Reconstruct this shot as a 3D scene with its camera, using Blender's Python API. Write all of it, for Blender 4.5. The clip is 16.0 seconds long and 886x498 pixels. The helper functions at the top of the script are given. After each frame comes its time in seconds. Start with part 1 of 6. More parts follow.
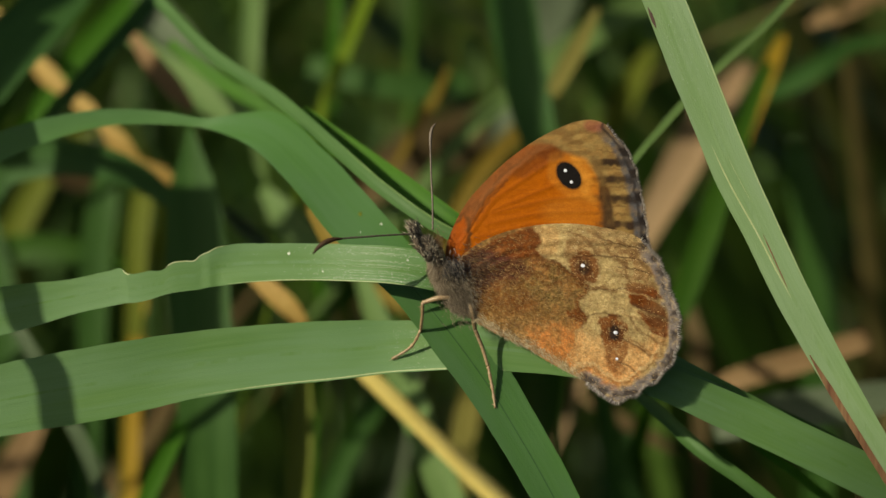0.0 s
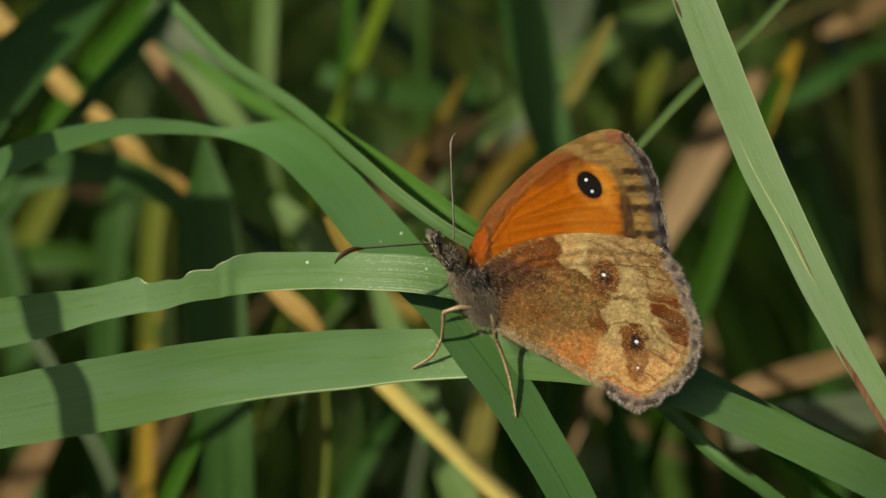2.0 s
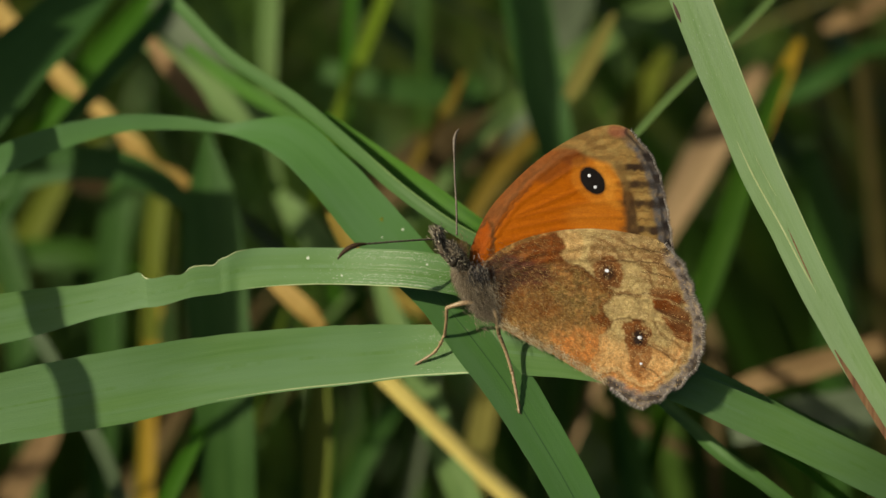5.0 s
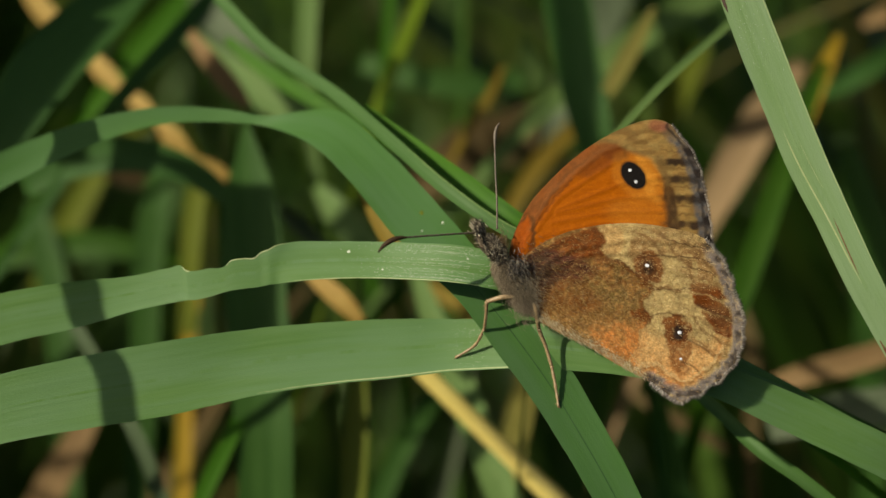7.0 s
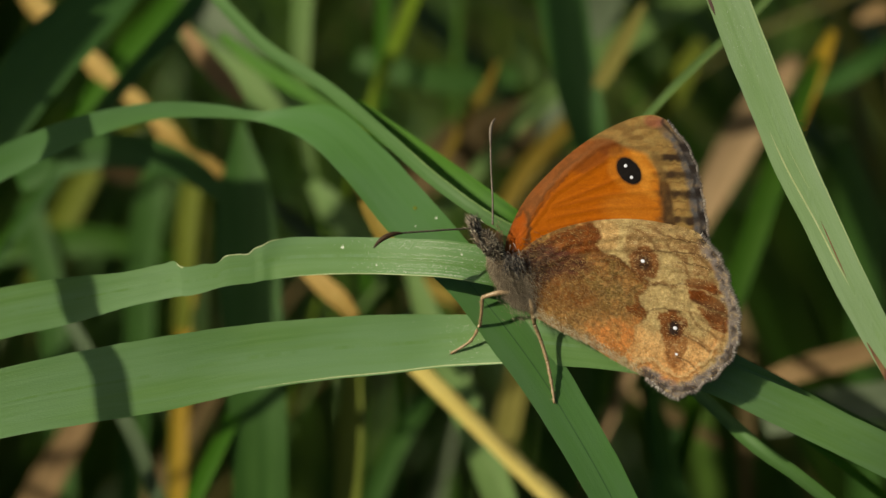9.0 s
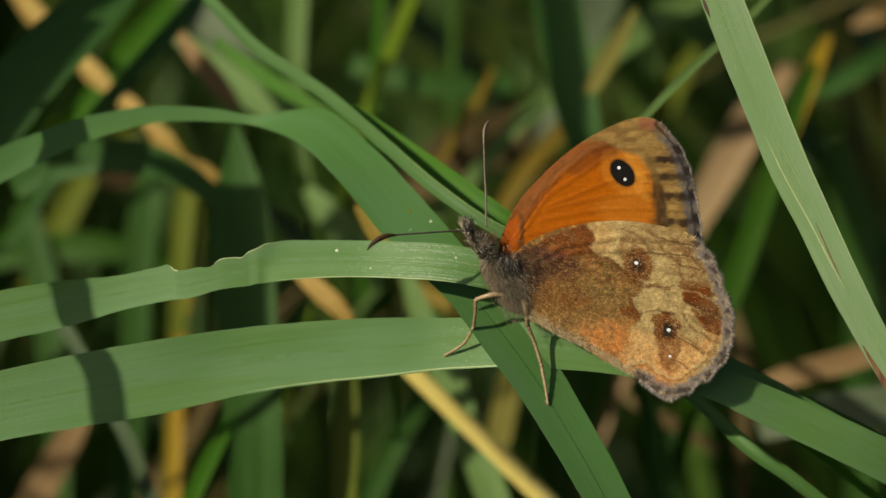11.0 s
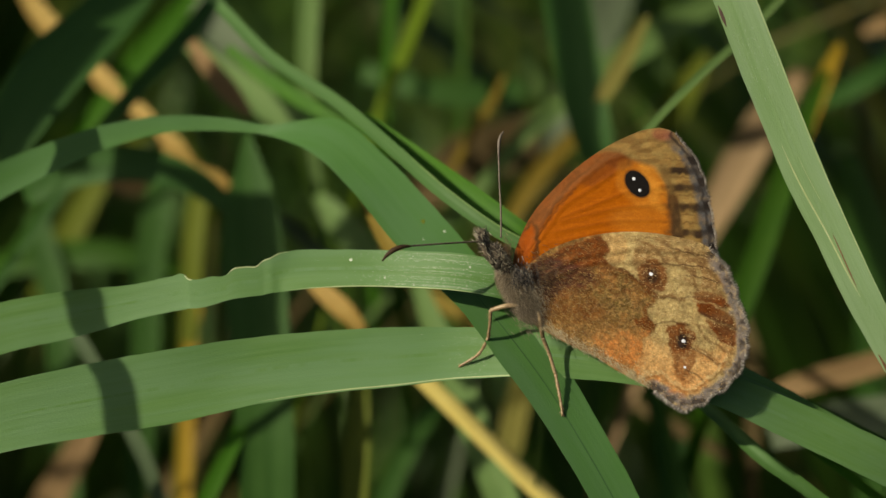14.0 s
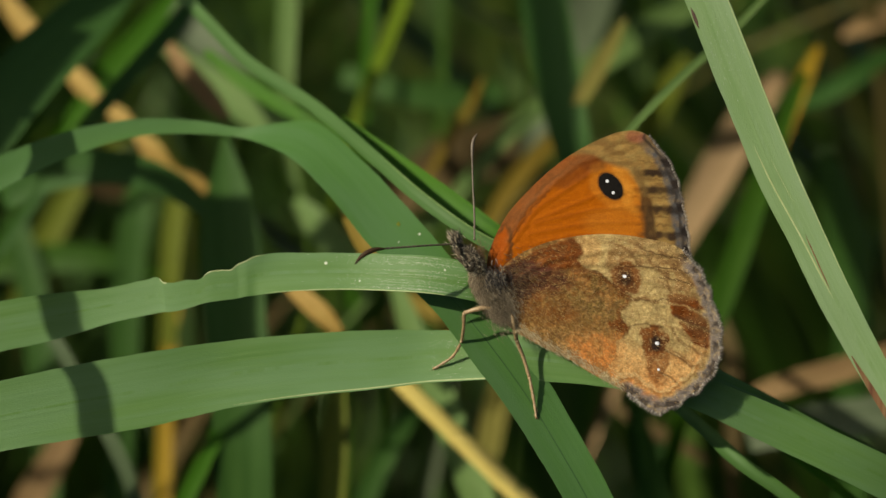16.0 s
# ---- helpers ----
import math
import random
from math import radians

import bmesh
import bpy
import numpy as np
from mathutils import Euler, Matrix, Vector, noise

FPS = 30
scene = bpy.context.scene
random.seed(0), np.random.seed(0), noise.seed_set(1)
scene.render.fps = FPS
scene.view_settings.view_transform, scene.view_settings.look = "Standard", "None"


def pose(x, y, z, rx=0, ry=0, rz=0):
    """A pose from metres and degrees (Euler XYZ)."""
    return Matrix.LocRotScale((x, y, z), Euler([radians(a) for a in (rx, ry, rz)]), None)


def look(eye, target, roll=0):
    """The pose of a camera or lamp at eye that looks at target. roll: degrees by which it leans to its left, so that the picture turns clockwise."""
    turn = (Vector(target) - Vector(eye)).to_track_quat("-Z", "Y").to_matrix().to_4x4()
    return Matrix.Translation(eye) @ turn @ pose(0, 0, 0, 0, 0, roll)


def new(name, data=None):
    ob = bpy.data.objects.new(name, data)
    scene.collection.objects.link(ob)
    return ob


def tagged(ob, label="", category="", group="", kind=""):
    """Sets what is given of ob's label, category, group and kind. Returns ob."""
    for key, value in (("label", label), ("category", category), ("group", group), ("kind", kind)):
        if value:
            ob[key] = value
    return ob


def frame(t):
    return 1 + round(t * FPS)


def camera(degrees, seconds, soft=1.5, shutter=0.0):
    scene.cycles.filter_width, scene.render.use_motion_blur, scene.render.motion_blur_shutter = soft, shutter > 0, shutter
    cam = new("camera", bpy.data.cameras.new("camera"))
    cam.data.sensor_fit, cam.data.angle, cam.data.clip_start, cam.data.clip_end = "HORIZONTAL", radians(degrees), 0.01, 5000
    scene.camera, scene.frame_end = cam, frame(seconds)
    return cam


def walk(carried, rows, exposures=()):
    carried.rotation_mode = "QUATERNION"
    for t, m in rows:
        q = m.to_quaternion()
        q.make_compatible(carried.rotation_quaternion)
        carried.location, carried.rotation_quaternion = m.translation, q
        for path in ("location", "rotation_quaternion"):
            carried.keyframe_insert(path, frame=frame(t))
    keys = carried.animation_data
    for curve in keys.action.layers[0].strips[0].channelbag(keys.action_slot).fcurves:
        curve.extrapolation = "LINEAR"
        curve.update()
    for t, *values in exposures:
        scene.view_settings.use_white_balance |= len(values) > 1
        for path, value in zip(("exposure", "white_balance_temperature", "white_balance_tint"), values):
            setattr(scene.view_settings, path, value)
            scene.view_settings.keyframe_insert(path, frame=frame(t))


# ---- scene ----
# Units below: metres, or millimetres where a name or comment says so.
MM = 0.001
TILT = 65.0                       # the camera's downward-looking tilt, degrees from straight down
FOCUS = Vector((0.0, 0.0, 0.400))  # the middle of the insect's perch

cam = camera(18, 16.0, soft=1.5)
cam.data.dof.use_dof = True
cam.data.dof.focus_distance = 0.2640
cam.data.dof.aperture_fstop = 18.0
cam.data.dof.aperture_blades = 7
walk(cam, [
    (0.0, look((0.003169, -0.240400, 0.511924), (0.005909, 0.000038, 0.400115))),
    (0.5, look((0.003028, -0.240451, 0.511814), (0.006115, 0.000087, 0.400231))),
    (1.0, look((0.002869, -0.240332, 0.512069), (0.006396, 0.000427, 0.400977))),
    (1.5, look((0.001444, -0.240214, 0.512324), (0.005170, 0.000426, 0.400978))),
    (2.0, look((0.000562, -0.240336, 0.512060), (0.003937, 0.000394, 0.400901))),
    (2.5, look((0.001284, -0.240214, 0.512324), (0.004390, 0.000536, 0.401198))),
    (3.0, look((0.001866, -0.240332, 0.512069), (0.005536, 0.000426, 0.400978))),
    (5.5, look((-0.000562, -0.240332, 0.512069), (0.002052, 0.000092, 0.400229))),
    (6.0, look((-0.003159, -0.240570, 0.511559), (-0.002788, -0.000242, 0.399481))),
    (6.5, look((-0.003000, -0.240451, 0.511814), (-0.004800, 0.000132, 0.400299))),
    (7.0, look((0.000000, -0.240332, 0.512069), (0.000000, 0.000000, 0.400000))),
    (7.5, look((0.000563, -0.240265, 0.512213), (0.001066, -0.000017, 0.399964))),
    (8.0, look((0.000844, -0.240451, 0.511814), (0.001559, -0.000314, 0.399331))),
    (8.5, look((-0.000281, -0.240459, 0.511797), (0.000739, -0.000385, 0.399181))),
    (9.0, look((0.000141, -0.240332, 0.512069), (0.000533, -0.000175, 0.399626))),
    (9.5, look((-0.000281, -0.240570, 0.511559), (0.000086, -0.000138, 0.399704))),
    (12.0, look((0.000713, -0.240749, 0.511177), (0.001559, -0.000053, 0.399892))),
    (12.5, look((0.000431, -0.240752, 0.511168), (0.001069, -0.000054, 0.399889))),
    (13.0, look((-0.000141, -0.240451, 0.511814), (0.000246, 0.000103, 0.400224))),
    (13.5, look((-0.000712, -0.240630, 0.511432), (-0.000656, -0.000035, 0.399927))),
    (14.0, look((-0.000572, -0.240392, 0.511941), (-0.000246, 0.000328, 0.400707))),
    (14.5, look((0.000291, -0.240146, 0.512468), (0.001272, 0.000725, 0.401565))),
    (15.0, look((0.000581, -0.240332, 0.512069), (0.001479, 0.000584, 0.401265))),
    (15.5, look((0.000863, -0.240332, 0.512069), (0.001479, 0.000585, 0.401264))),
    (16.0, look((0.001013, -0.240392, 0.511941), (0.002175, 0.000446, 0.400968))),
], exposures=[(0.0, 0.34, 7750, 0), (16.0, 0.34, 7750, 0)])

# ---- light ----
SUN_TO = Vector((1.00, 0.54, -0.86)).normalized()   # the way the sunlight travels
world = bpy.data.worlds.new("summer_sky")
scene.world = world
world.use_nodes = True
wn = world.node_tree.nodes
sky = wn.new("ShaderNodeTexSky")
sky.sky_type = 'NISHITA'
sky.sun_disc = False
sky.dust_density = 1.8
sky.ozone_density = 0.6
sky.sun_elevation = math.asin(-SUN_TO.z)
sky.sun_rotation = math.atan2(-SUN_TO.x, -SUN_TO.y)
world.node_tree.links.new(sky.outputs[0], wn["Background"].inputs[0])
wn["Background"].inputs[1].default_value = 0.082
sun_data = bpy.data.lights.new("sun", 'SUN')
sun_data.energy = 4.0
sun_data.angle = radians(0.53)
sun_data.color = (1.0, 0.97, 0.89)
sun = new("sun", sun_data)
sun.matrix_world = look((-1.6, -0.9, 1.8), Vector((-1.6, -0.9, 1.8)) + SUN_TO)


# ---- materials ----
def material(name):
    m = bpy.data.materials.new(name)
    m.use_nodes = True
    nt = m.node_tree
    return m, nt, nt.nodes["Principled BSDF"], nt.nodes["Material Output"]


def ramp(nt, fac, stops):
    r = nt.nodes.new("ShaderNodeValToRGB")
    e = r.color_ramp.elements
    while len(e) < len(stops):
        e.new(0.5)
    for el, (p, c) in zip(e, stops):
        el.position, el.color = p, (*c, 1) if len(c) == 3 else c
    nt.links.new(fac, r.inputs[0])
    return r.outputs[0]


def mixed(nt, fac, a, b, mode='MIX'):
    m = nt.nodes.new("ShaderNodeMix")
    m.data_type, m.blend_type = 'RGBA', mode
    for sock, v in ((m.inputs[0], fac), (m.inputs[6], a), (m.inputs[7], b)):
        if hasattr(v, "is_linked"):
            nt.links.new(v, sock)
        elif isinstance(v, (int, float)):
            sock.default_value = v
        else:
            sock.default_value = (*v, 1)
    return m.outputs[2]


def noisy(nt, vec, scale, detail=3.0, stretch=None, rough=0.55):
    n = nt.nodes.new("ShaderNodeTexNoise")
    n.inputs["Scale"].default_value, n.inputs["Detail"].default_value = scale, detail
    n.inputs["Roughness"].default_value = rough
    if stretch:
        mp = nt.nodes.new("ShaderNodeMapping")
        mp.inputs["Scale"].default_value = stretch
        nt.links.new(vec, mp.inputs[0])
        vec = mp.outputs[0]
    nt.links.new(vec, n.inputs["Vector"])
    return n.outputs[0]


def bumped(nt, height, strength, distance, target):
    b = nt.nodes.new("ShaderNodeBump")
    b.inputs["Strength"].default_value, b.inputs["Distance"].default_value = strength, distance
    nt.links.new(height, b.inputs["Height"])
    nt.links.new(b.outputs[0], target)
    return b


def leaf_material(name, base, dark, pale, rough=0.42, glow=0.22, specks=0.15, spec=0.5, bloom=None):
    """A grass leaf: UV runs in millimetres across and along; fine veins along, blotches, waxy gloss, light through it."""
    m, nt, bsdf, out = material(name)
    uv = nt.nodes.new("ShaderNodeUVMap").outputs[0]
    fine = noisy(nt, uv, 1.0, 4, (3.2, 0.05, 1))
    broad = noisy(nt, uv, 1.0, 2, (0.9, 0.03, 1))
    blot = noisy(nt, uv, 1.0, 4, (0.28, 0.16, 1))
    col = mixed(nt, ramp(nt, fine, [(0.38, (0, 0, 0)), (0.62, (1, 1, 1))]), dark, base)
    col = mixed(nt, ramp(nt, broad, [(0.45, (0, 0, 0)), (0.75, (0.6, 0.6, 0.6))]), col, pale)
    col = mixed(nt, ramp(nt, blot, [(0.35, (0.5, 0.5, 0.5)), (0.7, (0, 0, 0))]), col, dark)
    if bloom:
        wax = noisy(nt, uv, 1.0, 3, (0.35, 0.045, 1))
        col = mixed(nt, ramp(nt, wax, [(0.38, (0, 0, 0)), (0.64, (0.75, 0.75, 0.75))]), col, bloom)
    grain = noisy(nt, uv, 1.0, 2, (9.0, 4.0, 1))
    col = mixed(nt, ramp(nt, grain, [(0.62, (0, 0, 0)), (0.8, (specks, specks, specks))]), col, pale)
    nt.links.new(col, bsdf.inputs["Base Color"])
    bsdf.inputs["Specular IOR Level"].default_value = spec
    rr = nt.nodes.new("ShaderNodeMapRange")
    rr.inputs[3].default_value, rr.inputs[4].default_value = rough - 0.1, rough + 0.14
    nt.links.new(blot, rr.inputs[0])
    nt.links.new(rr.outputs[0], bsdf.inputs["Roughness"])
    add = nt.nodes.new("ShaderNodeMath")
    add.operation = 'ADD'
    nt.links.new(fine, add.inputs[0])
    nt.links.new(grain, add.inputs[1])
    bumped(nt, add.outputs[0], 0.45, 0.00006, bsdf.inputs["Normal"])
    tr = nt.nodes.new("ShaderNodeBsdfTranslucent")
    nt.links.new(mixed(nt, 0.7, col, (base[0] * 0.75, base[1] * 1.35, base[2] * 0.4)), tr.inputs[0])
    mx = nt.nodes.new("ShaderNodeMixShader")
    mx.inputs[0].default_value = glow
    nt.links.new(bsdf.outputs[0], mx.inputs[1])
    nt.links.new(tr.outputs[0], mx.inputs[2])
    nt.links.new(mx.outputs[0], out.inputs[0])
    return m


GREEN = leaf_material("leaf_blue_green", (0.124, 0.236, 0.064), (0.094, 0.198, 0.046), (0.160, 0.282, 0.132), rough=0.54, spec=0.45, glow=0.34, specks=0.25, bloom=(0.138, 0.250, 0.108))
MIDLEAF = leaf_material("leaf_deep_green", (0.080, 0.188, 0.046), (0.066, 0.162, 0.036), (0.10, 0.212, 0.074), rough=0.55, spec=0.2, glow=0.34, bloom=(0.092, 0.186, 0.074))
PALELEAF = leaf_material("leaf_dusty_green", (0.225, 0.330, 0.150), (0.180, 0.285, 0.118), (0.30, 0.40, 0.23), specks=0.6, spec=0.25, bloom=(0.25, 0.345, 0.20))
PALE2 = leaf_material("leaf_soft_green", (0.060, 0.136, 0.034), (0.048, 0.110, 0.025), (0.09, 0.17, 0.055), spec=0.25, rough=0.55)
FRESH = leaf_material("leaf_fresh_green", (0.060, 0.180, 0.010), (0.035, 0.12, 0.006), (0.10, 0.24, 0.02), glow=0.4, spec=0.2, rough=0.55)
FRESH2 = leaf_material("leaf_yellow_green", (0.19, 0.27, 0.020), (0.13, 0.21, 0.014), (0.24, 0.31, 0.04), glow=0.4, spec=0.2, rough=0.55)
FRESH3 = leaf_material("leaf_grass_green", (0.042, 0.118, 0.008), (0.026, 0.078, 0.005), (0.07, 0.15, 0.016), glow=0.4, spec=0.2, rough=0.55)
MIDGREEN = leaf_material("leaf_mid_green", (0.044, 0.112, 0.020), (0.027, 0.076, 0.012), (0.07, 0.148, 0.035), spec=0.2, rough=0.55, glow=0.3)
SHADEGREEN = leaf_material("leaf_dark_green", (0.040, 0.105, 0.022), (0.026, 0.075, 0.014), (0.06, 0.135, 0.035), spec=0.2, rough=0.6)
PALE = leaf_material("leaf_pale_green", (0.135, 0.215, 0.068), (0.085, 0.15, 0.04), (0.20, 0.27, 0.11), spec=0.2, rough=0.6)
OLIVE = leaf_material("leaf_olive", (0.135, 0.165, 0.016), (0.09, 0.11, 0.010), (0.20, 0.21, 0.04), spec=0.2, rough=0.6)
YELLOW = leaf_material("leaf_yellowed", (0.36, 0.225, 0.018), (0.24, 0.135, 0.011), (0.45, 0.32, 0.045), spec=0.2, rough=0.6)
BUFFLEAF = leaf_material("leaf_bleached_buff", (0.43, 0.27, 0.085), (0.28, 0.17, 0.04), (0.60, 0.44, 0.15), spec=0.2, rough=0.6)
STRAW = leaf_material("straw_dry", (0.66, 0.53, 0.18), (0.56, 0.42, 0.12), (0.74, 0.63, 0.28), glow=0.12, spec=0.3)
TAN = leaf_material("leaf_withered_tan", (0.265, 0.165, 0.082), (0.17, 0.10, 0.046), (0.33, 0.23, 0.12), glow=0.1, spec=0.15, rough=0.7)
DULL = leaf_material("leaf_dull_green", (0.080, 0.115, 0.058), (0.052, 0.080, 0.036), (0.11, 0.145, 0.085), spec=0.2, rough=0.6)
GREY = leaf_material("leaf_grey_green", (0.125, 0.15, 0.095), (0.075, 0.10, 0.055), (0.19, 0.21, 0.15), spec=0.2, rough=0.6)
EDGE = leaf_material("leaf_pale_edge", (0.42, 0.46, 0.24), (0.34, 0.40, 0.18), (0.55, 0.56, 0.36), glow=0.1)
BLEACHED = leaf_material("leaf_bleached_pink", (0.40, 0.265, 0.155), (0.27, 0.17, 0.09), (0.48, 0.34, 0.21), glow=0.1, spec=0.15, rough=0.7)
STALE = leaf_material("leaf_stale_yellow_green", (0.24, 0.205, 0.055), (0.16, 0.145, 0.034), (0.32, 0.27, 0.10), spec=0.2, rough=0.6)
SALLOW = leaf_material("leaf_sallow", (0.25, 0.165, 0.022), (0.16, 0.105, 0.014), (0.33, 0.24, 0.05), spec=0.2, rough=0.6)
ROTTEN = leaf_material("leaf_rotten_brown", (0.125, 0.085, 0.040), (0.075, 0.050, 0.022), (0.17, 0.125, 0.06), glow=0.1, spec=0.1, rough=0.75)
BROWN = leaf_material("leaf_edge_brown", (0.23, 0.12, 0.06), (0.12, 0.05, 0.03), (0.36, 0.24, 0.12), glow=0.1, spec=0.2)
UMBERLEAF = leaf_material("leaf_edge_umber", (0.10, 0.055, 0.045), (0.055, 0.03, 0.028), (0.17, 0.11, 0.08), glow=0.05, spec=0.2)
CREASE_SHADE = leaf_material("leaf_crease_shade", (0.045, 0.11, 0.035), (0.03, 0.075, 0.025), (0.07, 0.15, 0.05), glow=0.2, spec=0.2)


def meadow_material():
    """Far grass: every blade of the joined mesh its own green, some dry."""
    m, nt, bsdf, out = material("meadow_grass")
    g = nt.nodes.new("ShaderNodeNewGeometry")
    col = ramp(nt, g.outputs["Random Per Island"], [(0.0, (0.040, 0.095, 0.014)), (0.35, (0.062, 0.145, 0.020)),
               (0.62, (0.095, 0.17, 0.022)), (0.82, (0.12, 0.16, 0.027)), (0.96, (0.18, 0.15, 0.05)), (1.0, (0.26, 0.19, 0.07))])
    tc = nt.nodes.new("ShaderNodeTexCoord")
    n = noisy(nt, tc.outputs["Object"], 120, 3)
    col = mixed(nt, ramp(nt, n, [(0.3, (0.45, 0.45, 0.45)), (0.7, (0, 0, 0))]), col, (0.03, 0.05, 0.012))
    nt.links.new(col, bsdf.inputs["Base Color"])
    bsdf.inputs["Roughness"].default_value = 0.5
    tr = nt.nodes.new("ShaderNodeBsdfTranslucent")
    nt.links.new(col, tr.inputs[0])
    mx = nt.nodes.new("ShaderNodeMixShader")
    mx.inputs[0].default_value = 0.4
    nt.links.new(bsdf.outputs[0], mx.inputs[1])
    nt.links.new(tr.outputs[0], mx.inputs[2])
    nt.links.new(mx.outputs[0], out.inputs[0])
    return m


def soil_material():
    m, nt, bsdf, out = material("soil")
    tc = nt.nodes.new("ShaderNodeTexCoord").outputs["Object"]
    a, b = noisy(nt, tc, 9, 5), noisy(nt, tc, 160, 4)
    col = ramp(nt, a, [(0.3, (0.050, 0.036, 0.020)), (0.5, (0.062, 0.056, 0.024)), (0.62, (0.072, 0.076, 0.028)), (0.8, (0.11, 0.10, 0.045))])
    col = mixed(nt, ramp(nt, b, [(0.4, (0, 0, 0)), (0.7, (0.6, 0.6, 0.6))]), col, (0.07, 0.085, 0.028))
    nt.links.new(col, bsdf.inputs["Base Color"])
    bsdf.inputs["Roughness"].default_value = 0.95
    bumped(nt, b, 0.8, 0.004, bsdf.inputs["Normal"])
    return m


MEADOW, SOIL = meadow_material(), soil_material()


def plain_material(name, a, b, scale, rough=0.6, spec=0.4, bump=0.3, depth=0.00003, sheen=0.0):
    """Two tones in fine grain, by the thing's own millimetres."""
    m, nt, bsdf, out = material(name)
    tc = nt.nodes.new("ShaderNodeTexCoord").outputs["Object"]
    n = noisy(nt, tc, scale, 4)
    big = noisy(nt, tc, scale * 0.17, 2)
    col = mixed(nt, ramp(nt, n, [(0.35, (0, 0, 0)), (0.65, (1, 1, 1))]), a, b)
    col = mixed(nt, ramp(nt, big, [(0.4, (0, 0, 0)), (0.7, (0.4, 0.4, 0.4))]), col, a)
    nt.links.new(col, bsdf.inputs["Base Color"])
    bsdf.inputs["Roughness"].default_value = rough
    bsdf.inputs["Specular IOR Level"].default_value = spec
    bsdf.inputs["Sheen Weight"].default_value = sheen
    bumped(nt, n, bump, depth, bsdf.inputs["Normal"])
    return m


def wing_material(name, layers, grain_dark, grain_light, grain=1.0):
    """Wing scales: layers of pigment, each by its own pattern value on the membrane, in dusty grain."""
    m, nt, bsdf, out = material(name)
    col = layers[0][1]
    for att, c in layers[1:]:
        a = nt.nodes.new("ShaderNodeAttribute")
        a.attribute_name = att
        col = mixed(nt, a.outputs["Fac"], col, c)
    tc = nt.nodes.new("ShaderNodeTexCoord").outputs["Object"]
    dust = noisy(nt, tc, 8500, 3, (1.0, 1.0, 0.2), 0.7)
    soft = noisy(nt, tc, 2400, 3, (1.0, 1.0, 0.2))
    col = mixed(nt, ramp(nt, dust, [(0.33, (min(1, 0.75 * grain),) * 3), (0.5, (0, 0, 0))]), col, grain_dark, 'MULTIPLY')
    col = mixed(nt, ramp(nt, dust, [(0.52, (0, 0, 0)), (0.70, (0.9 * grain,) * 3)]), col, mixed(nt, 1.0, col, (1.7, 1.65, 1.6), 'MULTIPLY'))
    col = mixed(nt, ramp(nt, dust, [(0.58, (0, 0, 0)), (0.74, (0.22 * grain,) * 3)]), col, grain_light)
    col = mixed(nt, ramp(nt, soft, [(0.38, (0.6 * grain,) * 3), (0.58, (0, 0, 0))]), col, grain_dark, 'MULTIPLY')
    nt.links.new(col, bsdf.inputs["Base Color"])
    bsdf.inputs["Roughness"].default_value = 0.7
    bsdf.inputs["Specular IOR Level"].default_value = 0.08
    rough_ = nt.nodes.new("ShaderNodeMath")
    rough_.operation = 'ADD'
    nt.links.new(dust, rough_.inputs[0])
    nt.links.new(soft, rough_.inputs[1])
    bumped(nt, rough_.outputs[0], 0.9, 0.00007, bsdf.inputs["Normal"])
    tr = nt.nodes.new("ShaderNodeBsdfTranslucent")
    nt.links.new(col, tr.inputs[0])
    mx = nt.nodes.new("ShaderNodeMixShader")
    mx.inputs[0].default_value = 0.1
    nt.links.new(bsdf.outputs[0], mx.inputs[1])
    nt.links.new(tr.outputs[0], mx.inputs[2])
    nt.links.new(mx.outputs[0], out.inputs[0])
    return m


FORE = wing_material("forewing_scales", [
    ("", (0.372, 0.090, 0.0030)), ("rust", (0.20, 0.042, 0.004)), ("glowing", (0.56, 0.215, 0.030)), ("costa", (0.25, 0.082, 0.024)), ("ochre", (0.30, 0.195, 0.070)), ("ember", (0.36, 0.070, 0.005)),
    ("umber", (0.085, 0.038, 0.012)), ("slate", (0.092, 0.086, 0.092)), ("pink", (0.28, 0.080, 0.052)), ("black", (0.018, 0.013, 0.012))],
    (0.66, 0.50, 0.40), (0.56, 0.24, 0.04), 0.34)
HIND = wing_material("hindwing_scales", [
    ("", (0.240, 0.130, 0.040)), ("moss", (0.190, 0.128, 0.042)), ("buff", (0.84, 0.46, 0.19)), ("ginger", (0.62, 0.235, 0.068)), ("cream", (0.53, 0.385, 0.175)), ("rust", (0.190, 0.048, 0.008)),
    ("plum", (0.095, 0.032, 0.022)), ("umber", (0.066, 0.026, 0.012)),
    ("slate", (0.200, 0.170, 0.172)), ("pale", (0.60, 0.43, 0.22)), ("black", (0.020, 0.013, 0.012))],
    (0.42, 0.30, 0.22), (0.66, 0.46, 0.22), 0.58)
INK = plain_material("eyespot_black", (0.005, 0.004, 0.004), (0.012, 0.009, 0.008), 7000, 0.8, 0.08)
WHITE = plain_material("eyespot_white", (0.72, 0.70, 0.78), (0.6, 0.58, 0.68), 7000, 0.5)
CHITIN = plain_material("leg_tan", (0.19, 0.115, 0.06), (0.40, 0.28, 0.165), 5000, 0.4, 0.5)
HORN = plain_material("antenna_brown", (0.055, 0.038, 0.03), (0.16, 0.12, 0.09), 5200, 0.5)
CLUB = plain_material("antenna_club_dark", (0.022, 0.013, 0.008), (0.06, 0.03, 0.014), 5000, 0.6, 0.15)
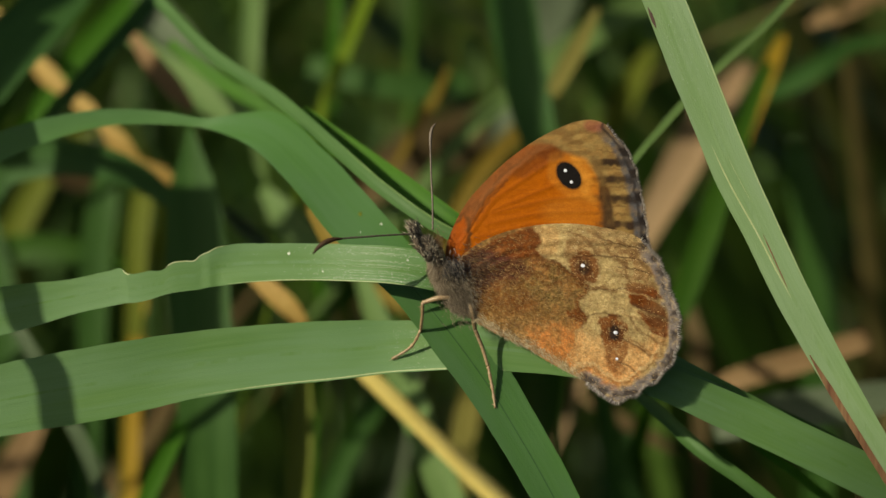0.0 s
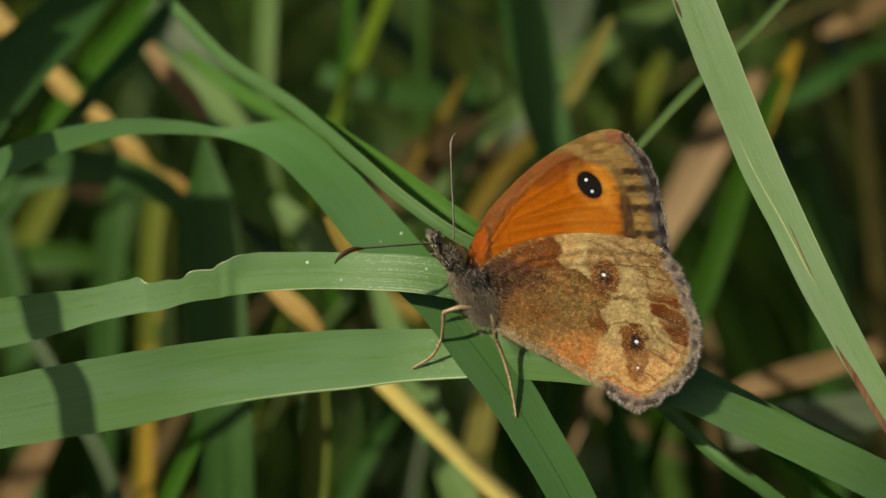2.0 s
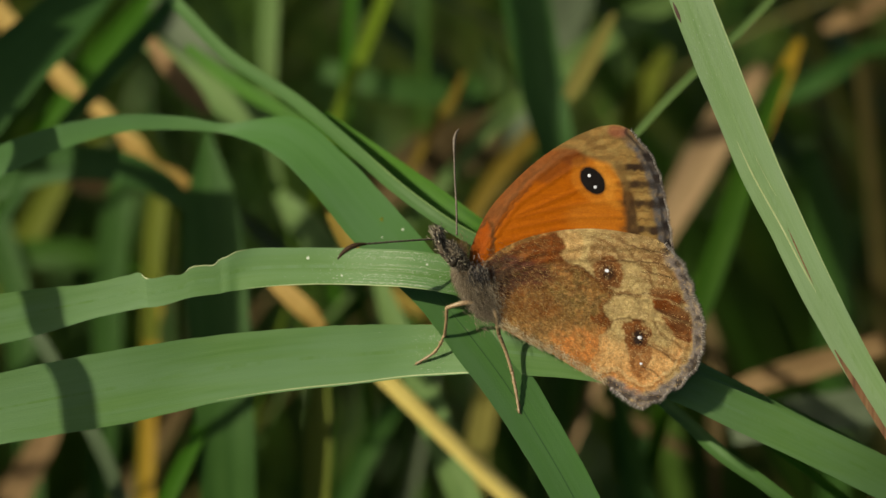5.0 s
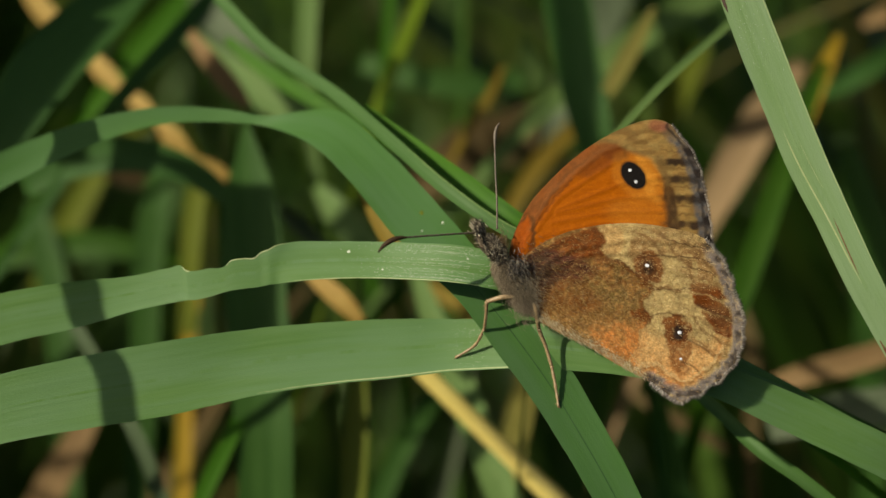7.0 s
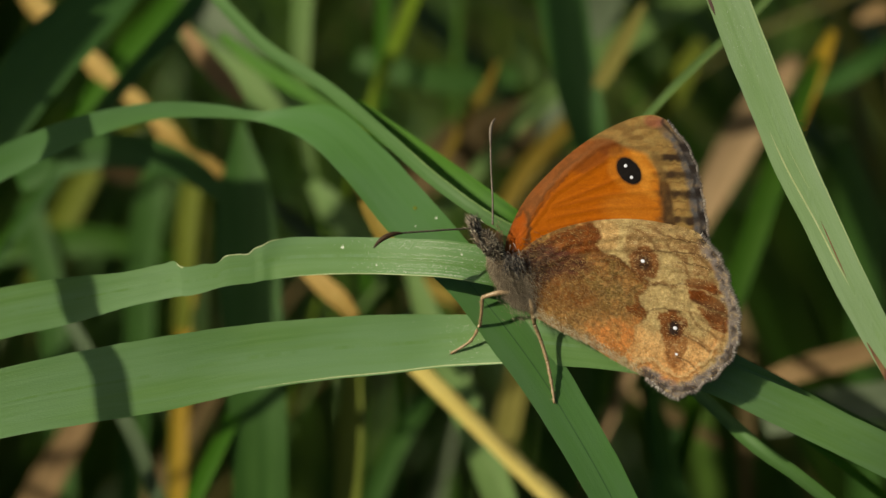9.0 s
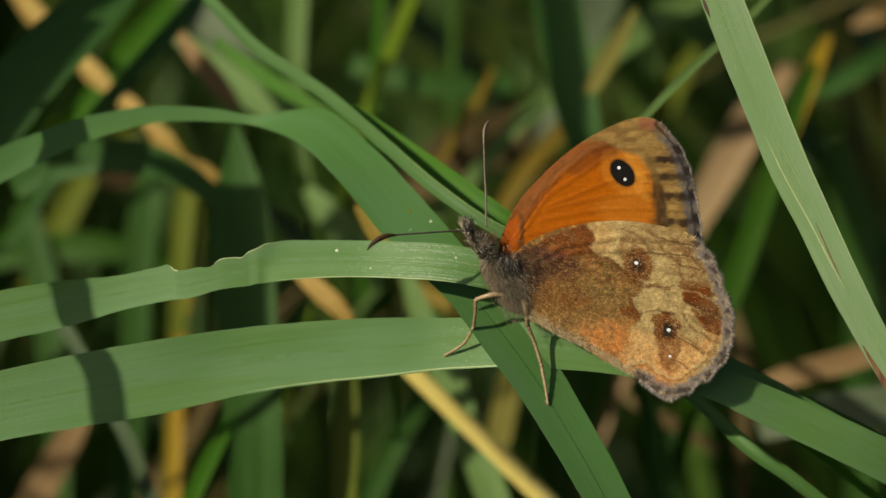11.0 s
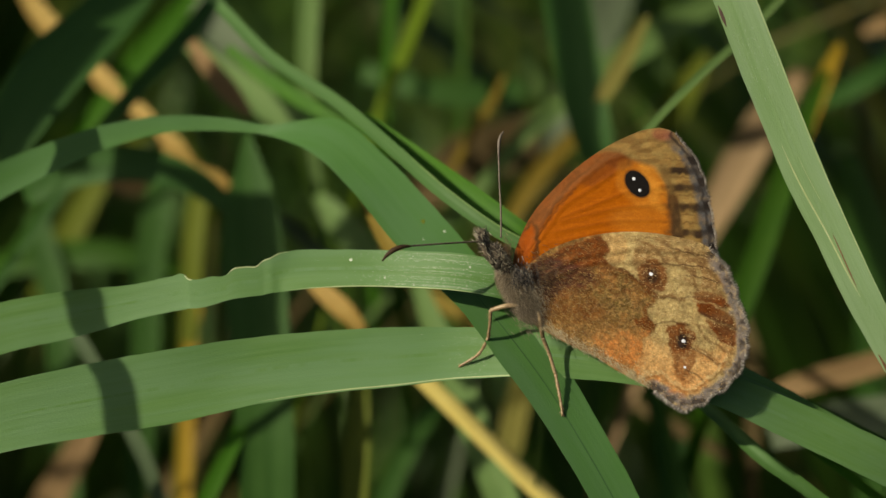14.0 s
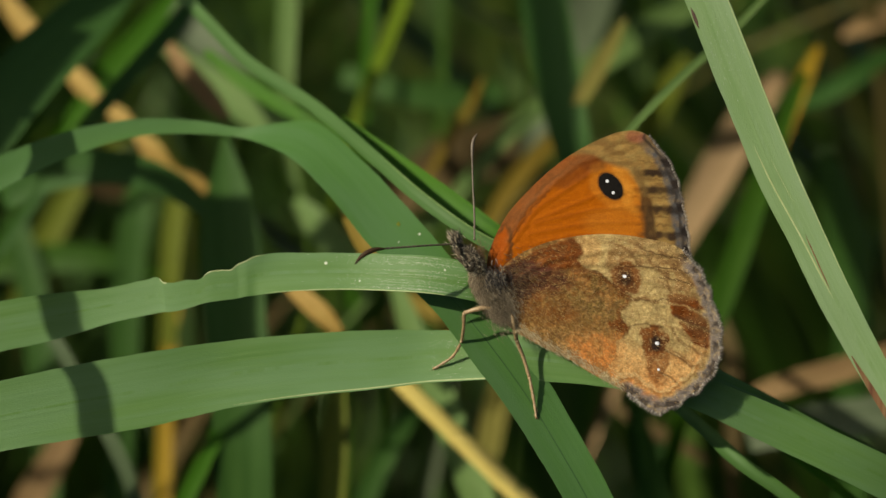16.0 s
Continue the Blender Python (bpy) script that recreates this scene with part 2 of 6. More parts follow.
EYEBALL = plain_material("eye_dark", (0.02, 0.015, 0.012), (0.04, 0.03, 0.022), 9000, 0.5, 0.2)
SKIN = plain_material("body_grey_brown", (0.05, 0.034, 0.022), (0.14, 0.10, 0.07), 3000, 0.8)


def hair_material(name, stops):
    m, nt, bsdf, out = material(name)
    g = nt.nodes.new("ShaderNodeNewGeometry")
    nt.links.new(ramp(nt, g.outputs["Random Per Island"], stops), bsdf.inputs["Base Color"])
    bsdf.inputs["Roughness"].default_value = 0.45
    return m


FUR = hair_material("fur_grey_brown", [(0, (0.05, 0.032, 0.02)), (0.4, (0.16, 0.115, 0.075)), (0.7, (0.27, 0.205, 0.14)), (1, (0.46, 0.37, 0.27))])
FUR_BLACK = hair_material("fur_black", [(0, (0.008, 0.007, 0.009)), (0.6, (0.04, 0.034, 0.036)), (0.75, (0.14, 0.11, 0.09)), (1, (0.34, 0.28, 0.22))])
FUR_RUST = hair_material("fur_rusty", [(0, (0.03, 0.014, 0.008)), (0.6, (0.11, 0.05, 0.022)), (1, (0.30, 0.19, 0.10))])
FUR_MIXED = hair_material("fur_mixed", [(0, (0.008, 0.006, 0.005)), (0.52, (0.045, 0.03, 0.02)), (0.6, (0.24, 0.18, 0.12)), (1, (0.68, 0.6, 0.48))])
FUR_BUFF = hair_material("fur_buff", [(0, (0.09, 0.042, 0.016)), (0.35, (0.22, 0.112, 0.036)), (0.75, (0.34, 0.20, 0.070)), (1, (0.50, 0.34, 0.14))])
FUR_CREAM = hair_material("scales_cream", [(0, (0.20, 0.10, 0.04)), (0.2, (0.48, 0.27, 0.11)), (0.7, (0.66, 0.44, 0.20)), (1, (0.84, 0.64, 0.38))])
FUR_PALE = hair_material("fur_pale", [(0, (0.22, 0.15, 0.08)), (0.5, (0.46, 0.36, 0.22)), (1, (0.7, 0.6, 0.42))])
FUR_BREAST = hair_material("fur_breast", [(0, (0.07, 0.052, 0.038)), (0.5, (0.17, 0.125, 0.085)), (1, (0.40, 0.31, 0.22))])
FUR_UMBER = hair_material("fur_umber", [(0, (0.03, 0.014, 0.008)), (0.6, (0.10, 0.045, 0.022)), (1, (0.24, 0.13, 0.065))])
FRINGE = hair_material("wing_fringe", [(0, (0.07, 0.052, 0.05)), (0.45, (0.20, 0.16, 0.15)), (0.8, (0.46, 0.40, 0.36)), (1, (0.72, 0.66, 0.60))])
# pale colour for single flecks and for the painted sheen on the leaves
SPECK = plain_material("fleck_and_glint", (0.36, 0.42, 0.30), (0.56, 0.60, 0.48), 2500, 0.35, 0.5)


# ---- building helpers ----
RIGHT, UPWARD, AWAY = Vector((1, 0, 0)), Vector((0, math.sin(radians(25)), math.cos(radians(25)))), Vector((0, math.cos(radians(25)), -math.sin(radians(25))))


def mesh_object(name, verts, faces, mat, smooth=True, uvs=None):
    me = bpy.data.meshes.new(name)
    me.from_pydata([tuple(v) for v in verts], [], faces)
    if uvs is not None:
        layer = me.uv_layers.new(name="UVMap")
        idx = np.zeros(len(me.loops), dtype=np.int32)
        me.loops.foreach_get("vertex_index", idx)
        layer.data.foreach_set("uv", np.asarray(uvs, dtype=np.float32)[idx].ravel())
    me.polygons.foreach_set("use_smooth", [smooth] * len(me.polygons))
    me.materials.append(mat)
    me.update()
    return new(name, me)


def part(name, ob, parent, label=""):
    """Hangs ob under its thing or part; its mesh is in that parent's space."""
    ob.name = name
    ob.parent = parent
    return tagged(ob, label)


def spline(rows, steps, dims=3):
    """Points of a smooth line through rows of numbers; its speed follows the distance between rows, so that it never loops."""
    p = np.asarray(rows, dtype=float)
    gap = np.maximum(np.linalg.norm(np.diff(p[:, :dims], axis=0), axis=1), 1e-9)
    slope = np.diff(p, axis=0) / gap[:, None]
    m = np.vstack([slope[:1], (slope[:-1] * gap[1:, None] + slope[1:] * gap[:-1, None]) / (gap[1:] + gap[:-1])[:, None], slope[-1:]])
    out = []
    t = np.linspace(0, 1, steps, endpoint=False)[:, None]
    for i, g in enumerate(gap):
        out.append((2 * t ** 3 - 3 * t ** 2 + 1) * p[i] + (t ** 3 - 2 * t ** 2 + t) * g * m[i] + (3 * t ** 2 - 2 * t ** 3) * p[i + 1] + (t ** 3 - t ** 2) * g * m[i + 1])
    return np.vstack([*out, p[-1:]])


def ribbon(rows, steps, keel, thick, across=8, ragged=0.0, seed=0):
    """A leaf as a thin solid: rows of centre and half-width vector, millimetres. keel: how far the middle sinks, as a share of the half width."""
    s = spline(rows, steps)
    c, h = s[:, :3], s[:, 3:6]
    tan = np.gradient(c, axis=0)
    nrm = np.cross(h, tan)
    nrm /= np.linalg.norm(nrm, axis=1)[:, None] + 1e-9
    pad = np.pad(nrm, ((6, 6), (0, 0)), mode="edge")
    nrm = np.array([pad[i:i + 13].mean(axis=0) for i in range(len(nrm))])
    nrm /= np.linalg.norm(nrm, axis=1)[:, None] + 1e-9
    length = np.concatenate([[0], np.cumsum(np.linalg.norm(np.diff(c, axis=0), axis=1))])
    width = np.linalg.norm(h, axis=1)
    rng = np.random.RandomState(seed + 7)
    u = np.linspace(-1, 1, across + 1)
    verts, uvs = [], []
    wob = rng.uniform(0, 6.28, 4)
    for side in (0, 1):
        for i in range(len(c)):
            l = length[i]
            edge = 1 + ragged * (math.sin(l * 1.3 + wob[0]) * 0.5 + math.sin(l * 3.7 + wob[1]) * 0.3 + rng.uniform(-0.3, 0.3))
            for a in u:
                groove = keel * (1 - abs(a) ** 1.6) + 0.006 * math.sin(a * 13 + wob[2]) * (1 - abs(a))
                sag = groove * width[i] + (thick * (1 - 0.75 * abs(a) ** 3) if side else 0)
                verts.append((c[i] + h[i] * a * edge - nrm[i] * sag) * MM)
                uvs.append((a * width[i] + seed * 3.7, l + seed * 11.3))
    k, n = across + 1, len(c)
    faces = []

    def rim(i):
        """A vertex of its own for the thin edge, so that the edge stays crisp."""
        verts.append(verts[i])
        uvs.append(uvs[i])
        return len(verts) - 1
    for i in range(n - 1):
        for j in range(across):
            a = i * k + j
            faces.append((a, a + 1, a + k + 1, a + k))
            b = a + n * k
            faces.append((b + 1, b, b + k, b + k + 1))
    for j, flip in ((0, False), (across, True)):
        upper = [rim(i * k + j) for i in range(n)]
        lower = [rim(n * k + i * k + j) for i in range(n)]
        for i in range(n - 1):
            q = (upper[i], upper[i + 1], lower[i + 1], lower[i])
            faces.append(q[::-1] if flip else q)
    for i, flip in ((0, True), (n - 1, False)):
        for j in range(across):
            a, b = i * k + j, n * k + i * k + j
            q = (a, a + 1, b + 1, b)
            faces.append(q[::-1] if flip else q)
    return verts, faces, uvs


BLADES = [0]


def blade(name, label, mat, rows, keel=0.12, thick=0.16, steps=10, across=8, ragged=0.02, group="grass blades", category="grass blade"):
    BLADES[0] += 1
    v, f, uv = ribbon(rows, steps, keel, thick, across, ragged, BLADES[0])
    ob = mesh_object(name, v, f, mat, True, uv)
    if np.linalg.norm(rows[len(rows) // 2][3:6]) > 0.3 and steps == 6:
        midrib(ob, rows, keel, 0, len(rows) - 1, mat, 0.2, lift=0.015, steps=steps)
    return tagged(ob, label, category, group)


def midrib(leaf, rows, keel, lo, hi, mat, width=0.16, shift=0.0, label="raised midrib", name="midrib", lift=0.05, steps=8):
    """A thin raised line along a leaf between two of its rows; shift: how far off the middle, as a share of the half width (or from, to)."""
    s = spline(rows, steps)[int(lo * steps):int(hi * steps) + 1]
    c, h = s[:, :3], s[:, 3:6]
    nrm = np.cross(h, np.gradient(c, axis=0))
    nrm /= np.linalg.norm(nrm, axis=1)[:, None] + 1e-9
    hw = np.linalg.norm(h, axis=1)
    verts, faces, n = [], [], len(c)
    for i in range(n):
        taper = min(1.0, 6.0 * i / n, 6.0 * (n - 1 - i) / n) * 0.85 + 0.15
        for a, up in ((-1, 0.0), (0, 1.0), (1, 0.0)):
            mid_ = shift if isinstance(shift, float) else shift[0] + (shift[1] - shift[0]) * i / n
            at_ = mid_ + a * width * taper / hw[i]
            sag = keel * (1 - abs(at_) ** 1.6) * hw[i]
            verts.append((c[i] + h[i] * at_ - nrm[i] * (sag - 0.012 - lift * up * taper)) * MM)
    for i in range(n - 1):
        for j in range(2):
            a = i * 3 + j
            faces.append((a, a + 1, a + 4, a + 3))
    o = mesh_object(name, verts, faces, mat, True, [(v[0] / MM, v[2] / MM) for v in verts])
    return part(name, o, leaf, label)


def speck(leaf, rows, keel, place, shift, radius, mat):
    """A small pale fleck lying on a leaf: place along its rows, shift across it, radius in millimetres."""
    s = spline(rows, 8)
    i = int(place * 8)
    c, h, tan = s[i, :3], s[i, 3:6], s[i + 1, :3] - s[i, :3]
    tan /= np.linalg.norm(tan)
    side = h / np.linalg.norm(h)
    nrm = np.cross(side, tan)
    p = c + h * shift - nrm * (keel * (1 - abs(shift) ** 1.6) * np.linalg.norm(h))
    rng = np.random.RandomState(i)
    verts, faces, n = [], [], 10
    for k in range(n):
        a = 2 * math.pi * k / n
        r = radius * rng.uniform(0.75, 1.15)
        verts.append((p + (tan * math.cos(a) + side * math.sin(a)) * r + nrm * 0.01) * MM)
    verts.append((p + nrm * radius * 0.35) * MM)
    faces = [(k, (k + 1) % n, n) for k in range(n)]
    return part("speck", mesh_object("speck", verts, faces, mat), leaf, "small pale fleck")


def sheen_flecks(leaf, rows, keel, lo, hi, count, seed):
    """Pale flecks in lines along the veins, painted in for sunlit sheen."""
    steps = 8
    s = spline(rows, steps)
    rng = np.random.RandomState(seed)
    c, h = s[:, :3], s[:, 3:6]
    tan = np.gradient(c, axis=0)
    tan /= np.linalg.norm(tan, axis=1)[:, None]
    nrm = np.cross(h, tan)
    nrm /= np.linalg.norm(nrm, axis=1)[:, None]
    verts, faces = [], []
    lines = rng.uniform(-0.9, 0.9, 34)
    for _ in range(count):
        i = int(rng.normal((lo + hi) / 2, (hi - lo) / 4) * steps)
        if not 0 <= i < len(c) - 1:
            continue
        a = rng.choice(lines) + rng.normal(0, 0.015)
        p = c[i] + (c[i + 1] - c[i]) * rng.uniform() + h[i] * a - nrm[i] * (keel * (1 - abs(a) ** 1.6) * np.linalg.norm(h[i]) - 0.012)
        l, w = rng.uniform(0.015, 0.10), rng.uniform(0.006, 0.018)
        side = h[i] / np.linalg.norm(h[i])
        n = len(verts)
        verts += [(p - tan[i] * l) * MM, (p - side * w) * MM, (p + tan[i] * l) * MM, (p + side * w) * MM, (p + nrm[i] * 0.012) * MM]
        faces += [(n, n + 1, n + 4), (n + 1, n + 2, n + 4), (n + 2, n + 3, n + 4), (n + 3, n, n + 4)]
    return part("sheen_fleck", mesh_object("sheen_fleck", verts, faces, SPECK, False), leaf, "pale flecks painted in for the leaf's sheen")


def tube(path, radii, sides=8, steps=6):
    """A tapering round limb along path, closed at both ends; metres."""
    s = spline([(*p, r) for p, r in zip(path, radii)], steps)
    c, r = s[:, :3], np.maximum(s[:, 3], 1e-6)
    tan = np.gradient(c, axis=0)
    tan /= np.linalg.norm(tan, axis=1)[:, None] + 1e-12
    ref = np.array((0.31, 0.2, 0.93))
    verts, faces = [], []
    for i in range(len(c)):
        x = np.cross(tan[i], ref)
        x /= np.linalg.norm(x)
        y = np.cross(tan[i], x)
        for k in range(sides):
            a = 2 * math.pi * k / sides
            verts.append(c[i] + (x * math.cos(a) + y * math.sin(a)) * r[i])
    for i in range(len(c) - 1):
        for k in range(sides):
            a, b = i * sides + k, i * sides + (k + 1) % sides
            faces.append((a, b, b + sides, a + sides))
    faces.append(tuple(range(sides))[::-1])
    faces.append(tuple((len(c) - 1) * sides + k for k in range(sides)))
    return verts, faces


def hairs(roots, ways, lengths, width, bend=(0, 0, 0)):
    """Fine tapering hairs, three-sided, bending a little; one joined mesh; metres."""
    verts, faces = [], []
    bend = np.asarray(bend, dtype=float)
    for p, w, l in zip(roots, ways, lengths):
        p, w = np.asarray(p), np.asarray(w)
        w = w / (np.linalg.norm(w) + 1e-12)
        x = np.cross(w, (0.13, 0.27, 0.95))
        x /= np.linalg.norm(x) + 1e-12
        y = np.cross(w, x)
        n = len(verts)
        for k in range(3):
            a = 2.094 * k
            verts.append(p + (x * math.cos(a) + y * math.sin(a)) * width)
        mid = p + w * l * 0.55 + bend * l * 0.2
        for k in range(3):
            a = 2.094 * k
            verts.append(mid + (x * math.cos(a) + y * math.sin(a)) * width * 0.6)
        verts.append(p + w * l + bend * l * 0.6)
        for k in range(3):
            q = (k + 1) % 3
            faces.append((n + k, n + q, n + 3 + q, n + 3 + k))
            faces.append((n + 3 + k, n + 3 + q, n + 6))
    return verts, faces


def lattice(x, y, scale, seed=0):
    """Smooth value noise from 0 to 1 at arrays x, y."""
    x, y = np.asarray(x) * scale + 31.7 * seed + 500, np.asarray(y) * scale + 17.3 * seed + 500
    xi, yi = np.floor(x), np.floor(y)
    fx, fy = x - xi, y - yi
    fx, fy = fx * fx * (3 - 2 * fx), fy * fy * (3 - 2 * fy)

    def h(a, b):
        v = np.sin(a * 127.1 + b * 311.7 + seed * 74.7) * 43758.5453
        return v - np.floor(v)
    return (h(xi, yi) * (1 - fx) + h(xi + 1, yi) * fx) * (1 - fy) + (h(xi, yi + 1) * (1 - fx) + h(xi + 1, yi + 1) * fx) * fy


def step(a, b, v):
    """0 below a, 1 above b, smooth between (a may exceed b)."""
    t = np.clip((v - a) / (b - a), 0, 1)
    return t * t * (3 - 2 * t)


def near_line(x, y, pts):
    """Distance from points to a broken line, and which side of it they lie on (positive: right of its way)."""
    best, side = np.full(np.shape(x), 1e9), np.zeros(np.shape(x))
    for (ax, ay), (bx, by) in zip(pts[:-1], pts[1:]):
        dx, dy = bx - ax, by - ay
        t = np.clip(((x - ax) * dx + (y - ay) * dy) / (dx * dx + dy * dy), 0, 1)
        d = np.hypot(x - ax - t * dx, y - ay - t * dy)
        s = dx * (y - ay) - dy * (x - ax)
        side = np.where(d < best, np.sign(s), side)
        best = np.minimum(best, d)
    return best, side


def inside(x, y, pts):
    """1 inside the closed outline, else 0."""
    r = np.zeros(np.shape(x), dtype=bool)
    for (ax, ay), (bx, by) in zip(pts, pts[1:] + pts[:1]):
        r ^= ((ay > y) != (by > y)) & (x < (bx - ax) * (y - ay) / (by - ay + 1e-9) + ax)
    return r.astype(float)


def blob(x, y, cx, cy, rx, ry, turn, soft):
    """1 inside an ellipse, fading over soft beyond it."""
    a = radians(turn)
    u, v = (x - cx) * math.cos(a) + (y - cy) * math.sin(a), -(x - cx) * math.sin(a) + (y - cy) * math.cos(a)
    d = np.hypot(u / rx, v / ry)
    return 1 - step(1, 1 + soft, d)


# ---- ground ----
def ground():
    n, size = 60, 60.0
    axis = np.sign(np.linspace(-1, 1, n)) * np.abs(np.linspace(-1, 1, n)) ** 3 * size
    verts = [(x, y, 0.012 * math.sin(x * 9) * math.cos(y * 7.3) * (1 if abs(x) + abs(y) < 6 else 0) - 0.012) for y in axis for x in axis]
    faces = [(j * n + i, j * n + i + 1, j * n + n + i + 1, j * n + n + i) for j in range(n - 1) for i in range(n - 1)]
    return tagged(mesh_object("ground", verts, faces, SOIL), "dark damp soil under tall meadow grass", "ground", kind="structure")


ground()


def meadow(name, label, count, box, heights, widths, keep, seed, mat=MEADOW):
    """Grass past counting: bent tapering leaves in tufts, one mesh."""
    rng = np.random.RandomState(seed)
    verts, faces = [], []
    made = 0
    while made < count:
        tx, ty = rng.uniform(box[0], box[1]), rng.uniform(box[2], box[3])
        for _ in range(rng.randint(3, 8)):
            x, y = tx + rng.normal(0, 0.014), ty + rng.normal(0, 0.014)
            h, w = rng.uniform(*heights), rng.uniform(*widths) * 0.5
            way, lean = rng.uniform(0, 6.28), abs(rng.normal(0, 0.45))
            face = way + rng.normal(1.57, 0.5)
            pts = []
            for k in range(8):
                s = k / 7
                out_ = h * lean * s * s * 0.9
                pts.append((x + math.cos(way) * out_, y + math.sin(way) * out_, h * (s - 0.32 * lean * s ** 3)))
            if not keep(pts):
                continue
            n = len(verts)
            for k, (px_, py_, pz_) in enumerate(pts):
                ww = w * (1 - (k / 7) ** 2.2) + 0.0002
                cx, cy = math.cos(face) * ww, math.sin(face) * ww
                verts += [(px_ - cx, py_ - cy, pz_), (px_ + math.sin(face) * ww * 0.25, py_ - math.cos(face) * ww * 0.25, pz_), (px_ + cx, py_ + cy, pz_)]
            for k in range(7):
                a = n + k * 3
                faces += [(a, a + 1, a + 4, a + 3), (a + 1, a + 2, a + 5, a + 4)]
            made += 1
    return tagged(mesh_object(name, verts, faces, mat), label, "grass", kind="stuff")



# where the leaves behind lie in the sun (millimetres)
SUNNY = [Vector(p) * MM for p in (
    (-41.8, 87.1, 383.3),
    (-49.1, 94.0, 388.7),
    (-52.1, 95.9, 390.3),
    (-50.6, 95.0, 389.5),
    (-38.0, 83.9, 381.1),
    (-33.2, 80.0, 377.6),
    (-28.3, 78.5, 374.3),
    (-5.6, 90.3, 385.5),
    (-3.5, 96.4, 389.0),
    (-17.5, 91.9, 384.1),
    (-1.9, 41.1, 365.0),
    (1.5, 39.7, 362.1),
    (4.9, 38.3, 359.2),
    (8.3, 36.9, 356.1),
    (11.8, 35.5, 353.1),
    (-20.2, 37.8, 353.3),
    (-20.8, 42.2, 360.4),
    (-32.9, 74.3, 341.6),
    (-32.6, 77.3, 348.1),
    (38.4, 103.9, 362.5),
    (41.6, 108.0, 366.5),
    (49.5, 93.5, 382.8),
    (38.6, 65.9, 370.9),
    (42.3, 72.9, 379.0),
    (-50.4, 118.1, 350.3),
    (-11.6, 67.7, 337.0),
    (22.5, 78.8, 389.2),
    (25.4, 82.4, 392.2),
    (20.0, 76.0, 385.5),
    (29.2, 103.1, 384.5),
    (-20.5, 39.7, 357.4),
    (47.0, 60.9, 355.4),
    (-25.5, 67.0, 392.3),
    (-9.5, 76.2, 364.6),
    (16.4, 106.1, 367.3),
    (-37.0, 98.0, 385.3),
    (-53.4, 99.7, 353.6),
    (58.8, 122.3, 378.3),
    (-29.6, 101.6, 385.9),
    (-26.6, 99.2, 383.3),
    (-22.3, 57.3, 378.5))]


def free_space(pts, nearest=0.105, margin=1.35):
    """Leaves the near leaves free: no far grass grows through them, hides them or takes their sun."""
    for p in pts:
        q = Vector(p) - FOCUS
        x, y, d = q.dot(RIGHT), q.dot(UPWARD), q.dot(AWAY)
        reach = (0.265 + d) * 0.1584
        if -0.33 < d < nearest and abs(x) < reach * margin + 0.006 and abs(y) < reach * 0.5625 * margin + 0.008:
            return False
        for spot in SUNNY:
            v = Vector(p) - spot
            along = -v.dot(SUN_TO)
            if along > 0.004 and (v + SUN_TO * along).length < 0.011:
                return False
        for plane in (0.0, 0.03):
            k = (plane - d) / SUN_TO.dot(AWAY)
            if k > 0:
                s = q + SUN_TO * k
                sx, sy = s.dot(RIGHT), s.dot(UPWARD)
                if -0.062 < sx < 0.066 and -0.034 < sy < 0.046:
                    return False
    return True


meadow("meadow_grass", "dense tall green meadow grass in deep shade", 3000, (-0.55, 0.55, 0.10, 1.0), (0.22, 0.50), (0.003, 0.008), free_space, 3)
meadow("far_grass", "far tall meadow grass, green and dry", 6500, (-3.2, 3.2, 1.0, 4.5), (0.3, 0.6), (0.005, 0.012), lambda p: True, 5)
meadow("side_grass", "tall meadow grass beside the perch", 1100, (-0.6, 0.6, -0.9, 0.10), (0.2, 0.48), (0.003, 0.008), free_space, 8)


def overhang(count, seed):
    """Unseen tall blades arching over from both sides, added to shade the leaves behind."""
    rng = np.random.RandomState(seed)
    verts, faces, made = [], [], 0
    while made < count:
        side = rng.choice((-1, 1))
        x0, y0 = side * rng.uniform(0.10, 0.30), rng.uniform(-0.04, 0.22)
        h, reach, turn = rng.uniform(0.52, 0.72), rng.uniform(0.05, 0.34), rng.normal(0, 0.5)
        w = rng.uniform(0.0025, 0.005)
        pts = [(x0 - side * math.cos(turn) * reach * s ** 2.4, y0 + math.sin(turn) * reach * s ** 2.4, h * (s - 0.25 * s ** 4)) for s in np.linspace(0, 1, 12)]
        fine = [(x0 - side * math.cos(turn) * reach * s ** 2.4, y0 + math.sin(turn) * reach * s ** 2.4, h * (s - 0.25 * s ** 4)) for s in np.linspace(0, 1, 50)]
        if not free_space(fine, 0.14, 1.5):
            continue
        n = len(verts)
        for k, (x, y, z) in enumerate(pts):
            ww = w * (1 - (k / 11) ** 3) + 0.0002
            verts += [(x - ww * 0.5, y - ww, z), (x, y, z - ww * 0.2), (x + ww * 0.5, y + ww, z)]
        for k in range(11):
            a = n + k * 3
            faces += [(a, a + 1, a + 4, a + 3), (a + 1, a + 2, a + 5, a + 4)]
        made += 1
    return tagged(mesh_object("shading_grass", verts, faces, MEADOW), "unseen tall green grass arching over, added to shade the leaves behind", "grass", kind="stuff")


overhang(360, 19)

meadow("wide_grass", "open meadow of tall grass all round", 13000, (-3.2, 3.2, -3.2, 1.1), (0.25, 0.5), (0.006, 0.016),
       lambda p: all(abs(x) > 0.58 or y < -0.95 for x, y, z in p), 21)

meadow("tall_grass", "tall meadow grass standing behind the viewer", 1700, (-1.5, 1.3, -1.5, -0.50), (0.55, 0.92), (0.005, 0.012), free_space, 33)


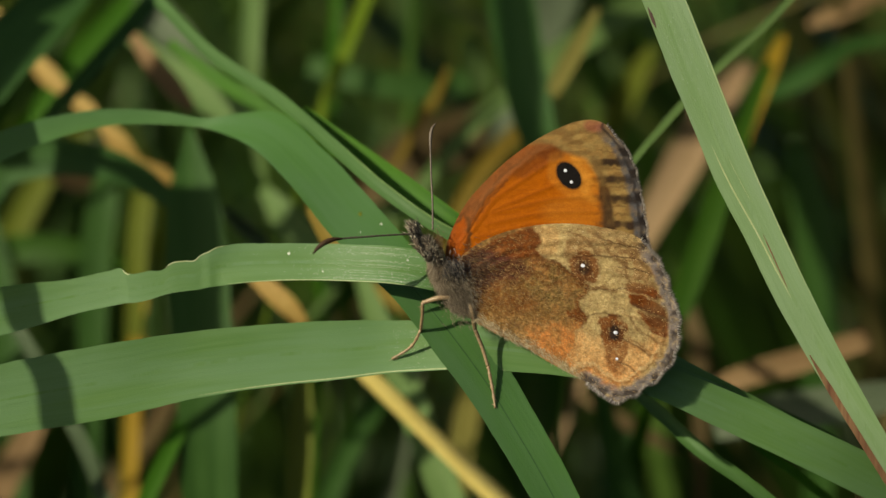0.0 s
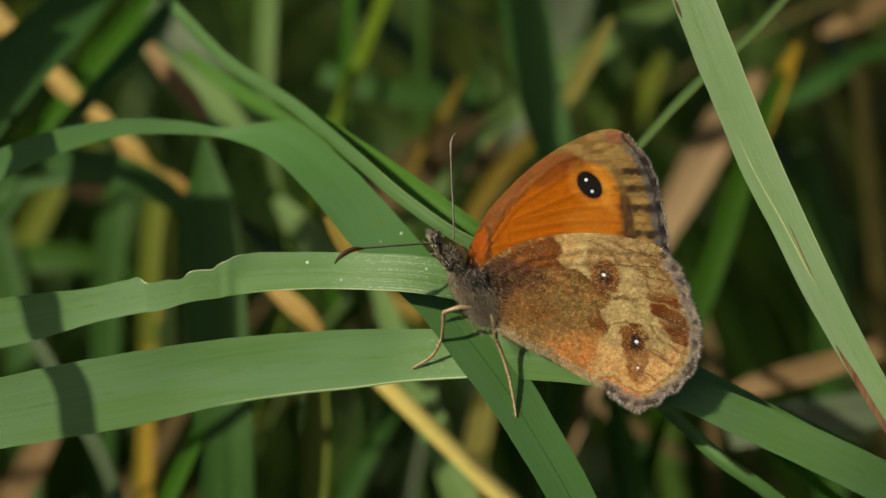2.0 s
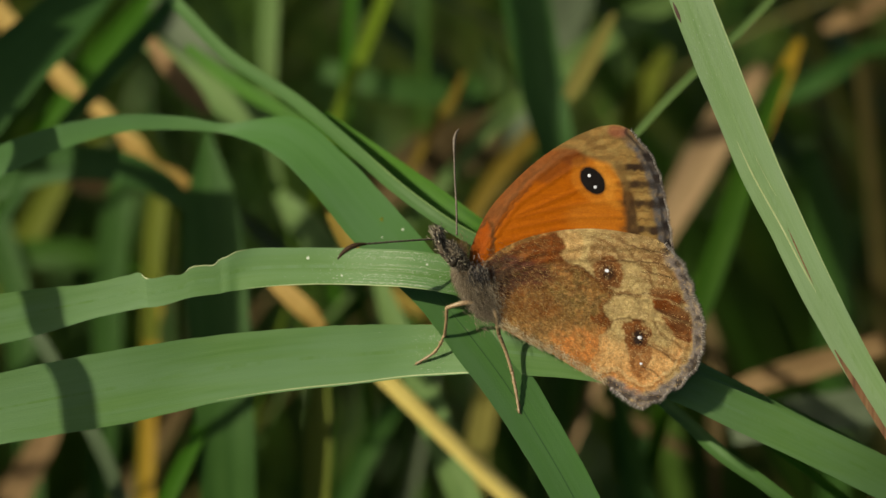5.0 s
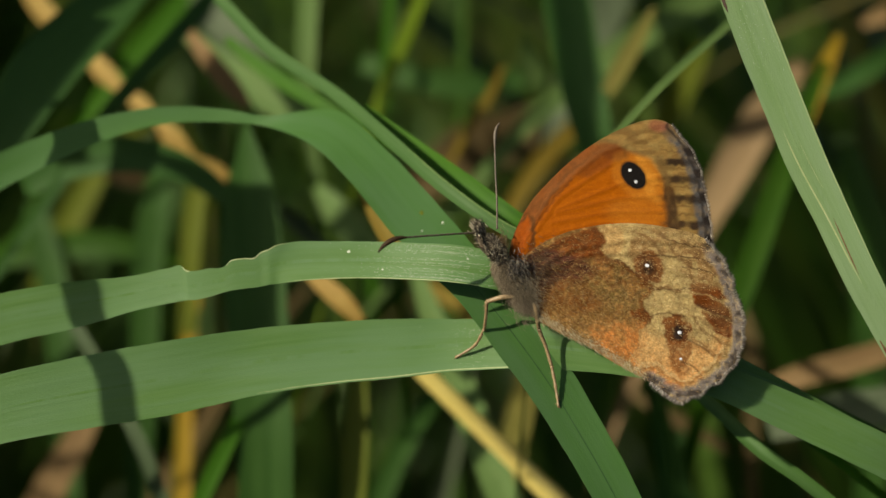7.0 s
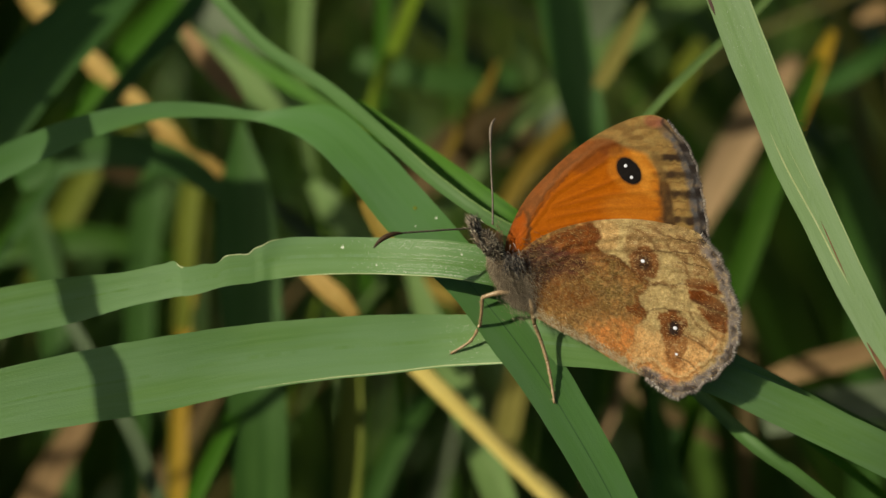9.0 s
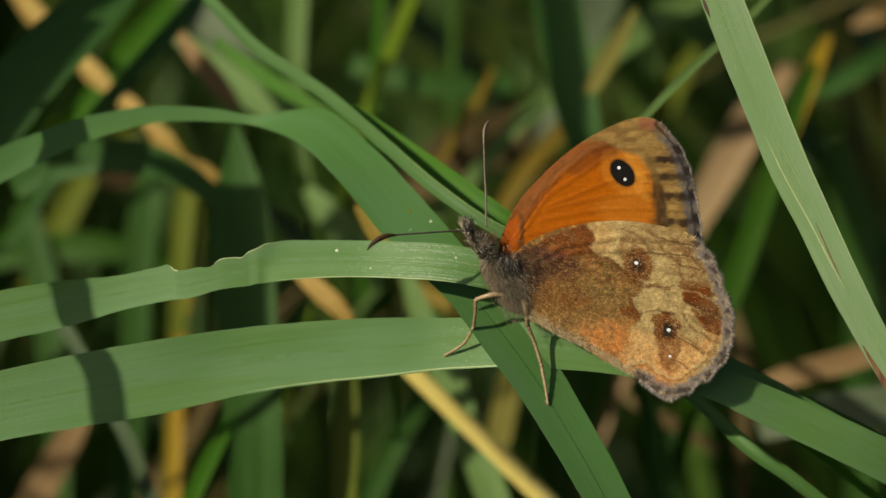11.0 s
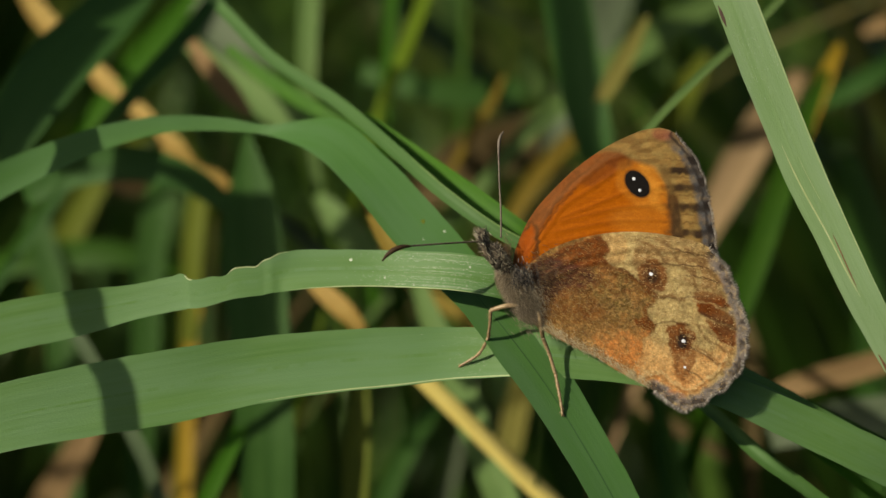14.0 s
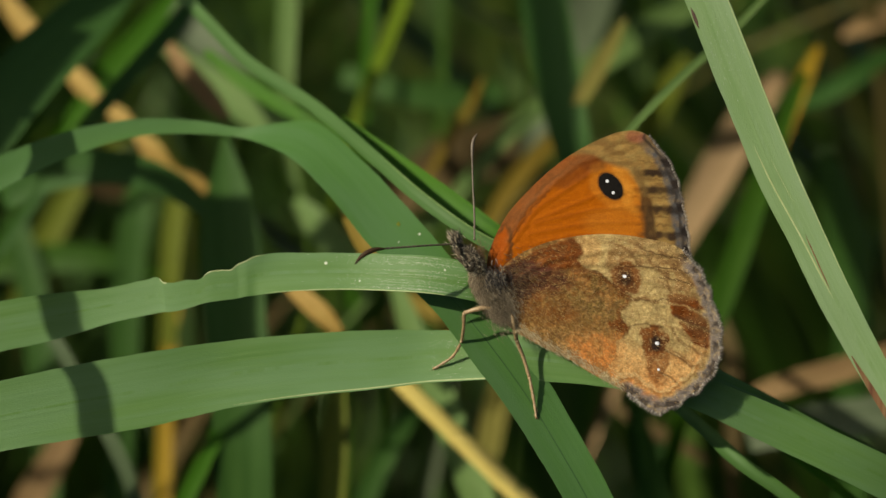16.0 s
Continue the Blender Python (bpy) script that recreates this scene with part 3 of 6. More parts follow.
# ---- the leaves that carry the butterfly and those beside it (centre and half width, millimetres) ----
upper_perch_rows = [
    (-70, -20, -4, 3, 0, 0),
    (-78, -18, 200, 3.5, 0, 0),
    (-62, -8, 345, 3.8, 0.5, 1.5),
    (-52.84, 3.61, 386.4, 0.99, -0.75, -3.04),
    (-43.11, 3.44, 390.8, -0.08, -0.62, -2.52),
    (-36.1, 3.12, 392.5, 0.21, -0.5, -2.26),
    (-28.78, 2.45, 394.4, 0.33, -0.68, -1.46),
    (-26.19, 2.22, 395.1, 0.14, -0.71, -1.53),
    (-24.94, 2.03, 395.4, 0.16, -0.69, -1.49),
    (-24.58, 1.87, 395.3, 0.14, -0.61, -1.3),
    (-24.16, 1.78, 395.3, 0.16, -0.59, -1.25),
    (-22.35, 1.66, 395.7, 0.11, -0.57, -1.22),
    (-20.79, 1.66, 396.1, 0.08, -0.53, -1.13),
    (-20.46, 1.71, 396.3, 0.08, -0.58, -1.25),
    (-18.99, 1.77, 396.6, 0.08, -0.61, -1.3),
    (-17.91, 1.79, 396.7, 0.08, -0.61, -1.3),
    (-17.53, 1.88, 396.9, 0.08, -0.67, -1.44),
    (-16.63, 1.93, 397.2, 0.05, -0.72, -1.55),
    (-15.98, 2.04, 397.4, 0.05, -0.78, -1.68),
    (-14.84, 2.08, 397.6, 0.01, -0.98, -1.63),
    (-9.95, 1.81, 398, 0.02, -1.16, -1.43),
    (-6.21, 1.37, 398.2, -0.04, -1.19, -1.38),
    (-2.5, 0.42, 398.5, -0.13, -1.19, -1.37),
    (0.72, -0.41, 398.7, -0.14, -1.2, -1.39),
    (3.88, -0.86, 398.4, -0.19, -1.11, -1.43),
    (8.91, -0.79, 397.1, -0.54, -0.77, -1.65),
    (15.41, -0.8, 394.5, -0.54, -0.8, -1.71),
    (22.08, -1.43, 391.2, -0.41, -0.71, -1.52),
    (28.18, -2.42, 388.6, -0.27, -0.41, -0.88),
    (35.7, -1.65, 384.6, -0.11, -0.16, -0.35),
    (42.92, -1.9, 380.5, -0.11, -0.12, -0.25),
    (53.95, -2.19, 374, -0.11, -0.07, -0.15)]
upper_perch = blade("grass_blade", "long arching blue-green grass blade with a chewed notched edge", GREEN, upper_perch_rows, keel=0.015, steps=8, across=10, ragged=0.012)
lower_perch_rows = [
    (-52, -10, -4, 4, 0, 0),
    (-66, -10, 180, 5.2, 0, 0),
    (-60, -8, 330, 5.6, 0.5, 2.5),
    (-52.61, -3.31, 381.1, 0.99, -1.15, -3.66),
    (-42.51, -3.59, 384.7, -0.06, -1.07, -3.24),
    (-34.03, -3.41, 386.5, 0.23, -1.2, -3.28),
    (-25.88, -3.1, 387.9, 0.25, -1.31, -3.28),
    (-17.93, -2.21, 389.1, 0.16, -1.62, -2.75),
    (-9.96, -1.58, 389.8, 0.02, -1.7, -2.47),
    (-4.55, -1.32, 390.1, 0.01, -1.78, -2.28),
    (0.87, -1.2, 390.4, -0, -1.78, -1.92),
    (4.11, -1.63, 390.7, -0.01, -1.77, -1.8),
    (7.33, -2.41, 391.1, -0.02, -1.59, -1.76),
    (11.62, -2.9, 390.9, -0.01, -1.05, -1.79),
    (18.84, -3.99, 390.2, -0.27, -0.7, -1.51),
    (25.17, -4.45, 388.6, -0.4, -0.66, -1.41),
    (32.56, -4.77, 385.3, -0.67, -0.72, -1.54),
    (41.72, -5.55, 381, -0.76, -0.78, -1.67),
    (54.9, -4.84, 373.1, -0.96, -0.76, -1.62),
    (72.05, -6.77, 361.8, -1.11, -0.59, -1.26)]
lower_perch = blade("grass_blade", "broad arching green grass blade with a pale edge line", GREEN, lower_perch_rows, keel=0.03, steps=8, across=10, ragged=0.010)
crossing_perch_rows = [
    (-85, 20, -4, 2.5, 0, 0.5),
    (-86, 22, 230, 3.2, 0, 0.8),
    (-66, 18, 360, 3, 0.5, 2),
    (-49.07, 24.37, 395.5, 0.15, -0.41, -2.05),
    (-41.81, 25.46, 399, 0.41, -0.64, -1.37),
    (-34.87, 26.13, 401.6, 0.29, -0.49, -1.06),
    (-28.13, 26.21, 403, 0, -0.37, -0.79),
    (-22.34, 25.71, 403.1, -0.06, -0.28, -0.6),
    (-17.98, 24.55, 403, -0.29, -0.22, -0.47),
    (-15.31, 23.34, 403.4, -0.66, -1.01, -0.74),
    (-12.29, 21.35, 403.7, -1.15, -1.83, -1.09),
    (-7.54, 15.78, 401.9, -1.65, -2, -0.98),
    (-3.26, 10.13, 399.2, -1.93, -2.02, -1.01),
    (0.48, 4.78, 397.2, -2.05, -1.85, -0.65),
    (4.04, 0.44, 394.8, -1.99, -1.54, -0.45),
    (7.27, -2.73, 391.8, -2.23, -1.37, -0.57),
    (10.24, -5.29, 388.4, -2.18, -1.31, -0.43),
    (12.89, -8.33, 385, -2.05, -1.27, -0.36),
    (15.05, -11.19, 382.2, -2.05, -1.21, -0.23),
    (16.94, -13.97, 379.5, -1.91, -1.2, -0.21),
    (22.05, -23.34, 371.2, -1.55, -0.33, -0.7),
    (40, -4, 320, 2.6, 0, 1),
    (62, 6, 150, 2.4, 0, 0.6),
    (66, 8, -4, 1.5, 0, 0.4)]
crossing_perch = blade("grass_blade", "green grass blade folded over in a bend, crossing the others", MIDLEAF, crossing_perch_rows, keel=0.05, steps=8, across=10, ragged=0.012)
right_blade_rows = [
    (21.42, 14.71, 438.6, -1.24, -0.17, -0.36),
    (23.49, 12.13, 433.1, -1.99, -0.28, -0.6),
    (25.6, 9.9, 427.9, -1.86, -0.31, -0.67),
    (27.77, 7.84, 423, -1.78, -0.31, -0.67),
    (29.88, 5.98, 418, -1.83, -0.31, -0.67),
    (32.03, 4.1, 413.1, -1.76, -0.31, -0.68),
    (34.25, 2.13, 408.1, -1.76, -0.32, -0.68),
    (36.82, 0.15, 403.2, -1.57, -0.32, -0.68),
    (39.39, -1.96, 398.2, -1.55, -0.28, -0.6),
    (42.41, -3.97, 392.9, -1.36, -0.28, -0.61),
    (47.28, -6.97, 385.1, -1.15, -0.25, -0.53),
    (53.73, -9.46, 375, -0.94, -0.23, -0.49),
    (100, 6, 300, -1.6, 0, -0.6),
    (118, 10, 120, -1.6, 0, -0.4),
    (120, 12, -4, -1.2, 0, -0.4)]
right_blade = blade("grass_blade", "long pale green upright grass blade with streaks and a browned edge", PALELEAF, right_blade_rows, keel=0.03, steps=8, across=10, ragged=0.012)
slender_blade_rows = [
    (-30.04, 51.99, 412.1, -0.4, -0.17, -0.36),
    (-23.97, 43.97, 409.1, -0.46, -0.19, -0.41),
    (-18.72, 36.24, 406.7, -0.42, -0.21, -0.45),
    (-10.67, 26.53, 404.9, -0.4, -0.21, -0.45),
    (-4.75, 17.97, 403.1, -0.43, -0.21, -0.44),
    (0.33, 11.1, 401.3, -0.4, -0.21, -0.45),
    (5.27, 6.89, 399.4, -0.32, -0.22, -0.46),
    (9.62, 5.01, 397.7, -0.33, -0.25, -0.54),
    (17.38, 4.51, 393.1, -0.31, -0.22, -0.47),
    (24.7, 4.43, 388.2, -0.27, -0.2, -0.44),
    (34.49, 4.98, 382.3, -0.23, -0.19, -0.41),
    (46.35, 6.12, 375.3, -0.2, -0.17, -0.37),
    (118.1, 28.72, 150.8, -0.2, -0.17, -0.37),
    (72, 40, -4, -0.1, -0.09, -0.18)]
slender_blade = blade("grass_blade", "slender pale green grass blade running behind the butterfly", PALE2, slender_blade_rows, keel=0.2, ragged=0.01)
blade("grass_blade", "fresh bright green grass blade in the sun", FRESH, [
    (-8.41, 27.95, 403.1, -0.33, -0.17, -0.37),
    (-2.53, 21.42, 401, -0.6, -0.32, -0.69),
    (2.59, 15.21, 399.5, -0.71, -0.4, -0.86),
    (7.59, 10.98, 397.5, -0.59, -0.37, -0.8),
    (14.89, 9.95, 392.9, -0.47, -0.29, -0.63),
    (23.46, 9.14, 386.5, -0.38, -0.21, -0.45),
    (33.98, 8.32, 377.6, -0.32, -0.17, -0.36),
    (47.01, 6.71, 367.1, -0.29, -0.15, -0.33),
    (110.5, 19.9, 139.3, -0.29, -0.15, -0.33),
    (70, 46, -4, -0.14, -0.08, -0.16)], keel=0.2)
blade("grass_blade", "narrow green grass blade, partly in shade", PALE2, [
    (25.33, 8.52, 380.4, -0.43, -0.19, -0.41),
    (28.33, 3.68, 379.5, -0.46, -0.21, -0.44),
    (31.07, -0.13, 378.4, -0.46, -0.24, -0.5),
    (35.1, -2.29, 376.2, -0.41, -0.22, -0.47),
    (40.62, -4.15, 372.2, -0.38, -0.2, -0.43),
    (100.8, -14.98, 145.7, -0.38, -0.2, -0.43),
    (55, 10, -4, -0.19, -0.1, -0.21)], keel=0.35)
midrib(upper_perch, upper_perch_rows, 0.015, 3, 31, GREEN, 0.16, lift=0.003)
midrib(lower_perch, lower_perch_rows, 0.03, 3, 19, GREEN, 0.16, lift=0.003)
# no real groove here: its shade is a strip of darker green
midrib(crossing_perch, crossing_perch_rows, 0.05, 13.5, 21, CREASE_SHADE, 0.055, 0.05, "dark strip painted for the shade of a crease", "crease", 0.004)
midrib(right_blade, right_blade_rows, 0.03, 1, 12, PALELEAF, 0.16, lift=0.003)
midrib(lower_perch, lower_perch_rows, 0.03, 7, 13, EDGE, 0.05, 0.94, "pale bright edge line", "edge_line", 0.02)
midrib(upper_perch, upper_perch_rows, 0.015, 8, 10, EDGE, 0.07, -0.97, "pale chewed edge", "chewed_edge", 0.02)
midrib(upper_perch, upper_perch_rows, 0.015, 12, 19, EDGE, 0.05, -0.98, "pale chewed edge", "chewed_edge", 0.02)
midrib(upper_perch, upper_perch_rows, 0.015, 19, 24, EDGE, 0.035, 0.97, "pale lower edge line", "edge_line", 0.02)
midrib(right_blade, right_blade_rows, 0.03, 5.45, 8.2, EDGE, 0.075, (0.48, 0.10), "long pale scar", "scar", 0.02)
midrib(right_blade, right_blade_rows, 0.03, 5.7, 6.6, EDGE, 0.022, (-0.05, -0.22), "faint pale scratch", "scar", 0.015)
midrib(right_blade, right_blade_rows, 0.03, 2.2, 8.5, EDGE, 0.035, -0.95, "thin pale edge line", "edge_line", 0.015)
midrib(right_blade, right_blade_rows, 0.03, 7.1, 8.0, BROWN, 0.07, (0.0, 0.06), "short brown scar", "scar", 0.02)
midrib(right_blade, right_blade_rows, 0.03, 9, 11, BROWN, 0.30, 0.80, "browned withered edge", "withered_edge", 0.015)
midrib(right_blade, right_blade_rows, 0.03, 2.9, 3.3, UMBERLEAF, 0.16, 0.86, "dark purple-brown edge spot", "withered_edge", 0.015)
# light on this edge is put in as a strip of paler green
midrib(slender_blade, slender_blade_rows, 0.2, 4, 7, PALE, 0.07, -0.9, "pale strip painted as a lit edge", "edge_line", 0.02, 10)
speck(crossing_perch, crossing_perch_rows, 0.05, 12.62, -0.68, 0.15, SPECK)
speck(crossing_perch, crossing_perch_rows, 0.05, 12.2, -0.35, 0.26, OLIVE)
speck(crossing_perch, crossing_perch_rows, 0.05, 12.45, 0.1, 0.09, SPECK)
speck(upper_perch, upper_perch_rows, 0.015, 20.25, -0.45, 0.15, SPECK)
speck(upper_perch, upper_perch_rows, 0.015, 23.6, -0.35, 0.12, SPECK)
speck(upper_perch, upper_perch_rows, 0.015, 21.2, 0.5, 0.1, SPECK)
# whitish flecks stand in for the gloss where sunlight glances off
sheen_flecks(upper_perch, upper_perch_rows, 0.015, 20.9, 24.5, 2600, 4)
sheen_flecks(right_blade, right_blade_rows, 0.03, 3.0, 4.6, 160, 6)
sheen_flecks(lower_perch, lower_perch_rows, 0.03, 9.8, 11.4, 190, 5)

# ---- the leaves behind ----
blade("grass_blade", "upright pale green grass stem", PALE, [
    (-17.17, 103.3, 396.9, -1.16, 0, 0.01),
    (-17.25, 96.83, 390, -1.3, 0.01, 0.02),
    (-17.44, 91.61, 383.5, -1.22, -0, -0),
    (-17.2, 89.8, 377.3, -0.93, -0.04, -0.08),
    (-16.02, 87.07, 369, -0.5, -0.03, -0.06),
    (-13.96, 67.55, 119.3, -0.5, -0.03, -0.06),
    (-30, 90, -4, -0.25, -0.01, -0.03)], keel=0.12, steps=6, across=6)
blade("grass_blade", "yellow-green grass blade leaning over", FRESH2, [
    (0.44, 105.2, 398.5, -0.689, 0.09, 0.189),
    (-3.03, 96.83, 390, -0.845, 0.115, 0.254),
    (-5.57, 90.34, 385.5, -0.82, 0.131, 0.279),
    (-8.23, 85.47, 379.8, -0.713, 0.107, 0.221),
    (-10.22, 82.77, 374, -0.558, 0.074, 0.156),
    (-47.91, 56.81, 125.9, -0.558, 0.074, 0.156),
    (-45, 86, -4, -0.279, 0.033, 0.082)], keel=0.12, steps=6, across=6)
blade("grass_blade", "thin upright green grass blade", FRESH, [
    (-6.4, 119.6, 391.4, -0.693, 0.021, 0.049),
    (-7.12, 113.8, 383.8, -0.791, 0.021, 0.049),
    (-7.73, 110, 375.6, -0.742, 0.021, 0.042),
    (-20.91, 82.15, 123.9, -0.742, 0.021, 0.042),
    (-25, 112, -4, -0.371, 0.007, 0.021)], keel=0.12, steps=6, across=6)
blade("grass_blade", "drooping pale grey-green grass blade", PALE, [
    (-32.03, 87.49, 388.9, -0.55, -0.27, -0.58),
    (-26.93, 83.83, 385.8, -1, -0.54, -1.15),
    (-21.9, 80.49, 383.3, -1.04, -0.66, -1.42),
    (-15.53, 76.99, 380.5, -0.92, -0.55, -1.18),
    (-9.98, 75.12, 376.5, -0.65, -0.34, -0.74),
    (28.7, 49.4, 147.3, -0.65, -0.34, -0.74),
    (-40, 60, -4, -0.32, -0.17, -0.37)], keel=0.12, steps=6, across=6)
blade("grass_blade", "withered pinkish leaf tip", TAN, [
    (-30.93, 76.51, 393.7, -0.39, -0.12, -0.25),
    (-28.37, 73.2, 391.3, -0.86, -0.28, -0.59),
    (-25.66, 71.77, 388.3, -0.94, -0.33, -0.71),
    (-23.29, 70.62, 385.8, -0.41, -0.15, -0.32)], keel=0.12, steps=6, across=6)
blade("grass_blade", "fresh green grass blade behind the bend", FRESH, [
    (-25.69, 70.31, 394.6, -0.32, -0.18, -0.39),
    (-20.09, 64.88, 392.4, -0.53, -0.32, -0.69),
    (-14.62, 59.77, 390.9, -0.46, -0.3, -0.65),
    (-9.34, 56.54, 388.7, -0.31, -0.21, -0.45),
    (-6.0, 62, 372, -0.31, -0.21, -0.45),
    (-5.0, 75, 330, -0.31, -0.21, -0.45),
    (-20, 70, 150, -0.31, -0.21, -0.45),
    (-30, 58, -4, -0.16, -0.1, -0.22)], keel=0.12, steps=6, across=6)
blade("grass_blade", "grey-white dry leaf catching the sun", GREY, [
    (-33.49, 105.3, 389.2, -0.85, -0.3, -0.64),
    (-29.64, 101.6, 385.9, -1.63, -0.63, -1.34),
    (-25.83, 98.14, 383.3, -1.29, -0.55, -1.17),
    (-22.18, 96.6, 380, -0.52, -0.22, -0.47)], keel=0.12, steps=6, across=6)
blade("grass_blade", "dead dry yellow grass blade hanging down", BUFFLEAF, [
    (-55.85, 99.27, 395.2, -0.335, -0.101, -0.214),
    (-50.23, 94.09, 388.8, -1.025, -0.365, -0.778),
    (-45.95, 90.64, 386.1, -0.344, -0.146, -0.318),
    (-42.28, 87.21, 383.5, -0.903, -0.387, -0.826),
    (-39.76, 85.32, 381.8, -0.353, -0.172, -0.378),
    (-38.02, 83.85, 381.1, -0.662, -0.335, -0.714),
    (-35.8, 82.09, 379.6, -0.43, -0.181, -0.387),
    (-33.39, 80.1, 377.7, -0.894, -0.378, -0.817),
    (-30.79, 79.09, 375.6, -0.258, -0.138, -0.301),
    (-28.34, 78.44, 374.2, -0.499, -0.353, -0.748),
    (-26.58, 78.02, 373.3, -0.206, -0.155, -0.335)], keel=0.12, steps=6, across=6)
blade("grass_blade", "dark green grass stem in shade", SHADEGREEN, [
    (-24.65, 78.06, 401.8, -0.83, 0.25, 0.53),
    (-29.71, 71.44, 397, -0.8, 0.26, 0.55),
    (-34.85, 67.03, 392.3, -0.76, 0.27, 0.59),
    (-39.5, 64.78, 387.5, -0.65, 0.24, 0.52),
    (-106.4, 39.86, 143.4, -0.65, 0.24, 0.52),
    (-80, 60, -4, -0.33, 0.12, 0.26)], keel=0.12, steps=6, across=6)
blade("grass_blade", "broad dark green grass blade in shade", SHADEGREEN, [
    (-32.19, 74.33, 408, -2.26, 0.59, 1.27),
    (-38.26, 64.73, 401.6, -2.47, 0.77, 1.65),
    (-44.88, 57.96, 396.5, -2.85, 0.93, 2),
    (-49.6, 53.11, 390.9, -2.75, 0.7, 1.5),
    (-55.36, 48.78, 381.6, -1.95, 0.46, 1),
    (-103.8, 23.76, 133.8, -1.95, 0.46, 1),
    (-84, 50, -4, -0.98, 0.23, 0.5)], keel=0.12, steps=6, across=6)
blade("grass_blade", "broad upright green grass blade", MIDGREEN, [
    (-23.2, 64.6, 386.2, -0.25, -0.01, -0.02),
    (-22.9, 61.8, 383.4, -1.5, -0.05, -0.1),
    (-22.6, 58.4, 379.8, -2.9, -0.1, -0.22),
    (-22.34, 54.96, 375.9, -3.53, -0.13, -0.27),
    (-21.15, 46.39, 367, -3.43, -0.12, -0.26),
    (-20.5, 40.25, 358.5, -3.28, -0.07, -0.14),
    (-20.25, 36.43, 350.4, -3.09, -0.04, -0.08),
    (-31.29, 21.14, 115.1, -3.09, -0.04, -0.08),
    (-46, 60, -4, -1.55, -0.02, -0.04)], keel=0.12, steps=6, across=6)
blade("grass_blade", "upright green grass blade", MIDGREEN, [
    (-37.27, 99.792, 366.684, -1.118, 0.041, 0.093),
    (-37.798, 95.372, 362.13, -1.987, 0.103, 0.217),
    (-38.771, 92.547, 356.127, -2.07, 0.072, 0.145),
    (-39.289, 87.217, 344.638, -1.853, 0.031, 0.072),
    (-67.63, 54.81, 114.7, -1.79, 0.03, 0.07),
    (-92, 88, -4, -0.9, 0.02, 0.03)], keel=0.12, steps=6, across=6)
blade("grass_blade", "upright yellow-green grass stem", OLIVE, [
    (-31.52, 91.35, 368.8, -0.87, 0.04, 0.08),
    (-31.94, 88.59, 365.2, -1.31, 0.05, 0.1),
    (-32.36, 85.22, 360.3, -1.3, 0.03, 0.07),
    (-32.8, 81.54, 352.4, -1.09, 0.02, 0.05),
    (-57.63, 58.48, 115.7, -1.09, 0.02, 0.05),
    (-76, 90, -4, -0.54, 0.01, 0.02)], keel=0.12, steps=6, across=6)
blade("grass_blade", "upright yellowed grass blade", YELLOW, [
    (-31.84, 86.99, 354.7, -0.493, 0.017, 0.043),
    (-32.51, 80.32, 349.8, -0.986, 0.025, 0.051),
    (-32.9, 74.26, 341.6, -1.045, 0.017, 0.025),
    (-33.15, 67.65, 332.1, -0.977, 0.009, 0.017),
    (-54.88, 42.83, 114, -0.977, 0.009, 0.017),
    (-74, 88, -4, -0.484, 0.009, 0.009)], keel=0.12, steps=6, across=6)
blade("grass_blade", "young bright green grass blade", FRESH, [
    (-20.378, 44.805, 363.426, -0.427, 0.097, 0.214),
    (-23.166, 40.987, 359.562, -0.731, 0.159, 0.338),
    (-26.238, 36.663, 354.686, -0.869, 0.173, 0.373),
    (-29.127, 33.949, 348.798, -0.787, 0.152, 0.324),
    (-80.13, 45.14, 114.4, -0.855, 0.165, 0.352),
    (-78, 80, -4, -0.427, 0.083, 0.173)], keel=0.12, steps=6, across=6)
blade("grass_blade", "withered brown leaf near the ground", TAN, [
    (-44.56, 82.87, 341.1, -0.87, 0.17, 0.37),
    (-47.62, 78.31, 336, -1.58, 0.33, 0.71),
    (-51, 73.78, 331.1, -1.88, 0.41, 0.87),
    (-55.02, 70.38, 323.8, -1.63, 0.34, 0.74),
    (-104.2, 60.61, 111.5, -1.63, 0.34, 0.74),
    (-100, 96, -4, -0.82, 0.17, 0.37)], keel=0.12, steps=6, across=6)
blade("grass_blade", "bleached straw stalk lying across the grass", STRAW, [
    (-5.7, 42.63, 368.4, -0.58, -0.25, -0.54),
    (-1.86, 41.06, 365, -0.67, -0.29, -0.63),
    (4.87, 38.33, 359.1, -0.71, -0.31, -0.67),
    (11.78, 35.34, 353.2, -0.75, -0.33, -0.72),
    (20.44, 30.27, 346.6, -0.76, -0.34, -0.74),
    (67.75, -1.49, 136.6, -0.76, -0.34, -0.74),
    (24, 20, -4, -0.38, -0.17, -0.37)], keel=-0.08, steps=6, across=6)
blade("grass_blade", "broken piece of bleached straw", BUFFLEAF, [
    (-16.228, 51.296, 374.167, -0.459, -0.21, -0.452),
    (-13.539, 48.5, 372.705, -0.733, -0.342, -0.733),
    (-11.105, 46.689, 371.147, -0.771, -0.327, -0.694),
    (-9.302, 45.822, 369.297, -0.467, -0.171, -0.366)], keel=0.12, steps=6, across=6)
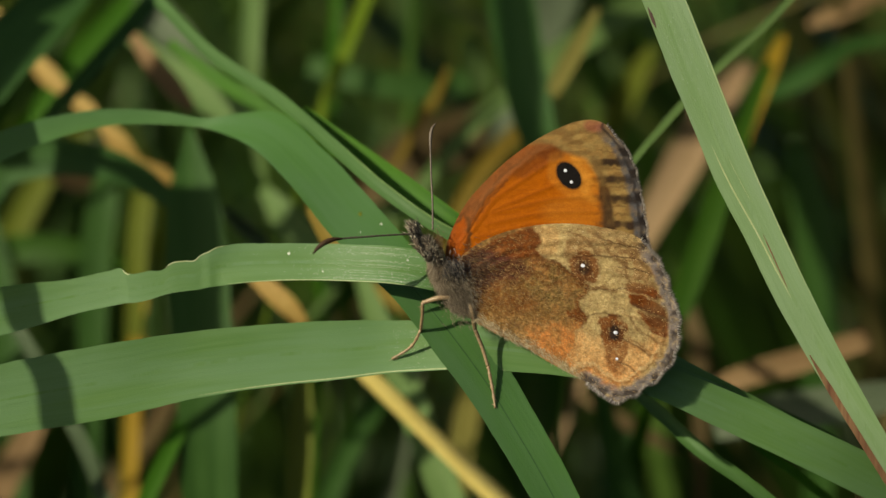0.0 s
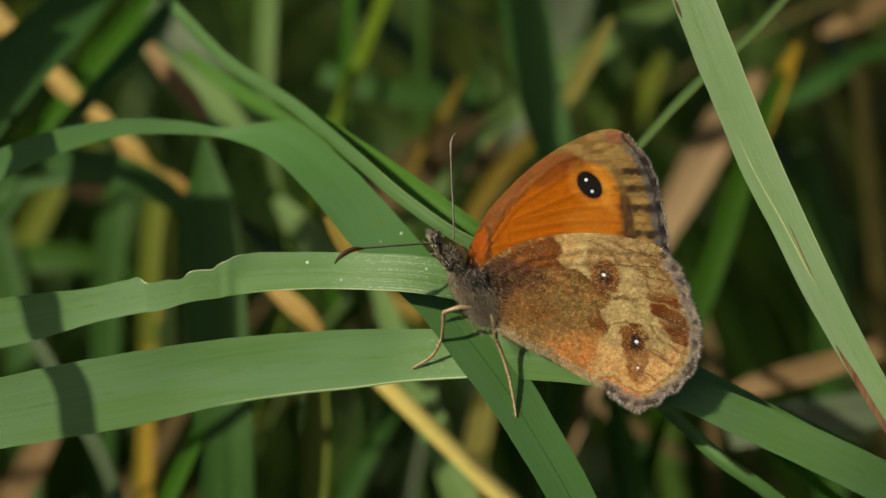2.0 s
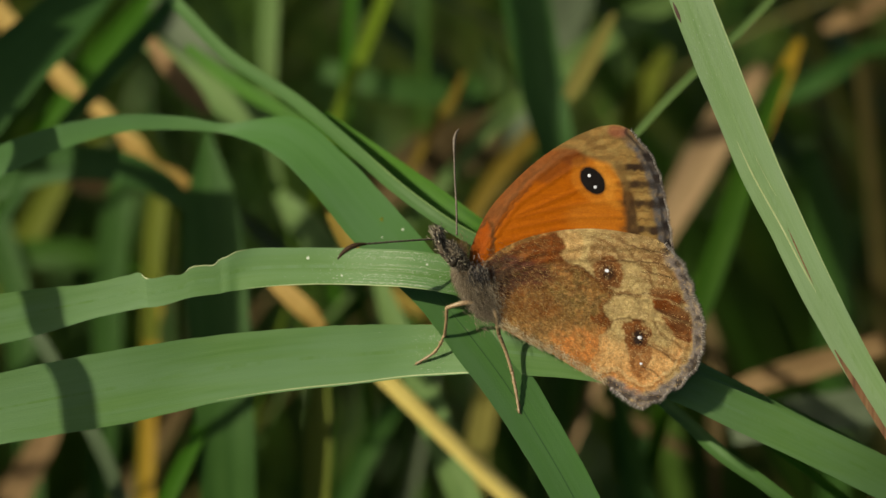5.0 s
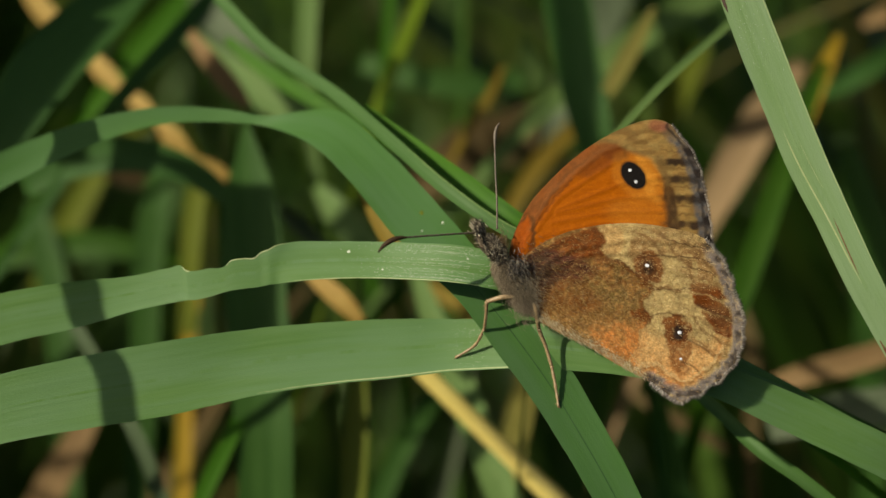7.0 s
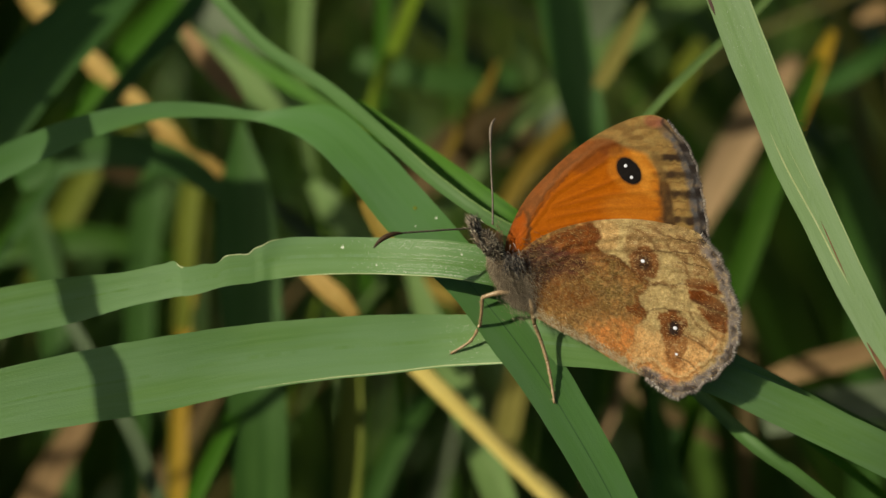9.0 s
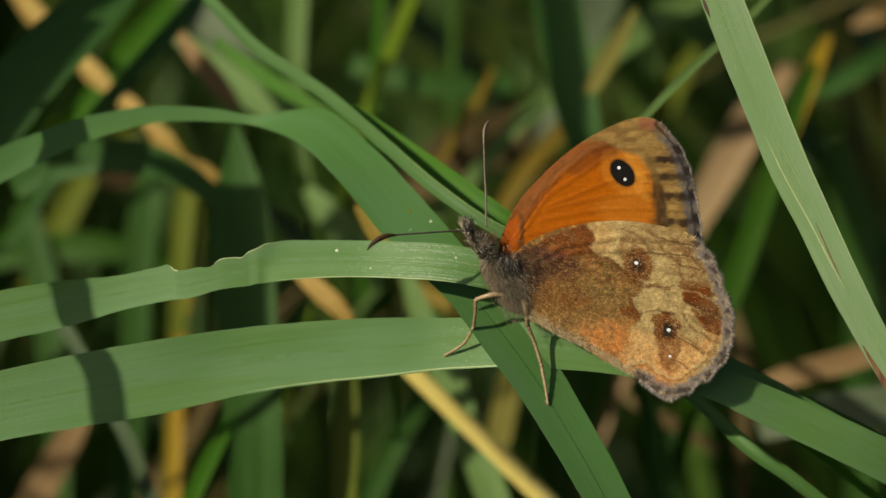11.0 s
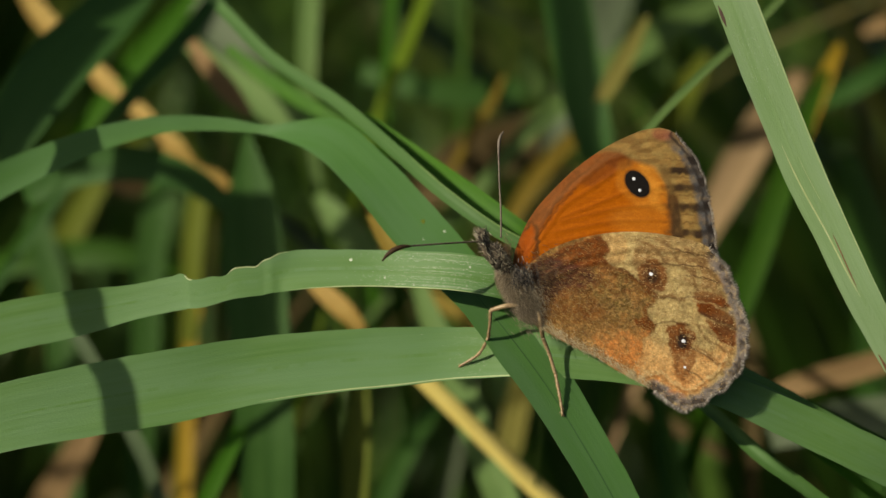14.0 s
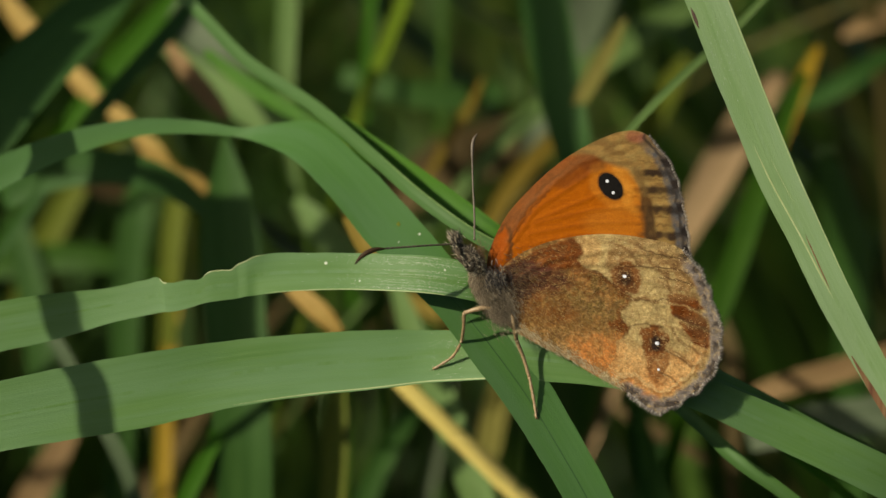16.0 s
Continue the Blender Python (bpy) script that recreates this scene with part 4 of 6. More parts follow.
blade("grass_blade", "blue-green grass blade leaning down", PALE, [
    (-3.34, 64.13, 367.2, -0.77, -0.12, -0.26),
    (-1.08, 58.85, 362.9, -1.38, -0.23, -0.5),
    (1.47, 53.62, 358.8, -1.67, -0.29, -0.62),
    (4.23, 47, 354.1, -1.73, -0.28, -0.61),
    (7.07, 41.18, 348.7, -1.77, -0.29, -0.62),
    (37.01, 2.64, 131.7, -1.77, -0.29, -0.62),
    (24, 52, -4, -0.89, -0.15, -0.31)], keel=0.12, steps=6, across=6)
blade("grass_blade", "upright olive green grass stem", OLIVE, [
    (-9.954, 51.899, 361.218, -0.8, 0.009, 0.028),
    (-10.166, 47.473, 356.066, -1.454, 0.028, 0.055),
    (-10.635, 41.411, 347.418, -1.509, 0.028, 0.064),
    (-22.48, 41.05, 114.8, -1.64, 0.03, 0.07),
    (-28, 86, -4, -0.82, 0.02, 0.03)], keel=0.12, steps=6, across=6)
blade("grass_blade", "green grass blade in half shade", MIDGREEN, [
    (1.17, 80.25, 344.9, -0.75, 0.25, 0.53),
    (-3.17, 74.26, 341.6, -1.22, 0.32, 0.69),
    (-6.74, 69.47, 336, -1.32, 0.24, 0.51),
    (-9.61, 66.13, 328.9, -1.15, 0.18, 0.38),
    (-37.35, 53.2, 111.2, -1.15, 0.18, 0.38),
    (-24, 88, -4, -0.57, 0.09, 0.19)], keel=0.12, steps=6, across=6)
blade("grass_blade", "broad dark green grass blade", SHADEGREEN, [
    (14.26, 94.76, 399.7, -2.46, -0.13, -0.28),
    (15.36, 87.39, 393.4, -2.92, -0.17, -0.36),
    (16.64, 80.1, 387.2, -2.8, -0.2, -0.44),
    (18.06, 75.32, 381.7, -2.35, -0.23, -0.5),
    (20.06, 72.11, 374.8, -1.33, -0.15, -0.32),
    (50.46, 50.11, 125.5, -1.33, -0.15, -0.32),
    (46, 84, -4, -0.67, -0.07, -0.16)], keel=0.12, steps=6, across=6)
blade("grass_blade", "pale grey withered grass leaf", GREY, [
    (25.63, 129, 383.3, -1.71, 0.41, 0.87),
    (21.48, 122.3, 378.3, -2.88, 0.65, 1.4),
    (18.27, 117.8, 373.4, -2.07, 0.44, 0.95),
    (-0.37, 77.5, 139.4, -2.07, 0.44, 0.95),
    (40, 120, -4, -1.04, 0.22, 0.47)], keel=0.12, steps=6, across=6)
stale_blade = blade("grass_blade", "stale yellow-green grass blade", STALE, [
    (25.55, 78.49, 395.6, -0.24, 0.06, 0.12),
    (23.61, 78.34, 391.7, -0.84, 0.2, 0.43),
    (21.23, 77.88, 387.2, -0.91, 0.21, 0.45),
    (19.52, 77.82, 383.5, -0.57, 0.11, 0.23),
    (18.91, 78.27, 380.9, -0.4, 0.05, 0.11),
    (-4.71, 36.26, 139.1, -0.496, 0.096, 0.208),
    (30, 76, -4, -0.248, 0.048, 0.104)], keel=0.12, steps=6, across=6)
blade("grass_blade", "pale green grass blade arching over", PALE, [
    (40.72, 109.7, 389.2, -0.55, 0.41, 0.88),
    (32.17, 104.1, 386.6, -0.87, 0.62, 1.32),
    (25.39, 100.5, 383.5, -1.02, 0.64, 1.38),
    (18.78, 98.46, 379.3, -0.9, 0.49, 1.05),
    (10.71, 95.67, 373.3, -0.7, 0.36, 0.77),
    (-37.22, 79.65, 145.7, -0.7, 0.36, 0.77),
    (20, 100, -4, -0.35, 0.18, 0.39)], keel=0.12, steps=6, across=6)
thin_stem = blade("grass_blade", "thin pale green grass stem", PALE, [
    (34.94, 39.31, 413.3, -0.216, 0.086, 0.194),
    (29.97, 35.36, 409.6, -0.295, 0.13, 0.281),
    (24.39, 30.56, 406.4, -0.31, 0.137, 0.288),
    (18.86, 26.33, 402.1, -0.281, 0.108, 0.23),
    (14.85, 23.4, 398.1, -0.266, 0.072, 0.151),
    (11.62, 19.55, 392.2, -0.259, 0.036, 0.079),
    (9.6, 21.5, 383, -0.25, 0, 0.02),
    (9, 29, 369, -0.2, -0.02, -0.04),
    (8, 46, 330, -0.19, -0.04, -0.09),
    (8, 62, 180, -0.19, -0.04, -0.09),
    (26, 70, -4, -0.1, -0.02, -0.04)], keel=0.12, steps=6, across=6)
blade("grass_blade", "withered pale tan leaf leaning", BLEACHED, [
    (49.23, 117.8, 373.4, -0.683, 0.224, 0.484),
    (43.36, 111, 368.2, -1.98, 0.578, 1.241),
    (38.35, 103.9, 362.5, -2.049, 0.518, 1.113),
    (34.38, 99.19, 357.2, -1.692, 0.383, 0.825),
    (29.85, 95.36, 349, -1.147, 0.238, 0.518),
    (11.45, 77.61, 120.9, -1.147, 0.238, 0.518),
    (50, 108, -4, -0.57, 0.119, 0.264)], keel=0.12, steps=6, across=6)
blade("grass_blade", "green grass blade leaning in half sun", FRESH3, [
    (47.28, 82.26, 387.1, -0.5, 0.1, 0.22),
    (43.49, 75.32, 381.7, -1.07, 0.2, 0.43),
    (40.05, 68.16, 375.8, -1.4, 0.23, 0.49),
    (36.63, 62.33, 368, -1.46, 0.23, 0.5),
    (32.91, 58.32, 359.4, -1.19, 0.27, 0.59),
    (30.5, 62.03, 343.5, -0.84, 0.29, 0.62),
    (28.43, 70.45, 309, -0.73, 0.26, 0.55),
    (-29.11, 42.02, 128.1, -0.73, 0.26, 0.55),
    (0, 72, -4, -0.36, 0.13, 0.28)], keel=0.12, steps=6, across=6)
blade("grass_blade", "dry yellowed tip of a grass blade", YELLOW, [
    (50.94, 96.88, 385.3, -0.39, 0.08, 0.18),
    (49.36, 93.78, 383.4, -0.85, 0.17, 0.36),
    (47.43, 90.09, 380.2, -0.94, 0.16, 0.33),
    (45.92, 88.27, 376.3, -0.67, 0.11, 0.24),
    (43.38, 84.01, 371.9, -0.6, 0.1, 0.22),
    (40.74, 80.99, 365.5, -0.53, 0.08, 0.18),
    (37.53, 77.37, 357.7, -0.47, 0.07, 0.16),
    (1.83, 57.84, 121.4, -0.47, 0.07, 0.16),
    (12, 90, -4, -0.23, 0.04, 0.08)], keel=0.12, steps=6, across=6)
blade("grass_blade", "sallow grass blade bending over", SALLOW, [
    (21.03, 109.6, 370, -0.453, 0.229, 0.496),
    (16.37, 106.1, 367.3, -0.831, 0.353, 0.756),
    (11.76, 102.1, 363.3, -0.998, 0.291, 0.626),
    (7.99, 99.19, 357.2, -0.818, 0.192, 0.409),
    (-17.6, 79.56, 125, -0.818, 0.192, 0.409),
    (20, 108, -4, -0.409, 0.093, 0.205)], keel=0.12, steps=6, across=6)
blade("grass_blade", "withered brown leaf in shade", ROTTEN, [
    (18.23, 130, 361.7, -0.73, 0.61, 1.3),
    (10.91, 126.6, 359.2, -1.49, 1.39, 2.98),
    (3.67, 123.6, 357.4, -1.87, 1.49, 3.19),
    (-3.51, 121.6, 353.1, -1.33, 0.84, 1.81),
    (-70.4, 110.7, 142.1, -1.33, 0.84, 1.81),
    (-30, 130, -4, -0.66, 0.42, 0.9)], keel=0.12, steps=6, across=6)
blade("grass_blade", "withered tan stalk lying across", TAN, [
    (37.63, 61.33, 351.7, 0.392, -0.384, -0.824),
    (43.58, 60.61, 354.9, 0.472, -0.568, -1.216),
    (49.75, 61.3, 356.4, 0.416, -0.6, -1.288),
    (58.65, 62.46, 358.9, 0.368, -0.512, -1.096)], keel=0.12, steps=6, across=6)
blade("grass_blade", "grey-green broad leaf in shade", GREY, [
    (39, 54.31, 350.8, 0.4, -0.55, -1.17),
    (44.83, 53.27, 353.3, 0.49, -0.92, -1.96),
    (51.92, 51.93, 355.2, 0.35, -0.98, -2.1),
    (61.28, 52.49, 356.4, 0.24, -0.7, -1.5),
    (155.8, 63.18, 184.6, 0.24, -0.7, -1.5),
    (120, 66, -4, 0.12, -0.35, -0.75)], keel=0.12, steps=6, across=6)
blade("grass_blade", "grey-green grass blade behind the perch", DULL, [
    (-45.03, 48.59, 371.7, -0.346, -0.115, -0.246),
    (-41.53, 44.88, 368.5, -0.645, -0.183, -0.389),
    (-37.8, 41.27, 363.1, -0.703, -0.168, -0.367),
    (-34.22, 37.68, 357.8, -0.766, -0.147, -0.315),
    (-31.65, 34.7, 351.4, -0.793, -0.121, -0.262),
    (-26.86, 8.82, 119, -0.793, -0.121, -0.262),
    (-66, 34, -4, -0.393, -0.063, -0.132)], keel=0.12, steps=6, across=6)
blade("grass_blade", "dark arching grass blade in shade", SHADEGREEN, [
    (-49.78, 62.95, 378.8, 0.52, -0.52, -1.12),
    (-42.83, 62.39, 382.4, 0.47, -0.82, -1.76),
    (-35.3, 60.83, 383.7, -0.24, -0.83, -1.78),
    (-28.69, 59.85, 381.6, -0.74, -0.56, -1.2),
    (-24.06, 58.17, 378.1, -0.52, -0.25, -0.55)], keel=0.12, steps=6, across=6)
blade("grass_blade", "upright green grass blade", MIDGREEN, [
    (-54.87, 102.3, 359.1, -1.423, -0.169, -0.364),
    (-52.32, 96.64, 351.7, -1.918, -0.169, -0.358),
    (-50.54, 89.76, 341.7, -1.944, -0.072, -0.156),
    (-49.52, 79.79, 325, -1.696, -0.039, -0.078),
    (-69.62, 61.13, 109.1, -1.696, -0.039, -0.078),
    (-96, 104, -4, -0.845, -0.019, -0.039)], keel=0.12, steps=6, across=6)
blade("grass_blade", "upright green grass blade", SHADEGREEN, [
    (31.57, 84.83, 335.8, -1.09, 0.1, 0.21),
    (30.33, 80.56, 331.4, -1.82, 0.14, 0.3),
    (29.47, 76.32, 327.1, -1.82, 0.12, 0.25),
    (12.39, 45.95, 119.1, -1.82, 0.12, 0.25),
    (20, 98, -4, -0.91, 0.06, 0.12)], keel=0.12, steps=6, across=6)
blade("grass_blade", "sallow withered leaf in shade", SALLOW, [
    (-6.26, 93.34, 354.1, -0.295, -0.2, -0.43),
    (-0.3, 89.97, 351.6, -0.49, -0.335, -0.715),
    (5.61, 86.61, 349.1, -0.55, -0.35, -0.75),
    (12.98, 84.43, 344.4, -0.425, -0.255, -0.55)], keel=0.12, steps=6, across=6)
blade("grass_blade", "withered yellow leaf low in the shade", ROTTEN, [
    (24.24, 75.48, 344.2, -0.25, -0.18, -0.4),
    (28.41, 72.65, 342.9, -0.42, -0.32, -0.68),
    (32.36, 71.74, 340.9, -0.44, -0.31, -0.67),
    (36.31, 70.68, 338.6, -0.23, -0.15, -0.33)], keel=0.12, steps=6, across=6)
blade("grass_blade", "broad green grass blade", MIDGREEN, [
    (55.71, 114.7, 362.1, -1.52, -0.14, -0.3),
    (57.75, 108.9, 354.4, -2.68, -0.16, -0.35),
    (58.6, 102.6, 345.5, -2.69, -0.02, -0.05),
    (58.22, 97.35, 334.3, -2.31, 0.03, 0.07),
    (82.18, 80.62, 109.3, -2.31, 0.03, 0.07),
    (110, 116, -4, -1.15, 0.02, 0.03)], keel=0.12, steps=6, across=6)
blade("grass_blade", "fresh green grass blade behind", SHADEGREEN, [
    (135, 108, -4, -0.31, 0.2, 0.43),
    (153.9, 145.6, 210.2, -0.62, 0.4, 0.86),
    (61.85, 111.3, 378.3, -0.62, 0.4, 0.86),
    (56.99, 108.1, 376.3, -0.8, 0.54, 1.16),
    (53.23, 107.2, 374.2, -0.57, 0.48, 1.04),
    (49.46, 106.5, 372.9, -0.22, 0.24, 0.51)], keel=0.12, steps=6, across=6)
blade("grass_blade", "fresh green grass blade behind", MIDGREEN, [
    (-11.09, 115.9, 374.1, -0.39, -0.53, -1.13),
    (-3.37, 113.1, 372.7, -0.31, -0.7, -1.5),
    (5.82, 112.7, 372, 0.08, -0.74, -1.6),
    (13.48, 113.4, 373.4, 0.23, -0.48, -1.02)], keel=0.12, steps=6, across=6)
blade("grass_blade", "dim olive grass leaf behind", OLIVE, [
    (-57.8, 115.2, 339.3, 0.86, -0.20, -0.42),
    (-53.54, 116.7, 347.4, 1.70, -0.38, -0.80),
    (-50.36, 119.4, 353.2, 1.65, -0.40, -0.85),
    (-46.39, 122.1, 358.9, 1.01, -0.27, -0.57),
    (-43.04, 147.8, 228.4, 1.01, -0.27, -0.57),
    (-110, 126, -4, 0.51, -0.13, -0.29)], keel=0.12, steps=6, across=6)
blade("grass_blade", "pale green grass leaf behind", PALE, [
    (-15.98, 83.1, 370, -0.55, -0.19, -0.41),
    (-13.05, 79.77, 367.6, -1.42, -0.5, -1.07),
    (-9.45, 76.16, 364.6, -1.46, -0.52, -1.11),
    (-5.93, 74.37, 360.7, -0.92, -0.32, -0.7)], keel=0.12, steps=6, across=6)
blade("grass_blade", "fresh green grass blade slanting", FRESH, [
    (-31.75, 102.8, 390.9, -0.7, 0.22, 0.47),
    (-37.04, 97.97, 385.3, -1.26, 0.42, 0.9),
    (-42.01, 94.58, 380.4, -1.14, 0.38, 0.82),
    (-46, 92.28, 375.5, -0.7, 0.22, 0.47),
    (-108.7, 69.7, 135.5, -0.7, 0.22, 0.47),
    (-90, 94, -4, -0.35, 0.11, 0.23)], keel=0.12, steps=6, across=6)
blade("grass_blade", "green grass blade lying level in the sun", FRESH3, [
    (-110, 112, -4, 0.14, -0.28, -0.61),
    (-149.2, 111.1, 156.8, 0.28, -0.57, -1.22),
    (-64.31, 100.6, 350.7, 0.28, -0.57, -1.22),
    (-53.36, 99.73, 353.6, 0.24, -0.83, -1.77),
    (-43.27, 98.04, 354.7, -0.2, -0.73, -1.56),
    (-34.23, 96.96, 352.4, -0.21, -0.31, -0.66)], keel=0.12, steps=6, across=6)
blade("grass_blade", "pinkish withered leaf high up", TAN, [
    (57.96, 123.7, 376.6, 0.19, -0.18, -0.39),
    (61.16, 122.5, 378.7, 0.53, -0.48, -1.02),
    (66.61, 123.6, 381.1, 0.61, -0.53, -1.14),
    (161.5, 134.8, 216.4, 0.61, -0.53, -1.14),
    (130, 120, -4, 0.31, -0.27, -0.57)], keel=0.12, steps=6, across=6)
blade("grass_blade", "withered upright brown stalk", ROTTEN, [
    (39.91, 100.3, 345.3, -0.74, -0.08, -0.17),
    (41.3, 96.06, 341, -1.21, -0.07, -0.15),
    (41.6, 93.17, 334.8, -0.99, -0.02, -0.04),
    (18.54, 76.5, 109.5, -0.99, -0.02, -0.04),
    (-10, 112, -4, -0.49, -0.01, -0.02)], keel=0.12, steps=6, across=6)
# four unseen blades, added sunward of the leaves behind to darken them
blade("grass_blade", "unseen tall broad grass blade added to shade the leaves behind", MIDGREEN, [
    (-127.2, 10.03, -4, 1.5, 0, 0),
    (-125.2, 12.03, 180, 2.4, 0, 0),
    (-117.2, 16.03, 445.9, 3, 0, 0),
    (-112.4, 21.15, 452.1, 3, 0, 0),
    (-107.9, 26.97, 457.5, 3, 0, 0)], keel=0.1, steps=6, across=6)
blade("grass_blade", "unseen tall broad grass blade added to shade the leaves behind", MIDGREEN, [
    (-186.6, 29.57, -4, 1.3, 0, 0),
    (-176.6, 27.57, 220, 2.08, 0, 0),
    (-136.6, 24.57, 424.3, 2.34, 0, 0),
    (-91.59, 24.57, 436.3, 2.6, 0, 0),
    (-96.54, 25.69, 438.7, 2.6, 0, 0),
    (-101.2, 26.51, 439.2, 2.6, 0, 0),
    (-108.1, 27.91, 437.5, 2.6, 0, 0),
    (-105.5, 28.8, 447.5, 2.6, 0, 0),
    (-100.2, 33.5, 462, 2.6, 0, 0)], keel=0.1, steps=6, across=6)
blade("grass_blade", "unseen tall broad grass blade added to shade the leaves behind", MIDGREEN, [
    (-77.14, 28.04, -4, 1.3, 0, 0),
    (-75.14, 30.04, 180, 2.08, 0, 0),
    (-67.14, 34.04, 458.4, 2.6, 0, 0),
    (-68.44, 38.56, 463.3, 2.6, 0, 0),
    (-69.31, 45.6, 468.9, 2.6, 0, 0)], keel=0.1, steps=6, across=6)
blade("grass_blade", "unseen tall broad grass blade added to shade the leaves behind", MIDGREEN, [
    (-186.8, 14.12, -4, 1.95, 0, 0),
    (-176.8, 12.12, 220, 3.12, 0, 0),
    (-136.8, 9.12, 414.3, 3.51, 0, 0),
    (-91.77, 9.12, 426.3, 3.9, 0, 0),
    (-91.97, 11.39, 428.8, 3.9, 0, 0),
    (-92.37, 16.24, 434.4, 3.9, 0, 0),
    (-92.9, 21.58, 440.8, 3.6, 0, 0)], keel=0.1, steps=6, across=6)
shading_blade = blade("grass_blade", "tall upright grass blade that shades the others", MIDGREEN, [
    (-81.25, -60.63, -4, 1, 0, 0),
    (-80.25, -55.63, 200, 1.4, 0, 0),
    (-78.25, -36.63, 361.6, 1.6, 0, 0),
    (-76.95, -30.63, 421.6, 1.847, 0, 0),
    (-78.79, -30.29, 425.2, 1.847, 0, 0),
    (-81.41, -28.19, 432, 1.847, 0, 0),
    (-84.57, -25.01, 434.1, 2.189, 0, 0),
    (-86.38, -23.79, 439.1, 2.189, 0, 0),
    (-89.23, -15.13, 442, 1.847, 0, 0),
    (-92.3, -3.7, 447.6, 2.37, 0, 0),
    (-95.01, 1.23, 454.4, 2.37, 0, 0)], keel=0.1)


blade("grass_blade", "thin withered orange-brown leaf slanting", SALLOW, [
    (7.65, 93.23, 382.2, -0.26, 0.05, 0.11),
    (6.09, 93.19, 378.6, -0.5, 0.12, 0.26),
    (3.71, 93.05, 374.8, -0.53, 0.13, 0.29),
    (1.53, 92.74, 370.5, -0.42, 0.1, 0.21),
    (0.07, 93.04, 367.6, -0.22, 0.05, 0.12)], keel=0.12, steps=6, across=6)
blade("grass_blade", "pale yellow-green leaf scrap in the sun", PALE, [
    (10.52, 106.2, 381.7, -0.5, -0.06, -0.14),
    (11.31, 106.57, 378.9, -1.44, -0.18, -0.38),
    (12.11, 106.86, 376, -1.58, -0.2, -0.43),
    (12.98, 107.14, 373, -0.5, -0.07, -0.14)], keel=0.12, steps=6, across=6)
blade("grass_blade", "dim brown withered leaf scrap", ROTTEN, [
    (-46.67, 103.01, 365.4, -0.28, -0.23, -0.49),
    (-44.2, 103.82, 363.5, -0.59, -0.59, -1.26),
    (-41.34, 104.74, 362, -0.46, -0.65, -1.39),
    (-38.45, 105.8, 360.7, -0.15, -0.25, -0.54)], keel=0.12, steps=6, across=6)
blade("grass_blade", "small grey-green leaf scrap", GREY, [
    (-19.89, 67.41, 374.2, -0.23, -0.11, -0.23),
    (-18.06, 68.03, 372, -0.63, -0.3, -0.65),
    (-16.22, 68.73, 369.9, -0.6, -0.32, -0.68),
    (-14.08, 69.36, 367.7, -0.25, -0.14, -0.3)], keel=0.12, steps=6, across=6)
blade("grass_blade", "dim olive grass leaf far behind", OLIVE, [
    (36.83, 126.25, 372.6, -0.55, 0.13, 0.29),
    (34.19, 125.65, 367.8, -1.52, 0.36, 0.78),
    (31.93, 125.19, 363.2, -1.74, 0.34, 0.72),
    (30.06, 124.39, 358, -0.82, 0.13, 0.29)], keel=0.12, steps=6, across=6)
blade("grass_blade", "orange-brown withered leaf tip behind the bend", SALLOW, [
    (-8.8, 36.5, 391.6, -0.438, -0.188, -0.375),
    (-7.2, 33.6, 389.4, -0.938, -0.375, -0.775),
    (-5.5, 30.6, 386.6, -0.75, -0.3, -0.625),
    (-4.1, 28.5, 384, -0.312, -0.125, -0.25)], keel=0.12, steps=6, across=6)

# ---- the butterfly ----
# Drawn in drawing units, 18.667 to the millimetre, x to the right and y down, about the foot of the middle leg.
UNIT = 0.001 / 18.667
FOOT_X, FOOT_Y = 988.0, 712.0


def at(x, y, z=0.0):
    """A drawing point, z millimetres towards the viewer, in the butterfly's own space."""
    return np.array(((x - FOOT_X) * UNIT, (FOOT_Y - y) * UNIT, z * MM))


def outline(pts, steps=12):
    return spline([(*p, 0) for p in pts], steps)[:, :2]


def wing_mesh(name, base, edge, z_of, mat, values, rings=120):
    """A wing as a fine membrane from its base to its edge, with its pattern values."""
    n = len(edge)
    s = np.linspace(0, 1, rings + 1)[1:] ** 0.8
    gx = base[0] + s[:, None] * (edge[None, :, 0] - base[0])
    gy = base[1] + s[:, None] * (edge[None, :, 1] - base[1])
    x, y = np.concatenate([[base[0]], gx.ravel()]), np.concatenate([[base[1]], gy.ravel()])
    z = z_of(x, y)
    rim = np.concatenate([[0], np.repeat(s, n)])
    verts = [at(a, b, c) for a, b, c in zip(x, y, z)]
    faces = [(0, 1 + j + 1, 1 + j) for j in range(n - 1)]
    for i in range(rings - 1):
        a = 1 + i * n
        faces += [(a + j, a + j + 1, a + n + j + 1, a + n + j) for j in range(n - 1)]
    ob = mesh_object(name, verts, faces, mat)
    for key_, v in values(x, y, rim).items():
        att = ob.data.attributes.new(key_, 'FLOAT', 'POINT')
        att.data.foreach_set("value", np.clip(v, 0, 1).astype(np.float32))
    return ob


FORE_BASE, HIND_BASE = (905.0, 474.0), (914.0, 494.0)
FORE_EDGE = [(900, 456), (903, 435), (914, 404), (938, 360), (974, 319), (1010, 285), (1052, 254), (1100, 228), (1140, 214), (1168, 213), (1188, 222),
             (1200, 238), (1214, 254), (1225, 268), (1232, 288), (1239, 300), (1241, 318), (1246, 332), (1247, 350), (1252, 364), (1253, 384), (1257, 400), (1257, 418), (1262, 440), (1250, 468), (1150, 500), (1000, 488)]
